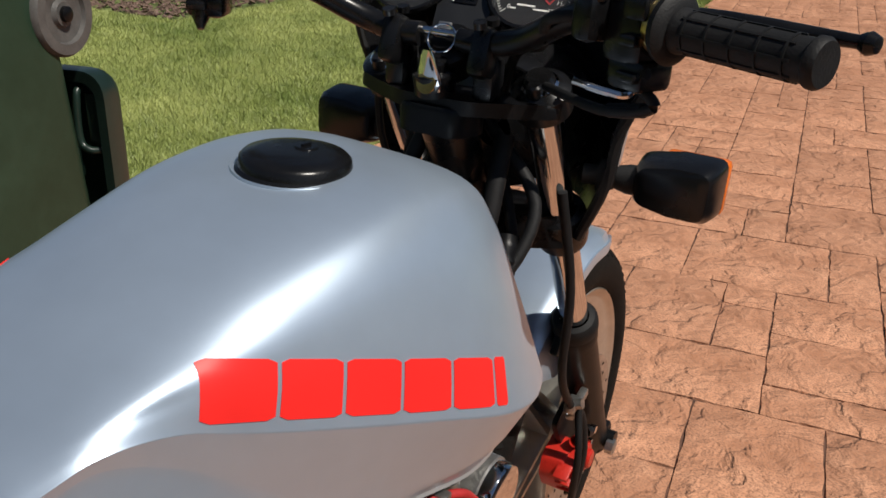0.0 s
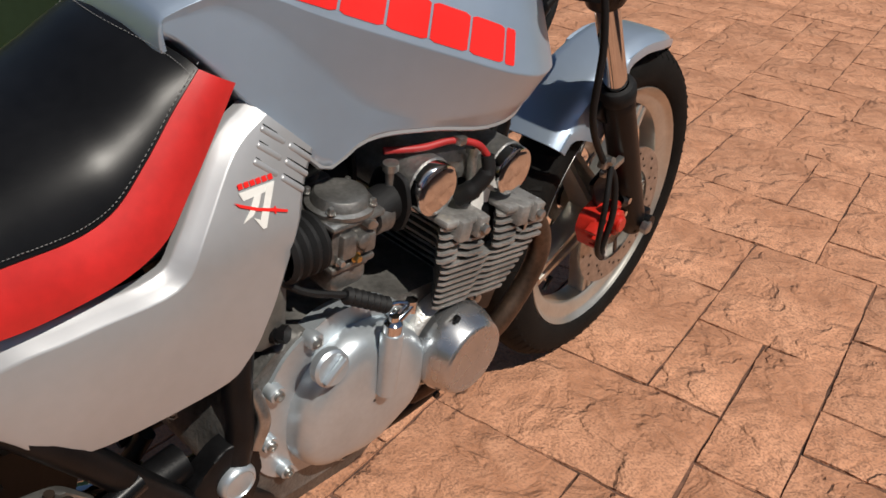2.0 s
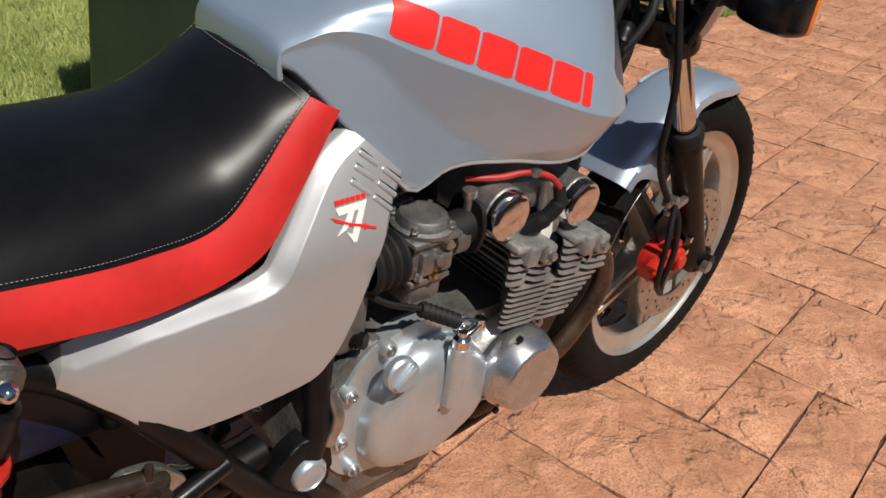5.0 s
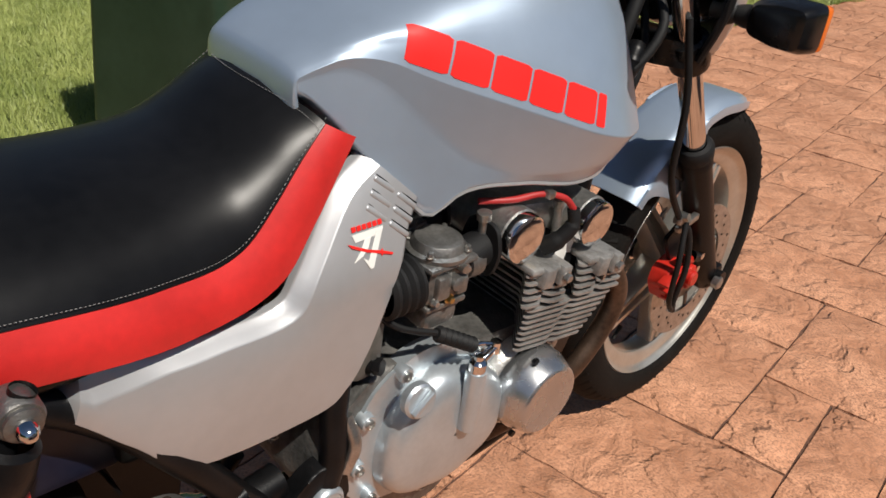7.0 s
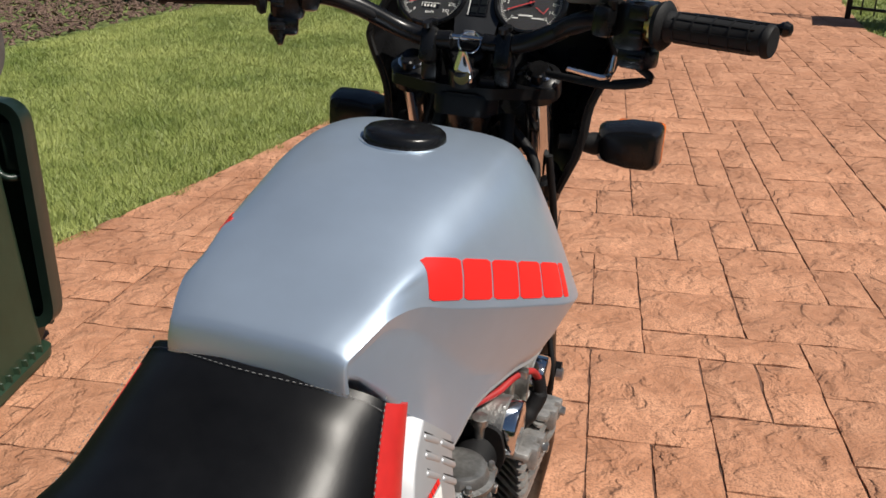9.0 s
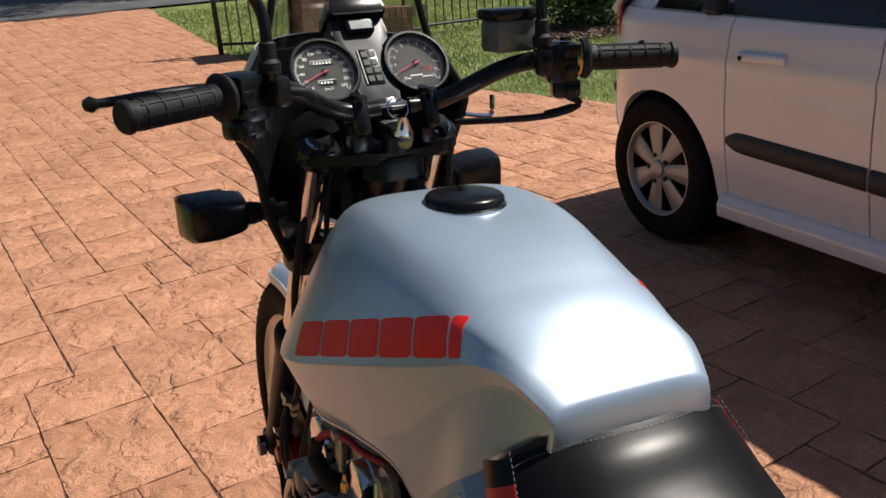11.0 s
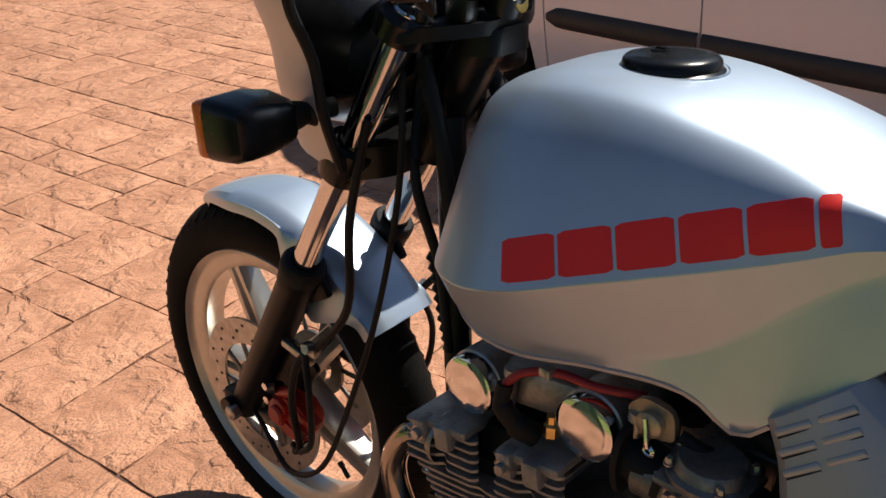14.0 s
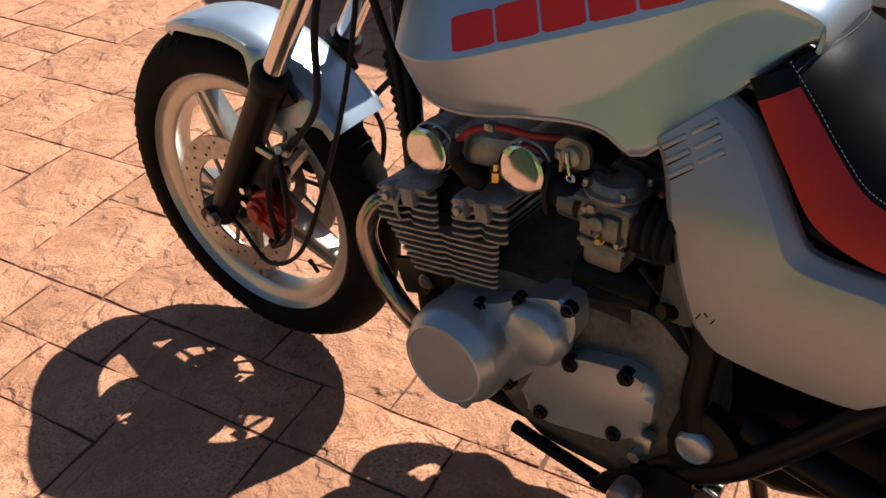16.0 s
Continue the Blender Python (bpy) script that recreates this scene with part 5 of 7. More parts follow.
part("clutch_arm", joined(lathe([(0.011, 0), (0.011, 0.014), (0.008, 0.017), (0.006, 0.018), (0.006, 0.024), (0, 0.025)], (0.183, -0.100, 0.497), (0, 0, 1), 16), box((0.181, -0.086, 0.514), (0.012, 0.040, 0.008), 0.003, (14, 0, 8)), lathe([(0.0075, 0), (0.0075, 0.016), (0, 0.016)], (0.178, -0.068, 0.510), (0, 0, 1), 6), tube([(0.176, -0.070, 0.520), (0.172, -0.086, 0.525), (0.171, -0.100, 0.527)], 0.003, 8)), CHROME, arm)
part("cable_boot", tube([(0.165 + 0.0004 * i, -0.161 + 0.0045 * i, 0.566 - 0.0028 * i) for i in range(15)], 0.0085, 12, smooth=False, ribs=0.0018), RUBBER, cl, "black ribbed cable boot")
part("clutch_cable", tube([(0.165, -0.161, 0.566), (0.150, -0.21, 0.585), (0.12, -0.25, 0.62)], 0.004, 8), RUBBER, cl)
pc = epart("points_cover", lathe([(0.060, 0), (0.062, 0.003), (0.062, 0.024), (0.060, 0.030), (0.053, 0.050), (0.051, 0.053), (0.048, 0.0545), (0.046, 0.0540), (0.0, 0.0545)], (0.150, 0.038, 0.398), (1, 0, 0), 56), TURNED, "mirror-polished round ignition cover")
epart("points_base", lathe([(0.074, 0), (0.076, 0.02), (0.068, 0.036), (0.064, 0.038)], (0.118, 0.034, 0.400), (1, 0, 0), 48), CAST, "", pc)
for a in (1.9, 4.1, 6.1):
    part("cover_screw", lathe([(0.005, 0), (0.005, 0.005), (0, 0.005)], (0.180, 0.038 + 0.066 * math.cos(a), 0.398 + 0.066 * math.sin(a)), (1, 0, 0), 10), SATIN, pc)
# left-hand covers
gc = epart("generator_cover", joined(slab(rounded([(0.098, 0.345), (0.098, 0.410), (0.060, 0.448), (-0.010, 0.456), (-0.060, 0.494), (-0.122, 0.512), (-0.132, 0.470), (-0.110, 0.422), (-0.045, 0.345), (0.0, 0.296), (0.070, 0.300)], 0.025, 5), "x", -0.118, -0.168, 0.012, 3), lathe([(0.075, -0.01), (0.0735, 0.030), (0.072, 0.040), (0.070, 0.043), (0.061, 0.0600), (0.059, 0.0615), (0.0565, 0.0615), (0.055, 0.0600), (0.0, 0.0600)], (-0.165, 0.028, 0.378), (-1, 0, 0), 56), box((-0.195, 0.010, 0.308), (0.03, 0.018, 0.022), 0.006)), POLISHED, "satin alloy generator cover")
part("starter_gear_cover", lathe([(0.044, -0.01), (0.043, 0.012), (0.035, 0.022), (0.033, 0.023), (0, 0.0235)], (-0.168, -0.079, 0.448), (-1, 0, 0), 40), POLISHED, gc)
for y, z in ((0.082, 0.432), (0.010, 0.448), (-0.050, 0.484), (-0.118, 0.500), (-0.104, 0.425), (-0.038, 0.340), (0.088, 0.325)):
    part("cover_screw", joined(lathe([(0.010, 0), (0.009, 0.012)], (-0.160, y, z), (-1, 0, 0), 16), lathe([(0.0062, 0), (0.0062, 0.006), (0.003, 0.004), (0, 0.004)], (-0.171, y, z), (-1, 0, 0), 10)), SATIN, gc)
tc = epart("gearbox_cover", slab(rounded([(-0.046, 0.310), (-0.075, 0.385), (-0.125, 0.424), (-0.200, 0.440), (-0.234, 0.425), (-0.236, 0.362), (-0.190, 0.318), (-0.09, 0.294)], 0.025, 5), "x", -0.118, -0.160, 0.014, 3), POLISHED, "satin alloy gearbox cover")
for y, z in ((-0.122, 0.412), (-0.196, 0.430), (-0.190, 0.334), (-0.085, 0.310)):
    part("cover_screw", joined(lathe([(0.0105, 0), (0.0105, 0.014), (0.008, 0.016)], (-0.150, y, z), (-1, 0, 0), 16), lathe([(0.0065, 0), (0.0065, 0.006), (0.003, 0.004), (0, 0.004)], (-0.163, y, z), (-1, 0, 0), 10)), SATIN, tc)
epart("starter_cover", joined(tube([(-0.10, -0.10, 0.515), (-0.10, -0.20, 0.520)], 0.032, 20, smooth=False), box((-0.125, -0.155, 0.500), (0.02, 0.07, 0.04), 0.008)), SATIN)
epart("drain_bracket", joined(box((-0.150, -0.225, 0.335), (0.02, 0.03, 0.03), 0.006), lathe([(0.008, 0), (0.008, 0.02), (0, 0.02)], (-0.155, -0.225, 0.325), (-1, 0, 0), 10)), STEEL)

# exhaust
for x in (0.150, 0.055, -0.055, -0.150):
    s = 1 if x > 0 else -1
    p = part("exhaust_pipe", tube([(x, 0.125, 0.556), (x, 0.145, 0.556), (x * 1.04, 0.185, 0.535), (x * 1.08, 0.206, 0.490), (x * 1.06, 0.195, 0.43), (x, 0.150, 0.36), (x * 0.72, 0.105, 0.27), (x * 0.45, 0.04, 0.21), (x * 0.36, -0.08, 0.18), (x * 0.34, -0.30, 0.165)], 0.0152, 18), HEADER if x < 0 else PAVING_TINTED, bike, "chromed header pipe" if x < 0 else "chromed header pipe coloured with the paving's brown reflection")
    part("exhaust_flange", lathe([(0.030, 0), (0.031, 0.004), (0.026, 0.012), (0.019, 0.014)], (x, 0.130, 0.557), (0, 1, 0), 24), STEEL, p)
for s in (1, -1):
    part("silencer", tube([(s * 0.06, -0.28, 0.165), (s * 0.09, -0.38, 0.165), (s * 0.14, -0.52, 0.185), (s * 0.17, -0.66, 0.22), (s * 0.19, -0.82, 0.265), (s * 0.20, -1.02, 0.32)], [0.03] * 4 + [0.036] * 5 + [0.045] * 18 + [0.038] * 9, 22), CHROME if s < 0 else SATIN, bike, "exhaust silencer")

# ---- frame ----
for s in (1, -1):
    fr_ = part("frame_tube", tube([(s * 0.035, 0.235, 0.86), (s * 0.05, 0.215, 0.70), (s * 0.070, 0.185, 0.48), (s * 0.080, 0.155, 0.27), (s * 0.080, 0.08, 0.215), (s * 0.090, -0.17, 0.235), (s * 0.125, -0.235, 0.275), (s * 0.138, -0.282, 0.340), (s * 0.140, -0.274, 0.425), (s * 0.132, -0.272, 0.500), (s * 0.118, -0.25, 0.600), (s * 0.10, -0.20, 0.68)], 0.0165, 16), SATIN, bike, "black steel frame tube")
    part("frame_tube", tube([(s * 0.138, -0.270, 0.296), (s * 0.142, -0.335, 0.352), (s * 0.142, -0.390, 0.424), (s * 0.138, -0.450, 0.508), (s * 0.128, -0.53, 0.600), (s * 0.12, -0.62, 0.66)], 0.0165, 16), SATIN, bike)
    part("frame_tube", tube([(s * 0.09, -0.10, 0.70), (s * 0.11, -0.30, 0.675), (s * 0.125, -0.60, 0.66), (s * 0.125, -0.95, 0.70)], 0.014, 14), SATIN, bike)
    part("pivot_plate", slab(rounded([(-0.345, 0.345), (-0.275, 0.305), (-0.250, 0.350), (-0.262, 0.415), (-0.300, 0.420), (-0.340, 0.385)], 0.02), "x", s * 0.125, s * 0.150, 0.004), SATIN, bike)
    pv = part("pivot_cap", lathe([(0.023, 0), (0.023, 0.005), (0.020, 0.010), (0.018, 0.011), (0.0165, 0.009), (0, 0.012)], (s * 0.150, -0.288, 0.366), (s, 0, 0), 36), POLISHED, bike, "satin metal swingarm pivot cap")
    part("engine_mount", box((s * 0.105, 0.15, 0.40), (0.012, 0.10, 0.06), 0.004, (-20, 0, 0)), SATIN, bike)
    bolt("mount_bolt", (s * 0.112, 0.145, 0.395), (s, 0, 0), 0.009, bike)
    part("upper_mount", joined(tube([(s * 0.110, -0.240, 0.525), (s * 0.140, -0.226, 0.531)], 0.012, 14, smooth=False), lathe([(0.010, 0), (0.010, 0.01), (0, 0.01)], (s * 0.140, -0.226, 0.531), (s, 0.5, 0.2), 6)), SATIN, bike)
    part("swingarm", tube([(s * 0.115, -0.33, 0.395), (s * 0.125, -0.50, 0.375), (s * 0.125, -0.70, 0.345), (s * 0.125, -0.86, 0.325)], 0.022, 16), SATIN, bike, "black swingarm")
    top = Vector((s * 0.188, -0.604, 0.688))
    bot = Vector((s * 0.175, -0.735, 0.370))
    d = (bot - top).normalized()
    sh = part("shock_absorber", joined(lathe([(0.010, -0.02), (0.010, 0.29)], top, d, 16), lathe([(0.020, 0.022), (0.026, 0.026), (0.028, 0.042), (0.028, 0.060), (0.026, 0.063), (0.014, 0.064)], top, d, 28), lathe([(0.03, 0.255), (0.033, 0.262), (0.03, 0.28), (0.014, 0.30)], top, d, 24)), SATIN, bike, "rear shock absorber with red spring")
    coil = []
    u = d.cross(Vector((1, 0, 0))).normalized()
    v = d.cross(u)
    for i in range(150):
        a = 2 * math.pi * i / 20
        coil.append(top + d * (0.066 + 0.188 * i / 149) + (u * math.cos(a) + v * math.sin(a)) * 0.029)
    part("spring", tube(coil, 0.0055, 8, smooth=False), RED_PAINT, sh, "red coil spring")
    part("shock_eye", joined(lathe([(0.016, -0.014), (0.018, -0.010), (0.018, 0.010), (0.016, 0.014), (0, 0.014)], top, (1, 0, 0), 28), lathe([(0.014, 0.0), (0.014, 0.004), (0.010, 0.006), (0, 0.006)], top + Vector((s * 0.014, 0, 0)), (s, 0, 0), 24)), CAST_DARK, sh)
    part("acorn_nut", lathe([(0.008, 0), (0.008, 0.008), (0.0065, 0.012), (0.004, 0.015), (0, 0.016)], top + Vector((s * 0.018, 0, 0)), (s, 0, 0), 16), CHROME, sh)
peg = part("foot_peg", lathe([(0.010, 0), (0.016, 0.004), (0.017, 0.06), (0.016, 0.085), (0, 0.086)], (-0.112, -0.226, 0.266), (-1, 0, 0.08), 20), RUBBER, bike, "black rubber foot peg")
part("peg_end", joined(lathe([(0.0175, 0.06), (0.0185, 0.065), (0.0185, 0.09), (0.016, 0.094), (0, 0.094)], (-0.112, -0.226, 0.266), (-1, 0, 0.08), 20)), STEEL, peg)
part("peg_bracket", slab(rounded([(-0.30, 0.31), (-0.25, 0.31), (-0.18, 0.25), (-0.16, 0.215), (-0.22, 0.22), (-0.29, 0.28)], 0.012), "x", -0.150, -0.158), SATIN, bike)
pedal = part("brake_pedal", joined(tube([(0.135, -0.345, 0.285), (0.160, -0.300, 0.272), (0.182, -0.262, 0.280), (0.195, -0.243, 0.292)], 0.0065, 12), tube([(0.12, -0.345, 0.285), (0.15, -0.345, 0.285)], 0.014, 14, smooth=False)), STEEL, bike, "bare steel brake pedal with treaded pad")
PM = Matrix.Translation((0.198, -0.238, 0.302)) @ pose(0, 0, 0, 18, 26, 12)
part("pedal_pad", moved(box((0, 0, 0), (0.040, 0.034, 0.012), 0.005, seg=3), PM), CASE, pedal)
part("pad_tread", joined(*[moved(box((0.0055 * k, 0, 0.0062), (0.0012, 0.027, 0.0010), 0, (0, 0, 45 * q)), PM) for k in range(-2, 3) for q in (1, -1)]), CASE, pedal)
# dark plate added mid-bike so the area stays black and hides the left silencer
part("dark_inner_plate", slab(rounded([(-0.64, 0.26), (-0.40, 0.30), (-0.38, 0.52), (-0.46, 0.60), (-0.66, 0.60)], 0.03), "x", -0.012, 0.012), SATIN, bike)
# added plate, no known part: keeps the gap between swingarm and engine dark
part("dark_gap_plate", slab(rounded([(-0.27, 0.30), (-0.265, 0.40), (-0.30, 0.50), (-0.46, 0.50), (-0.47, 0.36), (-0.40, 0.28)], 0.02), "x", -0.066, -0.058, 0.003), SATIN, bike, "black plate added to darken the gap behind the engine")
part("brake_rod", tube([(0.140, -0.482, 0.460), (0.140, -0.555, 0.476), (0.140, -0.620, 0.482), (0.140, -0.76, 0.490)], 0.0105, 14), SOOTY, bike, "grimy brown brake torque rod")
part("rod_end", joined(box((0.142, -0.474, 0.450), (0.016, 0.040, 0.024), 0.006, (-12, 0, 0)), lathe([(0.008, 0), (0.008, 0.010), (0, 0.010)], (0.150, -0.466, 0.446), (1, 0, 0), 6), lathe([(0.005, 0), (0.005, 0.016), (0, 0.016)], (0.142, -0.476, 0.462), (0, 0.1, 1), 10)), SOOTY, bike)
part("peg_hanger", slab(rounded([(-0.500, 0.470), (-0.460, 0.462), (-0.425, 0.420), (-0.450, 0.395), (-0.530, 0.370), (-0.620, 0.350), (-0.630, 0.372), (-0.545, 0.410)], 0.012), "x", 0.122, 0.132, 0.003), CAST, bike, "bare alloy foot-peg hanger")
part("passenger_peg_bar", tube([(0.150, -0.395, 0.444), (0.158, -0.456, 0.430), (0.164, -0.507, 0.414), (0.172, -0.62, 0.376)], 0.0115, 14), BLACK, bike, "glossy black tube behind the frame")
part("brake_light_spring", tube([(0.110 + 0.005 * math.cos(a * 1.1), -0.335 + 0.005 * math.sin(a * 1.1), 0.490 - 0.0009 * a) for a in range(40)], 0.0010, 6, smooth=False), STEEL, bike)
part("battery_box", joined(box((0, -0.42, 0.565), (0.20, 0.16, 0.14), 0.01), box((0.06, -0.345, 0.50), (0.06, 0.05, 0.08), 0.008)), SATIN, bike)
part("tool_cover", box((0.0, -0.55, 0.55), (0.18, 0.14, 0.13), 0.02), mat("dark_blue_plastic", (0.01, 0.012, 0.03), 0.4, 0, 0.2, 20), bike)
part("overflow_tube", tube([(-0.12, -0.18, 0.56), (-0.13, -0.25, 0.50), (-0.135, -0.28, 0.42), (-0.13, -0.29, 0.30)], 0.0045, 8), RUBBER, bike)
part("vent_hose", tube([(0.14, -0.26, 0.475), (0.155, -0.255, 0.44), (0.150, -0.262, 0.40)], 0.008, 10), STEEL, bike)
# tail and rear wheel
RX_ = Vector((0, -0.815, 0.322))
rw = part("rear_wheel", lathe([(0.05, -0.06), (0.07, -0.05), (0.07, 0.05), (0.05, 0.06), (0.0, 0.06)], RX_, (1, 0, 0), 32), WHEEL, bike, "cast alloy rear wheel")
part("tyre", lathe([(0.225, 0.045), (0.24, 0.058), (0.27, 0.064), (0.295, 0.058), (0.312, 0.036), (0.319, 0), (0.312, -0.036), (0.295, -0.058), (0.27, -0.064), (0.24, -0.058), (0.225, -0.045), (0.225, 0.045)], RX_, (1, 0, 0), 72), TYRE, rw)
part("rim", lathe([(0.23, 0.046), (0.21, 0.03), (0.205, 0), (0.21, -0.03), (0.23, -0.046), (0.215, -0.046), (0.19, -0.02), (0.19, 0.02), (0.215, 0.046), (0.23, 0.046)], RX_, (1, 0, 0), 64), WHEEL, rw)
for i in range(5):
    part("spoke", moved(box((0, 0, 0.13), (0.04, 0.045, 0.14), 0.01), Matrix.Translation(RX_) @ Matrix.Rotation(i * 2 * math.pi / 5, 4, "X")), WHEEL, rw)
part("rear_mudguard", thick(grid([[RX_ + Vector((x, 0.345 * math.sin(a), 0.345 * math.cos(a))) for x in (-0.07, -0.05, 0, 0.05, 0.07)] for a in np.linspace(1.25, -0.9, 18)]), 0.004), SATIN, bike)
part("tail_unit", joined(slab(rounded([(-0.60, 0.655), (-0.60, 0.70), (-1.02, 0.78), (-1.06, 0.70), (-0.95, 0.66)], 0.02), "x", -0.11, 0.11, 0.02)), SILVER, bike, "silver tail fairing")
part("side_stand", tube([(-0.12, -0.02, 0.21), (-0.13, -0.14, 0.205), (-0.135, -0.28, 0.19)], 0.010, 12), SATIN, bike)
part("centre_stand", joined(tube([(0.11, -0.25, 0.21), (0.13, -0.30, 0.10), (0.14, -0.33, -0.004)], 0.014, 12), tube([(-0.11, -0.25, 0.21), (-0.13, -0.30, 0.11), (-0.14, -0.33, 0.012)], 0.014, 12), tube([(0.115, -0.27, 0.16), (-0.115, -0.27, 0.16)], 0.010, 12, smooth=False)), SATIN, bike)
# cables and clutter under the tank's nose
for i, (pts, r) in enumerate((([(0.045, 0.265, 0.92), (0.055, 0.23, 0.84), (0.06, 0.205, 0.74), (0.07, 0.16, 0.70)], 0.010), ([(0.03, 0.28, 0.90), (0.075, 0.255, 0.80), (0.068, 0.22, 0.70), (0.06, 0.19, 0.62)], 0.006), ([(-0.045, 0.265, 0.92), (-0.055, 0.23, 0.84), (-0.06, 0.205, 0.74), (-0.07, 0.16, 0.70)], 0.009), ([(-0.03, 0.28, 0.90), (-0.075, 0.25, 0.80), (-0.07, 0.22, 0.70), (-0.075, 0.20, 0.60)], 0.006), ([(0.02, 0.27, 0.93), (0.09, 0.26, 0.86), (0.085, 0.21, 0.79), (0.05, 0.17, 0.76)], 0.007))):
    part("cable", tube(pts, r, 10), RUBBER, bike, "black wiring and cable")
part("wrapped_loom", tube([(0.075, 0.235, 0.83), (0.082, 0.215, 0.795), (0.078, 0.205, 0.755)], [0.010, 0.013, 0.015, 0.013, 0.015, 0.012, 0.014, 0.012, 0.013, 0.010], 12), SATIN, bike)
for s in (1, -1):
    part("ribbed_hose", tube([(s * 0.045, 0.250 - 0.0014 * i, 0.70 - 0.0062 * i) for i in range(22)], 0.0105, 12, smooth=False, ribs=0.0022), RUBBER, bike, "ribbed black hose")
part("horn", joined(lathe([(0.036, 0), (0.037, 0.01), (0.030, 0.016), (0.012, 0.020), (0, 0.03)], (0, 0.235, 0.66), (0, 1, 0), 24)), SATIN, bike)

# ---- key and its fob, hanging from the ignition switch ----
KM = LEAN @ STEER
key = thing("key_ring", "silver ignition key and ring with chrome and leather fob", "keys", KM)
part("key", joined(box((0, 0.204, 1.024), (0.014, 0.003, 0.016), 0.002, (-35, 0, 0)), box((0, 0.208, 1.014), (0.006, 0.002, 0.014), 0.0005, (-35, 0, 0))), STEEL, key)
part("ring", tube([Vector((0.004 + 0.014 * math.cos(a), 0.194 + 0.006 * math.sin(a), 1.018 + 0.012 * math.sin(a))) for a in np.linspace(0, 6.28, 28)], 0.0011, 8, smooth=False), CHROME, key)
fob = part("fob", moved(lathe([(0.0045, 0.026), (0.007, 0.020), (0.011, 0.004), (0.0125, -0.008), (0.011, -0.016), (0.006, -0.020), (0, -0.021)], (0, 0, 0), (0, 0, 1), 28), Matrix.Translation((0.002, 0.178, 0.987)) @ pose(0, 0, 0, 12, 0, -6) @ Matrix.Diagonal((1.10, 0.45, 0.92, 1))), CHROME, key)
part("fob_badge", lathe([(0.0100, 0), (0.0095, 0.0012), (0, 0.0014)], (0.002, 0.1730, 0.980), (0, -1, 0.2), 20), BRASS, key)


# ---- ground ----
def rise(y):
    """The drive is level round the motorcycle and climbs gently towards the street."""
    k = max(0.0, y - 2.2)
    return 0.047 * k * k / (k + 1.2)


def sheet(name, outline_fn, xs, ys, material, dz=0.0, label="", kind="structure", category=""):
    rows = []
    for y in ys:
        a, b = outline_fn(y)
        rows.append([Vector((a + (b - a) * t, y, rise(y) + dz)) for t in xs])
    ob = part(name, grid(rows), material)
    return tagged(ob, label, category, "", kind)


FAR = list(np.linspace(-60, -4, 15)) + list(np.linspace(-3, 14, 60)) + list(np.linspace(15, 120, 22))
ground = sheet("ground", lambda y: (-120, 120), list(np.linspace(0, 1, 61)), FAR, SOIL, -0.035, "flat garden soil under the lawns", category="ground")


LEFT_Y, LEFT_X = [0.5, 1.6, 2.5, 3.6, 5.0, 6.3, 8.2, 10.3, 15.0], [-1.96, -1.91, -1.86, -1.80, -1.74, -1.68, -1.76, -2.10, -2.6]
RIGHT_Y, RIGHT_X = [3.0, 4.4, 5.3, 5.75, 6.5, 7.9, 9.1, 15.0], [3.6, 3.10, 2.65, 2.36, 2.03, 1.50, 1.45, 1.40]


def lawn_left(y):
    """The drive's edge against the lawn on the bike's left."""
    return float(np.interp(y, LEFT_Y, LEFT_X))


def lawn_right(y):
    """The drive's edge against the lawn on the bike's right: straight, then turning in towards the gate."""
    return float(np.interp(y, RIGHT_Y, RIGHT_X))


drive = sheet("drive_bed", lambda y: (lawn_left(y), lawn_right(y)), list(np.linspace(0, 1, 12)), list(np.linspace(-7, 15.0, 100)), JOINT, -0.0105, "dark joints of the stamped concrete drive", category="drive")
road = sheet("road", lambda y: (-60, 60), list(np.linspace(0, 1, 31)), list(np.linspace(15.0, 23, 12)), ROADMAT, 0.004, "grey asphalt street beyond the gate", category="road")


# grass: one body of fine blades
def blades(name, areas, count, label, seed, h0=0.012, h1=0.034):
    rng = np.random.default_rng(seed)
    V = np.empty((count * 3, 3))
    x0, x1, y0, y1, keep = areas
    n = 0
    P = np.empty((0, 2))
    while n < count:
        y = y0 + (y1 - y0) * rng.random(count) ** 1.25
        q = np.stack([x0 + (x1 - x0) * rng.random(count), y], 1)
        q = q[keep(q)]
        P = np.concatenate([P, q])
        n = len(P)
    P = P[:count]
    k = np.maximum(0, P[:, 1] - 2.2)
    z = 0.047 * k * k / (k + 1.2) - 0.02
    a = rng.random(count) * 2 * np.pi
    d = np.hypot(P[:, 0], P[:, 1] + 0.8)
    w = 0.0011 + 0.00036 * d
    h = h0 + (h1 - h0) * rng.random(count) + 0.02
    lean = rng.normal(0, 0.020, (count, 2))
    V[0::3] = np.stack([P[:, 0] - np.cos(a) * w, P[:, 1] - np.sin(a) * w, z], 1)
    V[1::3] = np.stack([P[:, 0] + np.cos(a) * w, P[:, 1] + np.sin(a) * w, z], 1)
    V[2::3] = np.stack([P[:, 0] + lean[:, 0], P[:, 1] + lean[:, 1], z + h], 1)
    me = bpy.data.meshes.new(name)
    me.vertices.add(count * 3)
    me.vertices.foreach_set("co", V.ravel())
    me.loops.add(count * 3)
    me.loops.foreach_set("vertex_index", np.arange(count * 3, dtype=np.int32))
    me.polygons.add(count)
    me.polygons.foreach_set("loop_start", np.arange(0, count * 3, 3, dtype=np.int32))
    me.update()
    me.materials.append(GRASS)
    return tagged(new(name, me), label, "grass", "", "stuff")


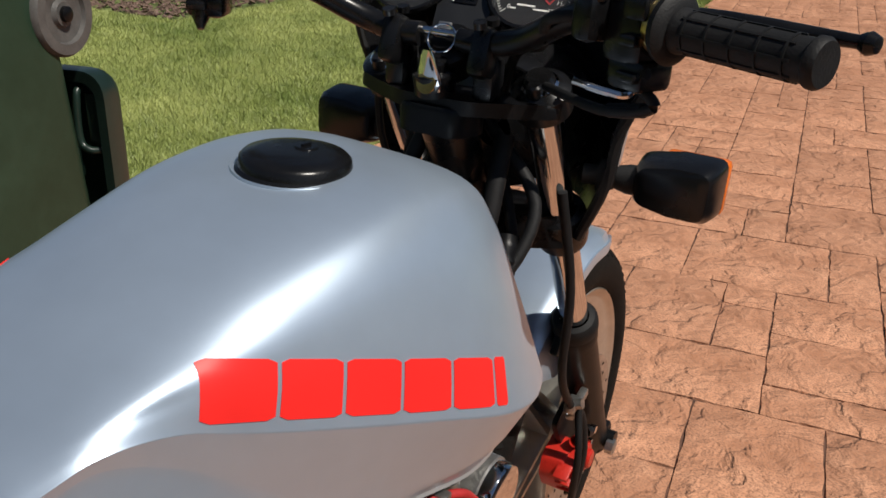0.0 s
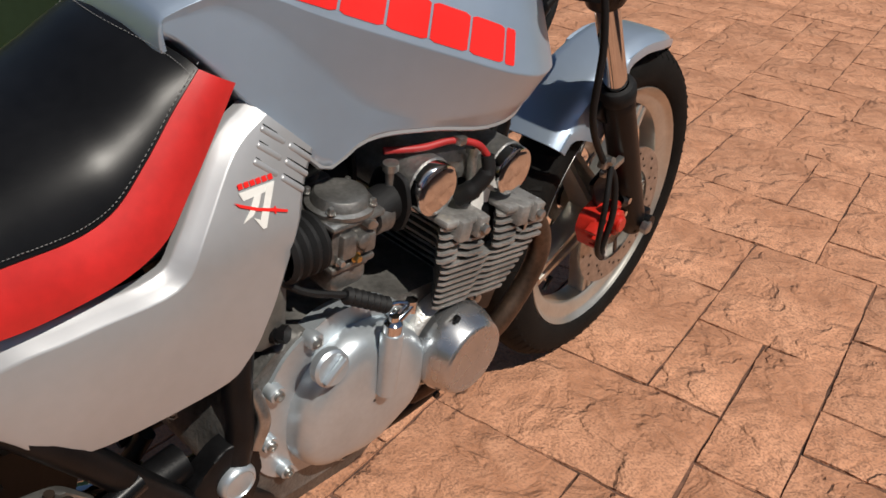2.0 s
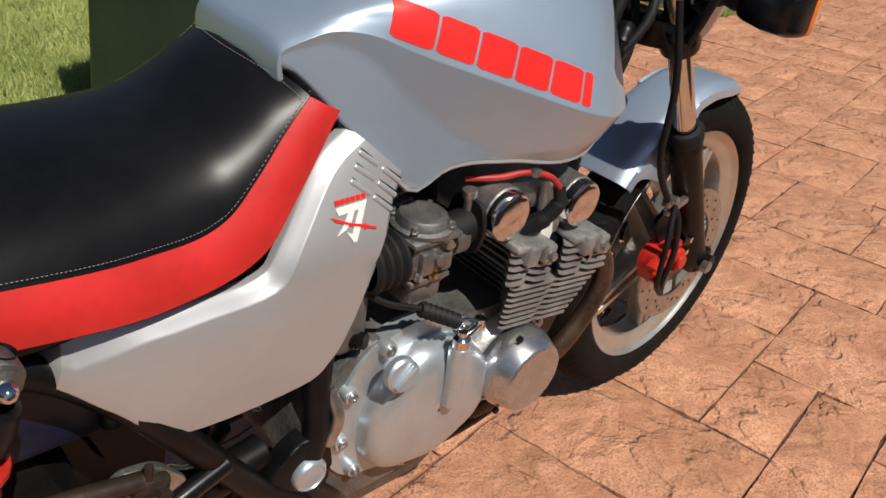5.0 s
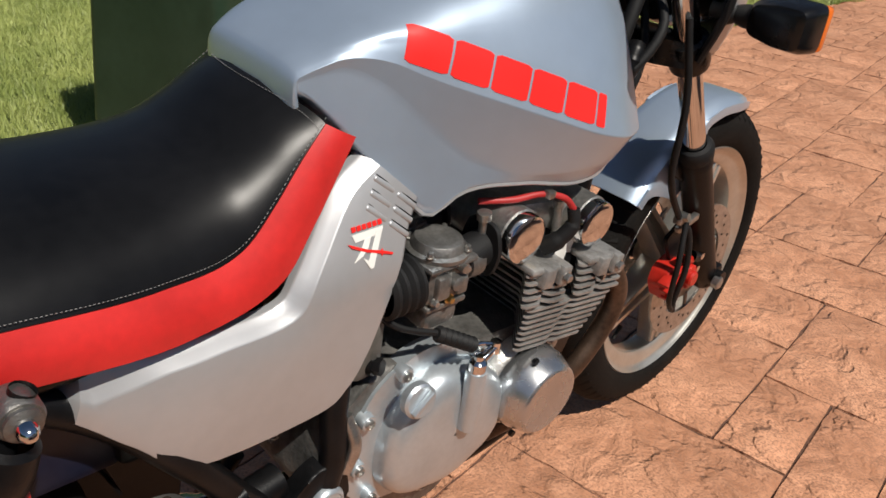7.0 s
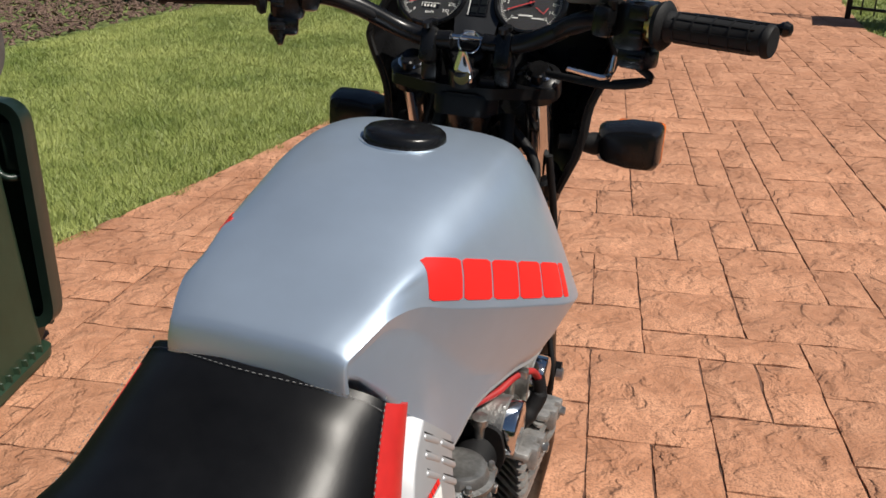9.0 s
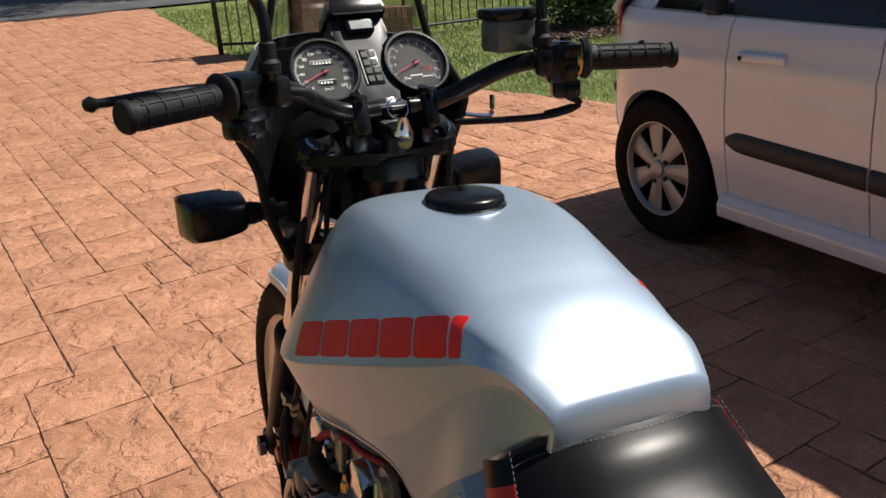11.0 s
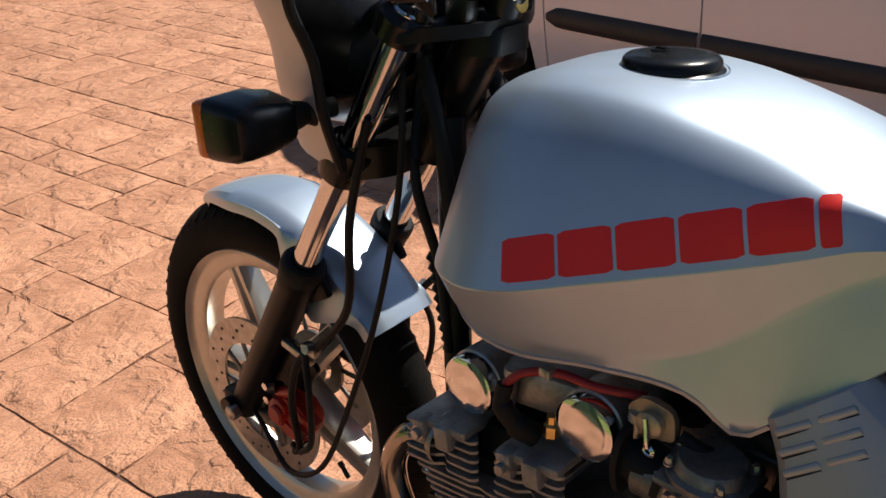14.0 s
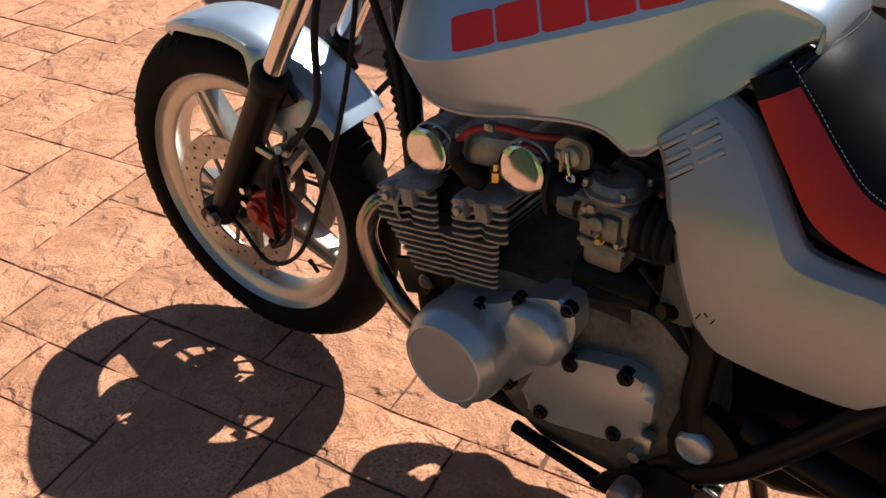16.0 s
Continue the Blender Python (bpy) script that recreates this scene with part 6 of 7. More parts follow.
def left_ok(q):
    wob = 0.03 * np.sin(q[:, 1] * 9.1) + 0.02 * np.sin(q[:, 1] * 23.7)
    bed = (q[:, 0] < -5.3 + 0.05 * (q[:, 1] - 5)) & (q[:, 1] > 4.6) | (q[:, 1] > 8.7)
    return (q[:, 0] < np.interp(q[:, 1], LEFT_Y, LEFT_X) + wob) & ~bed


def right_ok(q):
    y = q[:, 1]
    e = np.interp(y, RIGHT_Y, RIGHT_X)
    return q[:, 0] > e + 0.03 * np.sin(y * 8.3)


blades("lawn_grass", (-8, -1.6, -1.5, 8.8, left_ok), 720000, "short green lawn beside the drive, with dry tips", 3, 0.008, 0.026)
blades("lawn_grass", (1.3, 9, 3.2, 14, right_ok), 170000, "short green lawn in front of the brick pillar", 4, 0.006, 0.018)
blades("verge_grass", (-14, -2.1, 10.2, 14.8, lambda q: q[:, 0] < -2.15), 60000, "green verge behind the left fence", 5)


# ---- rubbish bin, stood upside down with its lid hanging open ----
def bin_thing():
    back = Vector((-0.28, 0.96, 0)).normalized()
    right = Vector((back.y, -back.x, 0))
    corner = Vector((-1.315, 0.855, 0.0))
    o = corner - right * 0.29 - back * 0.36
    m = Matrix.Translation(o) @ Matrix((right, back, Vector((0, 0, 1)))).transposed().to_4x4()
    b = thing("wheelie_bin", "dark green plastic wheelie bin standing upside down, lid open", "bin", m)
    rows = []
    for z, w, f, k in ((0.035, 0.272, -0.185, 0.335), (0.10, 0.268, -0.170, 0.333), (0.45, 0.260, -0.150, 0.315), (0.80, 0.248, -0.135, 0.30), (0.90, 0.244, -0.12, 0.27), (1.04, 0.240, -0.11, 0.205), (1.06, 0.225, -0.095, 0.19)):
        rows.append([(x, y, z) for x, y in rounded([(-w, f), (w, f), (w, k), (-w, k)], 0.045, 5)])
    bm = grid(rows, True)
    bm.verts.ensure_lookup_table()
    n = len(rows[0])
    bm.faces.new([bm.verts[len(rows) * n - n + i] for i in range(n)])
    body = part("body", bm, BIN, b, angle=50)
    rim = []
    for z, e in ((0.0, 0.0), (0.004, 0.012), (0.030, 0.014), (0.036, 0.006), (0.036, -0.012)):
        rim.append([(x, y, z) for x, y in rounded([(-0.272 - e, -0.232 - e), (0.272 + e, -0.232 - e), (0.272 + e, 0.345 + e), (-0.272 - e, 0.345 + e)], 0.05, 5)])
    part("rim", grid(rim, True), BIN, b)
    for s in (1, -1):
        for i in range(13):
            part("rim_rib", box((s * 0.274, -0.20 + i * 0.04, 0.044), (0.022, 0.006, 0.022), 0.002, (0, 0, 20), 1), BIN, body)
        part("hinge_arm", slab(rounded([(0.30, 0.02), (0.36, 0.0), (0.42, 0.03), (0.43, 0.07), (0.36, 0.06), (0.315, 0.14), (0.305, 0.12)], 0.012), "x", s * 0.20, s * 0.225, 0.004), BIN, b)
        part("side_bracket", joined(box((s * 0.262, 0.02, 0.10), (0.010, 0.012, 0.14), 0.003, (8, 0, 0)), box((s * 0.266, 0.03, 0.045), (0.02, 0.03, 0.03), 0.004)), BINDARK, b)
        w = part("wheel", lathe([(0.030, -0.022), (0.066, -0.020), (0.070, -0.026), (0.094, -0.026), (0.100, -0.018), (0.101, 0), (0.100, 0.018), (0.094, 0.026), (0.070, 0.026), (0.066, 0.016), (0.034, 0.012), (0.028, 0.022), (0, 0.022)], (s * 0.235, 0.305, 0.852), (s, 0, 0), 40), GREYRUB, b, "grey plastic wheel with solid tyre")
        part("wheel_hub", lathe([(0.018, 0.02), (0.018, 0.032), (0.012, 0.036), (0, 0.036)], (s * 0.235, 0.305, 0.852), (s, 0, 0), 20), SATIN, w)
    part("axle", tube([(-0.23, 0.305, 0.852), (0.23, 0.305, 0.852)], 0.011, 12, smooth=False), STEEL, b)
    part("axle_housing", slab(rounded([(0.20, 0.76), (0.33, 0.82), (0.335, 0.89), (0.28, 0.965), (0.18, 0.985)], 0.03), "x", -0.20, 0.20, 0.01), BIN, b)
    # the lid: a shallow dished panel standing on its hinge behind the body
    lw, lh = 0.285, 0.645
    out = rounded([(-lw, 0.06), (lw, 0.06), (lw, 0.06 + lh), (-lw, 0.06 + lh)], 0.07, 6)
    hole = rounded([(-lw + 0.03, 0.085), (lw - 0.03, 0.085), (lw - 0.03, 0.03 + lh), (-lw + 0.03, 0.03 + lh)], 0.05, 6)
    lid_rows = [[(x, 0.415, z) for x, z in hole], [(x, 0.375, z) for x, z in hole], [(x, 0.370, z) for x, z in out], [(x, 0.380, z) for x, z in out], [(x, 0.425, z) for x, z in out], [(x * 0.97, 0.445, 0.41 + (z - 0.41) * 0.97) for x, z in out], [(x, 0.45, z) for x, z in hole]]
    bm = grid(lid_rows, True)
    bm.verts.ensure_lookup_table()
    n = len(out)
    bm.faces.new([bm.verts[i] for i in range(n)][::-1])
    bm.faces.new([bm.verts[(len(lid_rows) - 1) * n + i] for i in range(n)])
    lid = part("lid", bm, BINDARK, b, "dark green lid hanging from its hinge")
    for s in (1, -1):
        part("lid_grip", joined(tube([(s * 0.20, 0.402, 0.66), (s * 0.20, 0.376, 0.64), (s * 0.195, 0.374, 0.53), (s * 0.22, 0.376, 0.50), (s * 0.25, 0.40, 0.50)], 0.010, 10), box((s * 0.235, 0.400, 0.58), (0.05, 0.02, 0.13), 0.006)), BINDARK, lid)
        part("hinge_pin", tube([(s * 0.16, 0.40, 0.075), (s * 0.26, 0.40, 0.075)], 0.014, 12, smooth=False), BINDARK, lid)
    return b


bin_thing()


# ---- parked car: a pale hatchback, tail away from the bike's tail ----
def car_thing():
    car = thing("car", "white five-door hatchback car parked on the drive, side in shade", "car", Matrix.Translation((1.775, -0.10, 0.0)))
    WY, WZ, R = (1.94, -0.62), 0.295, 0.315

    def side_x(y, z):
        """How far the flank stands in from its widest line."""
        k = (z - 0.62) / 0.32
        v = 0.030 * k * k + (0.05 * ((z - 0.86) / 0.1) if z > 0.86 else 0)
        tail = max(0.0, y - 2.0)
        nose = max(0.0, -0.9 - y)
        ridge = -0.008 * math.exp(-((z - 0.73 - 0.01 * y) / 0.022) ** 2)
        return v + 0.95 * tail ** 2 + 0.5 * nose ** 2 + ridge

    def low(y):
        z = 0.235
        for w in WY:
            if abs(y - w) < R:
                z = max(z, WZ + math.sqrt(R * R - (y - w) ** 2))
        return z

    def belt(y):
        return 0.862 + 0.020 * y if y < 2.2 else 0.906 - 0.12 * (y - 2.2)

    def panel(name, y0, y1, z0=None, z1=None, label="", n=26):
        rows = []
        for y in np.linspace(y0, y1, n):
            a = max(low(y), z0 if z0 is not None else 0)
            b = z1 if z1 is not None else belt(y)
            row = [Vector((side_x(y, a) + 0.03, y, a))]
            row += [Vector((side_x(y, z), y, z)) for z in np.linspace(a, b, 22)]
            row.append(Vector((side_x(y, b) + 0.03, y, b + 0.002)))
            rows.append(row)
        rows = [[Vector((p.x + 0.02, p.y, p.z)) for p in rows[0]]] + rows + [[Vector((p.x + 0.02, p.y, p.z)) for p in rows[-1]]]
        return part(name, grid(rows), CARPAINT, car, label, angle=50)

    panel("rear_quarter", 1.566, 2.50, n=70)
    rear = panel("rear_door", 0.970, 1.560, 0.255)
    front = panel("front_door", -0.15, 0.964, 0.255)
    panel("front_wing", -1.4, -0.155, n=60)
    part("sill", slab(rounded([(0.005, 0.19), (0.10, 0.17), (0.12, 0.28), (0.02, 0.275), (0.0, 0.24)], 0.01), "y", -0.26, 1.585), CARPAINT, car)
    for d, y0, y1 in ((rear, 0.974, 1.545), (front, -0.12, 0.960)):
        rows = []
        for y in np.linspace(y0, y1, 16):
            e = min(1.0, (1.55 - y) / 0.05) if d is rear else 1.0
            zc, hh = 0.482 - 0.042 * (1.545 - y), 0.037 * max(0.15, e) ** 0.5
            rows.append([Vector((side_x(y, zc) + a, y, zc + b * hh)) for a, b in ((0.01, -1), (-0.006, -0.95), (-0.013, -0.7), (-0.014, 0), (-0.013, 0.7), (-0.006, 0.95), (0.01, 1))])
        bm = grid(rows)
        part("side_moulding", thick(bm, 0.004), CARTRIM, d, "charcoal rubbing strip")
    for d, y in ((front, 0.765), (rear, 1.40)):
        x = side_x(y, 0.775)
        part("handle_recess", moved(lathe([(0.0, 0.004), (0.04, 0.003), (0.052, 0.0005), (0.055, -0.002)], (0, 0, 0), (-1, 0, 0), 32), Matrix.Translation((x - 0.001, y, 0.742)) @ Matrix.Diagonal((1, 1.0, 0.75, 1))), CARPAINT, d)
        part("door_handle", moved(box((0, 0, 0), (0.022, 0.205, 0.034), 0.010, (0, 0, 0), 3), Matrix.Translation((x - 0.006, y, 0.772))), CARPAINT, d)
        part("key_lock", lathe([(0.009, 0), (0.009, 0.003), (0, 0.003)], (x - 0.029, y + 0.075, 0.772), (-1, 0, 0), 16), SATIN, d)
        # charcoal bar stands in for the shade in the hollow below the handle
        part("handle_shadow_gap", box((x - 0.003, y, 0.742), (0.010, 0.15, 0.008), 0.003), CARTRIM, d)
    # greenhouse
    for name, y0, y1 in (("front_window", -0.10, 0.86), ("rear_window", 0.95, 1.62), ("quarter_window", 1.68, 2.02)):
        rows = []
        for y in np.linspace(y0, y1, 8):
            rows.append([Vector((side_x(y, belt(y)) + 0.02 + 0.30 * t * t * 0.6 + 0.10 * t, y - (0.0 if y < 1.6 else 0.12 * t), belt(y) + 0.006 + 0.42 * t)) for t in np.linspace(0, 1, 8)])
        part(name, grid(rows), CARGLASS, car, "dark tinted side window")
    rows = []
    for y, h, dx in ((2.45, 0.93, 0.17), (2.30, 1.12, 0.20), (2.12, 1.30, 0.26), (1.9, 1.40, 0.30), (1.2, 1.45, 0.32), (0.4, 1.45, 0.32), (-0.2, 1.38, 0.30), (-0.75, 1.02, 0.14)):
        rows.append([Vector((0.82 + (0.82 - dx) * k, y, h - 0.05 * k * k)) for k in np.linspace(-1, 1, 13)])
    part("roof", thick(grid(rows), 0.03), CARPAINT, car)
    for y in (0.95, 1.68):
        part("pillar", box((0.165, y, 1.11), (0.05, 0.07, 0.50), 0.01, (0, 32, 0)), CARTRIM, car)
    part("rear_pillar", thick(grid([[Vector((side_x(y, belt(y)) + 0.012 + t * 0.26, y - 0.22 * t, belt(y) + 0.42 * t)) for t in np.linspace(0, 1, 8)] for y in np.linspace(2.03, 2.42, 6)]), 0.02), CARPAINT, car)
    part("bonnet", grid([[Vector((0.82 + 0.78 * k, y, z - 0.05 * k * k)) for k in np.linspace(-1, 1, 11)] for y, z in ((-0.75, 1.0), (-1.1, 0.93), (-1.45, 0.78), (-1.55, 0.55), (-1.55, 0.25))]), CARPAINT, car)
    tail = []
    for z, y in ((0.24, 2.50), (0.40, 2.57), (0.60, 2.575), (0.72, 2.54), (0.95, 2.47)):
        tail.append([Vector((0.82 + 0.60 * k * (1 if z < 0.7 else 0.97), y - 0.075 * abs(k) ** 4, z)) for k in np.linspace(-1, 1, 19)])
    part("tailgate", grid(tail), CARPAINT, car)
    rows = []
    for z in np.linspace(0.76, 1.16, 9):
        rows.append([Vector((side_x(y, 0.8) - 0.004 + max(0, z - 0.9) * 0.5, y - 0.32 * max(0, z - 0.9), z)) for y in np.linspace(2.30 + 0.05 * math.sin(z * 6), 2.47, 6)])
    part("tail_lamp", thick(grid(rows), 0.01), TAIL, car, "red tail lamp")
    part("bumper_plug", lathe([(0.02, 0), (0.02, 0.004), (0, 0.005)], (side_x(2.36, 0.56) - 0.002, 2.36, 0.56), (-1, 0.5, 0), 16), SATIN, car)
    part("underbody", box((0.82, 0.5, 0.30), (1.45, 3.6, 0.22), 0.03), SATIN, car)
    far = box((1.62, 0.5, 0.58), (0.05, 3.9, 0.62), 0.03)
    part("far_flank", far, CARPAINT, car)
    part("cabin_floor", box((0.82, 0.6, 0.66), (1.40, 2.6, 0.5), 0.05), SATIN, car)
    for w in WY:
        for s, x in ((1, 0.10), (-1, 1.54)):
            d = -1 if s > 0 else 1
            wheel_ = part("wheel", lathe([(0.17, -0.06), (0.182, 0.085), (0.192, 0.092), (0.235, 0.10), (0.270, 0.092), (0.286, 0.07), (0.293, 0.0), (0.286, -0.08), (0.18, -0.09)], (x, w, WZ), (d, 0, 0), 56), TYRE, car, "black tyre on a silver alloy wheel")
            part("rim", lathe([(0.175, 0.075), (0.183, 0.090), (0.190, 0.090), (0.190, 0.080), (0.174, 0.070)], (x, w, WZ), (d, 0, 0), 56), CARALLOY, wheel_)
            part("hub_back", lathe([(0.178, 0.0), (0.0, 0.005)], (x, w, WZ), (d, 0, 0), 40), SATIN, wheel_)
            for i in range(7):
                rows = []
                for t in np.linspace(0, 1, 6):
                    r, hw = 0.03 + 0.150 * t, 0.022 + 0.024 * t
                    rows.append([(r, k * hw, 0.072 + 0.012 * (1 - t) - 0.008 * k * k) for k in (-1, -0.7, 0, 0.7, 1)])
                part("spoke", thick(moved(grid(rows), aim((x, w, WZ), (d, 0, 0)) @ Matrix.Rotation(i * 2 * math.pi / 7, 4, "Z")), 0.02), CARALLOY, wheel_)
            part("hub_cap", lathe([(0.038, 0.068), (0.036, 0.090), (0.028, 0.094), (0, 0.095)], (x, w, WZ), (d, 0, 0), 28), CARALLOY, wheel_)
            for i in range(5):
                a = i * 2 * math.pi / 5
                part("wheel_nut", lathe([(0.010, 0.07), (0.010, 0.088), (0, 0.09)], Vector((x, w + 0.055 * math.cos(a), WZ + 0.055 * math.sin(a))), (d, 0, 0), 6), SATIN, wheel_)
    for w in WY:
        part("wheel_arch_liner", lathe([(0.313, 0.02), (0.313, 0.35), (0.1, 0.35)], (0.03, w, WZ), (1, 0, 0), 40), SATIN, car)
    return car


car_thing()


# ---- fences, pillars, planting ----
def fence(name, a, b, h, label, n, z0=None):
    """A run of black tubular fencing from a to b."""
    a, b = Vector(a), Vector(b)
    f = thing(name, label, "fence", Matrix.Translation((a.x, a.y, 0)))
    d = b - a
    for z in (0.10, h - 0.12):
        q0, q1 = Vector((0, 0, rise(a.y) + z)), Vector((d.x, d.y, rise(b.y) + z))
        part("rail", tube([q0, q1], 0.016, 8, smooth=False), FENCE, f)
    src = None
    for i in range(n + 1):
        p = d * (i / n)
        if src is None:
            src = part("picket", tube([(0, 0, 0.04), (0, 0, h)], 0.008, 8, smooth=False), FENCE, f)
            ob = src
        else:
            ob = new("picket", src.data)
            ob.parent = f
        ob.location = (p.x, p.y, rise(a.y + p.y))
    for p in (Vector((0, 0, 0)), d):
        part("post", box((p.x, p.y, rise(a.y + p.y) + h / 2), (0.05, 0.05, h + 0.04), 0.004), FENCE, f)
    return f


fence("fence", (-2.25, 10.2, 0), (-9.5, 10.6, 0), 1.2, "black tubular steel fence along the street", 66)
fence("gate", (-2.10, 10.15, 0), (-2.2, 11.9, 0), 1.2, "black steel gate leaf standing open", 14)
fence("fence", (3.45, 8.25, 0), (11.0, 8.6, 0), 1.2, "black tubular steel fence beside the brick pillar", 70)
fence("gate", (2.05, 8.3, 0), (1.40, 8.7, 0), 1.2, "black steel gate leaf beside the brick pillar", 6)


def brickwork(name, label, o, nx, ny, courses, cap_rows=0):
    """A brick pier or low wall: bricks in stretcher bond round a mortar core."""
    m = Matrix.Translation((o[0], o[1], rise(o[1]) - 0.02)) @ pose(0, 0, 0, 0, 0, o[2])
    w = thing(name, label, "wall" if "wall" in name else "pillar", m)
    L, D, H, J = 0.230, 0.110, 0.076, 0.010
    X, Y = nx * (L + J) - J, ny * (D + J) - J
    part("mortar_core", box((X / 2, Y / 2, courses * (H + J) / 2), (X - 0.012, Y - 0.012, courses * (H + J) - 0.004)), MORTAR, w, smooth=False)
    full = None
    for c in range(courses):
        z = c * (H + J) + H / 2
        for face in range(2):
            y = D / 2 if face == 0 else Y - D / 2
            x = 0.0
            first = c % 2
            while x < X - 0.02:
                l = min(L if not (first and x == 0) else D, X - x)
                if full is None:
                    full = part("brick", box((0, 0, 0), (1, 1, 1), 0.02, seg=1), BRICK, w, smooth=False)
                    ob = full
                else:
                    ob = new("brick", full.data)
                    ob.parent = w
                ob.location, ob.scale = (x + l / 2, y, z), (l, D, H)
                x += l + J
        for e in range(2):
            y = D + J
            while y < Y - D - 0.02:
                l = min(L, Y - D - J - y)
                if l < 0.03:
                    break
                ob = new("brick", full.data)
                ob.parent = w
                ob.location, ob.scale = (D / 2 if e == 0 else X - D / 2, y + l / 2, z), (D, l, H)
                y += l + J
    if cap_rows:
        x = 0.0
        while x < X:
            ob = new("brick", full.data)
            ob.parent = w
            ob.location, ob.scale = (x + H / 2, Y / 2, courses * (H + J) + D / 2), (H, Y + 0.02, D)
            x += H + J
    return w


brickwork("brick_pillar", "square brown brick gate pillar with pale mortar", (2.12, 8.0, 0), 3, 5, 17)
brickwork("low_brick_wall", "low brown brick wall beside the gate pillar", (2.85, 8.2, -4), 3, 2, 3, 1)


def tuft(name, label, o, n, h, spread, seed, flowers=0):
    """A clump of arching strap leaves."""
    rng = random.Random(seed)
    t = thing(name, label, "plant", Matrix.Translation((o[0], o[1], rise(o[1]))))
    bms = bmesh.new()
    for i in range(n):
        a = rng.uniform(0, 6.283)
        r0, l, w = rng.uniform(0, spread * 0.45), rng.uniform(0.6, 1.0) * h, rng.uniform(0.006, 0.012)
        d = Vector((math.cos(a), math.sin(a), 0))
        s = Vector((-d.y, d.x, 0))
        prev = None
        for k in range(5):
            u = k / 4
            c = d * (r0 + spread * 0.7 * u * u) + Vector((0, 0, l * (1.5 * u - 0.75 * u * u)))
            ww = w * (1 - u * 0.9)
            cur = (bms.verts.new(c - s * ww), bms.verts.new(c + s * ww))
            if prev:
                bms.faces.new((prev[0], prev[1], cur[1], cur[0]))
            prev = cur
    part("leaves", bms, LEAF, t)
    for i in range(flowers):
        p = Vector((rng.uniform(-spread, spread), rng.uniform(-spread, spread), h * rng.uniform(0.6, 1.0)))
        part("flower", lathe([(0, -0.01), (0.02, 0.0), (0.026, 0.012), (0.01, 0.008), (0, 0.01)], p, (rng.uniform(-0.5, 0.5), -0.5, 1), 10), PETAL, t)
    return t


tuft("strap_leaf_plant", "green strap-leaved plant in the mulched bed", (-2.75, 9.5), 150, 0.42, 0.34, 1, 4)
tuft("strap_leaf_plant", "green strap-leaved plant in the mulched bed", (-3.35, 9.6), 120, 0.40, 0.30, 2, 2)
tuft("strap_leaf_plant", "green strap-leaved plant in the mulched bed", (-4.6, 9.5), 130, 0.45, 0.32, 3)
tuft("strap_leaf_plant", "dark green strap-leaved plant under the tree", (-5.4, 9.3), 130, 0.5, 0.34, 4)
tuft("strap_leaf_plant", "dark green strap-leaved plant under the tree", (-6.3, 9.0), 130, 0.45, 0.34, 5)


def chips(name, label, spots, seed, mat_):
    rng = np.random.default_rng(seed)
    n = len(spots)
    base = np.array([(-1, -1, 0), (1, -1, 0), (1, 1, 0), (-1, 1, 0), (-.8, -.8, 1), (.8, -.8, 1), (.8, .8, 1), (-.8, .8, 1)], float)
    V = np.empty((n, 8, 3))
    for i, (x, y) in enumerate(spots):
        s = np.array([rng.uniform(0.015, 0.05), rng.uniform(0.006, 0.016), rng.uniform(0.006, 0.02)])
        r = Euler((rng.normal(0, 0.35), rng.normal(0, 0.35), rng.uniform(0, 6.28))).to_matrix()
        V[i] = (base * s) @ np.array(r).T + (x, y, rise(y) - 0.01 + rng.uniform(0, 0.035))
    F = [(0, 3, 2, 1), (4, 5, 6, 7), (0, 1, 5, 4), (1, 2, 6, 5), (2, 3, 7, 6), (3, 0, 4, 7)]
    me = bpy.data.meshes.new(name)
    me.from_pydata(V.reshape(-1, 3).tolist(), [], [tuple(8 * i + k for k in f) for i in range(n) for f in F])
    me.materials.append(mat_)
    return tagged(new(name, me), label, "mulch", "", "stuff")


rng = np.random.default_rng(8)
spots = [(x, y) for x, y in zip(rng.uniform(-9, -2.25, 9000), rng.uniform(4.6, 10.1, 9000)) if (x < -5.4 + 0.05 * (y - 5)) or y > 8.75]
chips("mulch", "brown bark mulch covering the garden bed", spots, 9, MULCH)
spots = [(x, y) for x, y in zip(rng.uniform(4.2, 7.5, 1500), rng.uniform(6.6, 7.9, 1500))]
chips("mulch", "pale bark mulch round the bush", spots, 10, MULCH)


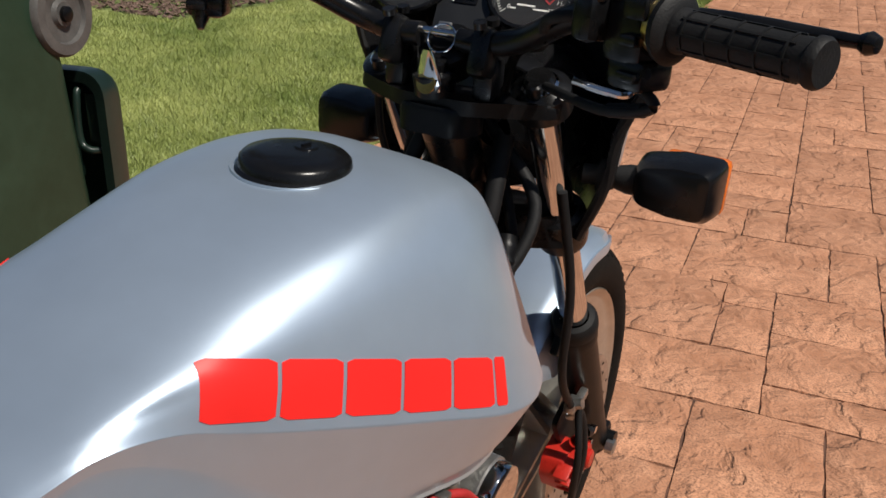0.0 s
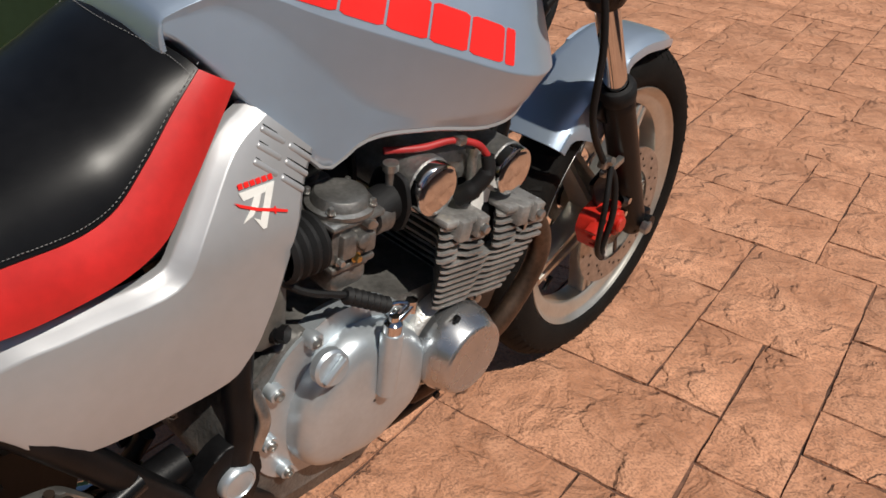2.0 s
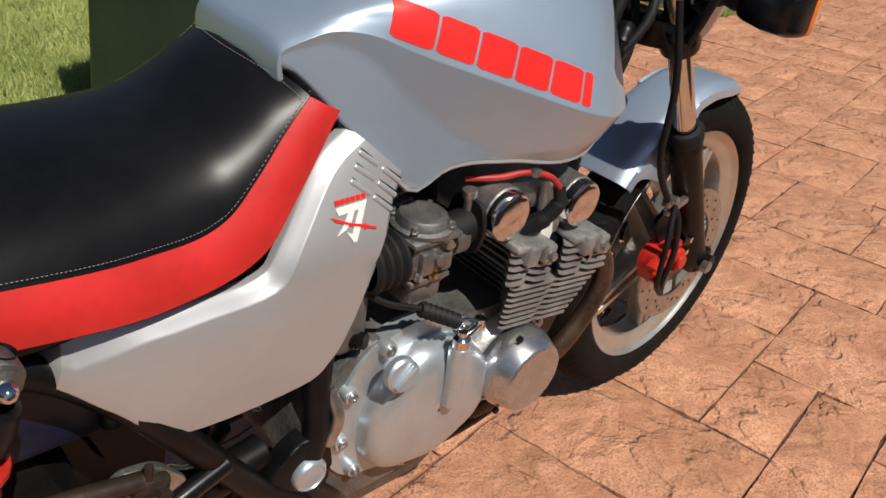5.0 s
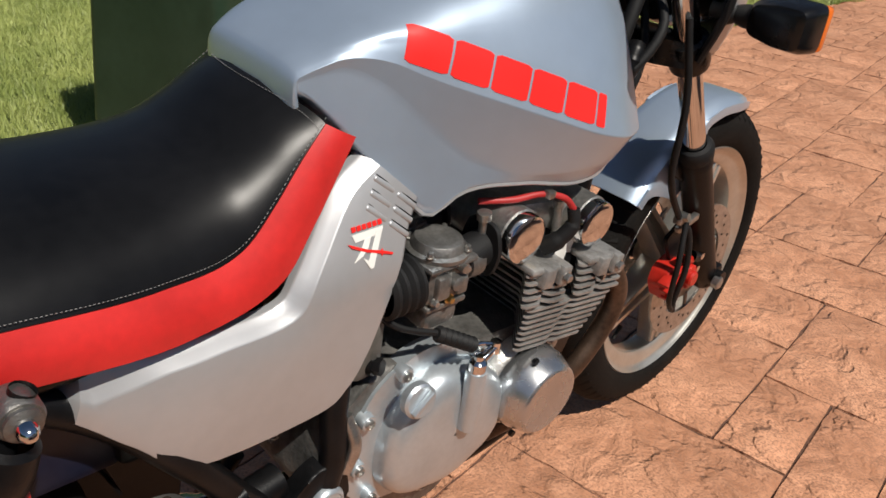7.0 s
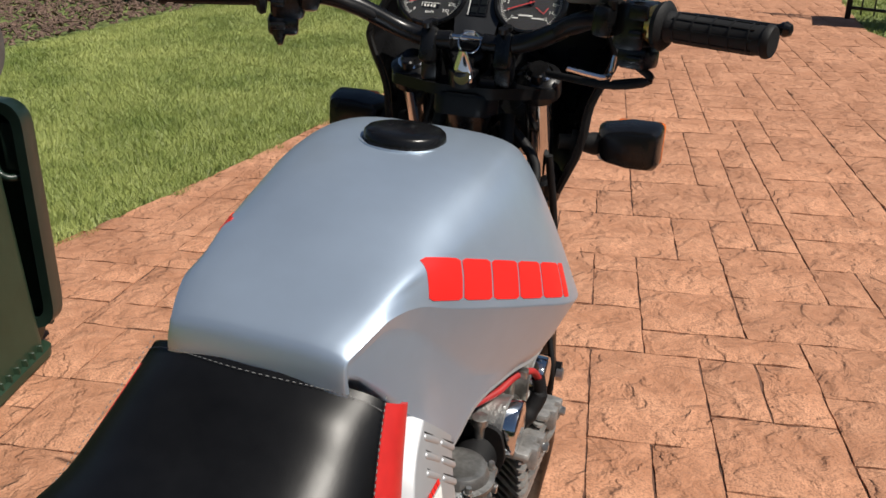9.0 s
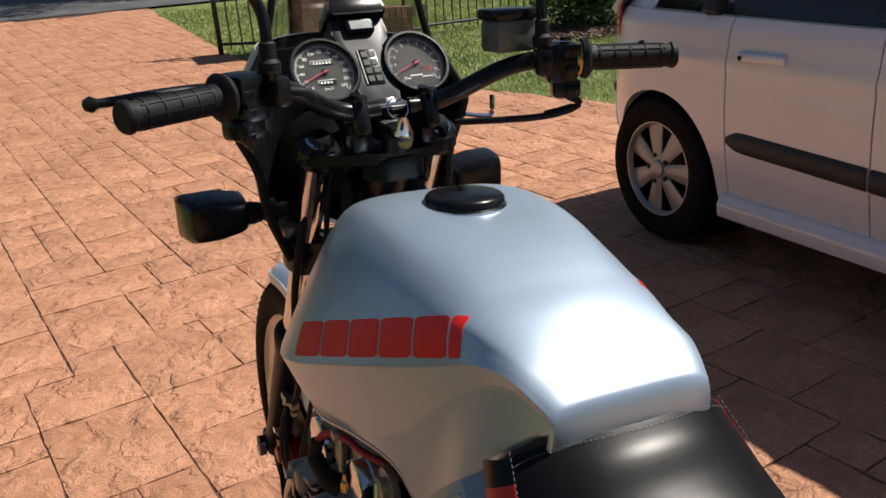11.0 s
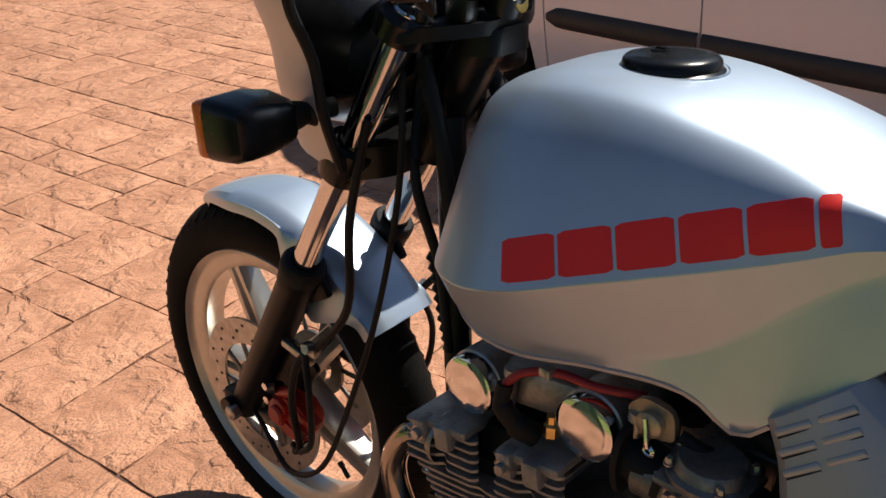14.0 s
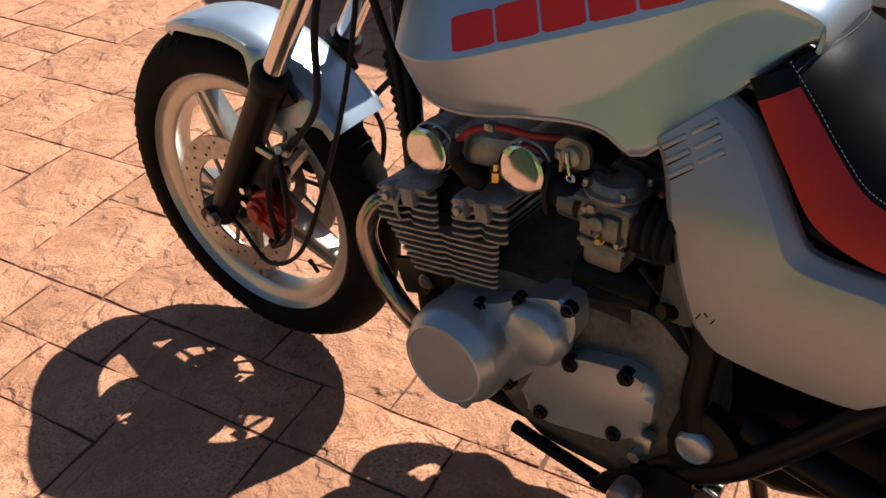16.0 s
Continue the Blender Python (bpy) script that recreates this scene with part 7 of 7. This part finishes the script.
def foliage(name, label, o, r, n, seed, trunk=None, size=0.05):
    """A bush or tree crown: many small leaves in uneven clumps, on a tapered trunk with limbs where one shows."""
    rng = np.random.default_rng(seed)
    t = thing(name, label, "tree" if trunk else "bush", Matrix.Translation((o[0], o[1], rise(o[1]))))
    h = trunk or 0.0
    clumps = [(rng.normal(0, 0.42, 3) * np.array(r) + (0, 0, h + r[2] * (0.9 if not trunk else 0.6)), rng.uniform(0.25, 0.5)) for _ in range(26)]
    V, F = [], []
    for i in range(n):
        c, s = clumps[rng.integers(len(clumps))]
        p = c + rng.normal(0, 0.42, 3) * s * np.array(r)
        if p[2] < 0.02:
            p[2] = abs(p[2]) + 0.02
        m = np.array(Euler(rng.uniform(0, 6.28, 3)).to_matrix())
        l, w = size * rng.uniform(0.7, 1.3), size * 0.42
        q = np.array([(0, 0, 0), (w, l * 0.5, 0.1 * l), (0, l, 0), (-w, l * 0.5, 0.1 * l)]) @ m.T + p
        k = len(V)
        V += q.tolist()
        F.append((k, k + 1, k + 2, k + 3))
    me = bpy.data.meshes.new("crown")
    me.from_pydata(V, [], F)
    me.materials.append(LEAF)
    ob = new("crown", me)
    ob.parent = t
    if trunk:
        part("trunk", tube([(0, 0, -0.05), (0.04, 0.02, h * 0.4), (-0.03, 0.05, h * 0.8), (0.05, 0.05, h + r[2] * 0.5)], [0.16 - 0.004 * i for i in range(19)], 14), BARK, t)
        for i in range(5):
            a = i * 1.3
            part("limb", tube([(0, 0.03, h * (0.55 + 0.08 * i)), (r[0] * 0.3 * math.cos(a), r[1] * 0.3 * math.sin(a), h * 0.95), (r[0] * 0.6 * math.cos(a), r[1] * 0.6 * math.sin(a), h + r[2] * 0.5)], [0.07 - 0.004 * k for k in range(13)], 10), BARK, t)
    return t


foliage("bush", "low dark green bush on the far lawn", (5.2, 7.3), (0.75, 0.5, 0.40), 5000, 21)
foliage("bush", "dark green shrub beside the fence", (-4.0, 9.7), (0.3, 0.3, 0.35), 1500, 22)
foliage("tree", "leafy garden tree shading the mulched bed", (-4.9, 9.4), (3.7, 1.9, 0.9), 38000, 23, 2.1, 0.12)
foliage("bush", "large dark green shrub in the shade of the garden tree", (-5.6, 9.3), (1.35, 0.6, 0.85), 12000, 25, None, 0.07)
foliage("street_tree", "leafy tree shading the far street", (4.0, 19.0), (3.6, 2.8, 1.4), 14000, 24, 2.6, 0.16)


# ---- unseen hedges added to close the garden and darken reflections: beyond the lawn, behind the bike ----
def hedge(name, label, a, b, h, depth, seed):
    """A clipped hedge as a thick leafy bank with an uneven face and crest."""
    a, b = Vector(a), Vector(b)
    d = b - a
    n = Vector((-d.y, d.x, 0)).normalized()
    nx = int(d.length / 0.35)
    rows = []
    for i in range(nx + 1):
        c = a + d * (i / nx)
        row = []
        for off, z in ((-0.5, -0.05), (-0.5, h * 0.2), (-0.5, h * 0.4), (-0.5, h * 0.6), (-0.48, h * 0.8), (-0.35, h * 0.95), (0.0, h), (0.35, h * 0.95), (0.5, h * 0.6), (0.5, -0.05)):
            w = noise.noise(Vector((c.x * 0.9 + seed, c.y * 0.9 + off, z * 1.1))) * 0.5 + noise.noise(Vector((c.x * 2.7, c.y * 2.7 + seed, z * 3.1))) * 0.2
            row.append(c + n * (off * depth + w * 0.6) + Vector((0, 0, z * (1 + 0.12 * w))))
        rows.append(row)
    return tagged(part(name, grid(rows), HEDGE, smooth=False), label, "hedge", "", "structure")


hedge("hedge", "tall green hedge, out of view, along the far side of the lawn", (-9.5, -12.0, 0), (-9.5, 4.0, 0), 2.6, 1.2, 1.0)
hedge("hedge", "unseen green hedge added behind the bike to darken reflections", (-9.0, -12.5, 0), (9.0, -12.5, 0), 4.2, 1.2, 2.0)


# ---- stamped paving: stones of an ashlar pattern, turned a little against the bike ----
def paving():
    rng = random.Random(12)
    U = 0.152
    turn = radians(8.5)
    ca, sa = math.cos(turn), math.sin(turn)
    n0, n1 = -50, 110
    used = set()
    kinds = [(2, 2), (3, 2), (2, 3), (2, 1), (1, 2), (3, 3), (1, 1), (3, 1)]
    weights = [5, 5, 4, 3, 3, 1.2, 1, 1.2]
    stones = []
    for j in range(n0, n1):
        for i in range(-45, 60):
            if (i, j) in used:
                continue
            w, h = rng.choices(kinds, weights)[0]
            while any((i + a, j + b) in used for a in range(w) for b in range(h)):
                if w > 1 and any((i + a, j) in used for a in range(w)):
                    w -= 1
                elif h > 1:
                    h -= 1
                else:
                    w = max(1, w - 1)
            for a in range(w):
                for b in range(h):
                    used.add((i + a, j + b))
            cx, cy = (i + w / 2) * U, (j + h / 2) * U
            x, y = ca * cx - sa * cy, sa * cx + ca * cy
            if not -6.9 < y < 14.8 or not lawn_left(y) - 0.17 < x < lawn_right(y) + 0.17:
                continue
            stones.append((x, y, w * U, h * U))
    return stones, turn


def stone_verts(w, h, rng):
    """One stone with a wavering outline, rounded arrises and an uneven top."""
    j = 0.0028
    nx, ny = max(4, int(w / 0.034)), max(4, int(h / 0.034))
    V, F = [], []
    for b in range(ny + 1):
        for a in range(nx + 1):
            x, y = (a / nx - 0.5) * (w - 2 * j), (b / ny - 0.5) * (h - 2 * j)
            edge = a in (0, nx) or b in (0, ny)
            z = 0.0035 * noise.noise(Vector((x * 13 + rng, y * 13, rng))) + 0.002 * noise.noise(Vector((x * 40, y * 40 + rng, 0)))
            if edge:
                x += 0.0052 * noise.noise(Vector((y * 17, rng, x))) + 0.002 * noise.noise(Vector((y * 60, rng, x)))
                y += 0.0052 * noise.noise(Vector((x * 17, rng + 5, y))) + 0.002 * noise.noise(Vector((x * 60, rng + 5, y)))
                z -= 0.0055 + 0.003 * noise.noise(Vector((x * 9 + rng, y * 9, 3.1)))
            V.append((x, y, z))
    for b in range(ny):
        for a in range(nx):
            k = b * (nx + 1) + a
            F.append((k, k + 1, k + nx + 2, k + nx + 1))
    loop = [a for a in range(nx + 1)] + [b * (nx + 1) + nx for b in range(1, ny + 1)] + [ny * (nx + 1) + a for a in range(nx - 1, -1, -1)] + [b * (nx + 1) for b in range(ny - 1, 0, -1)]
    base = len(V)
    for k in loop:
        V.append((V[k][0], V[k][1], -0.016))
    for q in range(len(loop)):
        r = (q + 1) % len(loop)
        F.append((loop[q], base + q, base + r, loop[r]))
    return V, F


stones, turn = paving()
near = sorted((s for s in stones if lawn_left(s[1]) + 0.36 < s[0] < lawn_right(s[1]) - 0.36), key=lambda s: (s[0] - 0.2) ** 2 + (s[1] - 1.6) ** 2)[:300]
picked = set(near)
shapes = {}
for i, (x, y, w, h) in enumerate(near):
    key = (round(w, 3), round(h, 3), i % 6)
    if key not in shapes:
        V, F = stone_verts(w, h, hash((round(w * 1000), round(h * 1000), i % 6)) % 97 * 1.7)
        me = bpy.data.meshes.new("paving_stone")
        me.from_pydata(V, [], F)
        me.materials.append(STONE)
        me.shade_smooth()
        me.set_sharp_from_angle(angle=radians(50))
        shapes[key] = me
    ob = new("paving_stone", shapes[key])
    ob.parent = drive
    tilt = math.atan((rise(y + 0.05) - rise(y - 0.05)) / 0.1)
    ob.matrix_basis = pose(x, y, rise(y) - 0.001, math.degrees(tilt), 0, math.degrees(turn))
V, F = [], []
ct, st = math.cos(turn), math.sin(turn)
for i, (x, y, w, h) in enumerate([s for s in stones if s not in picked]):
    v, f = stone_verts(w, h, i * 0.37)
    k = len(V)
    for a, b, c in v:
        q = y + st * a + ct * b
        V.append((min(max(x + ct * a - st * b, lawn_left(q) - 0.01), lawn_right(q) + 0.01), q, rise(q) + c - 0.001))
    F += [tuple(k + q for q in g) for g in f]
me = bpy.data.meshes.new("paving_rest")
me.from_pydata(V, [], F)
me.materials.append(STONE)
me.shade_smooth()
me.set_sharp_from_angle(angle=radians(50))
rest = tagged(new("paving_rest", me), "terracotta stamped concrete paving of the drive", "paving", "", "stuff")
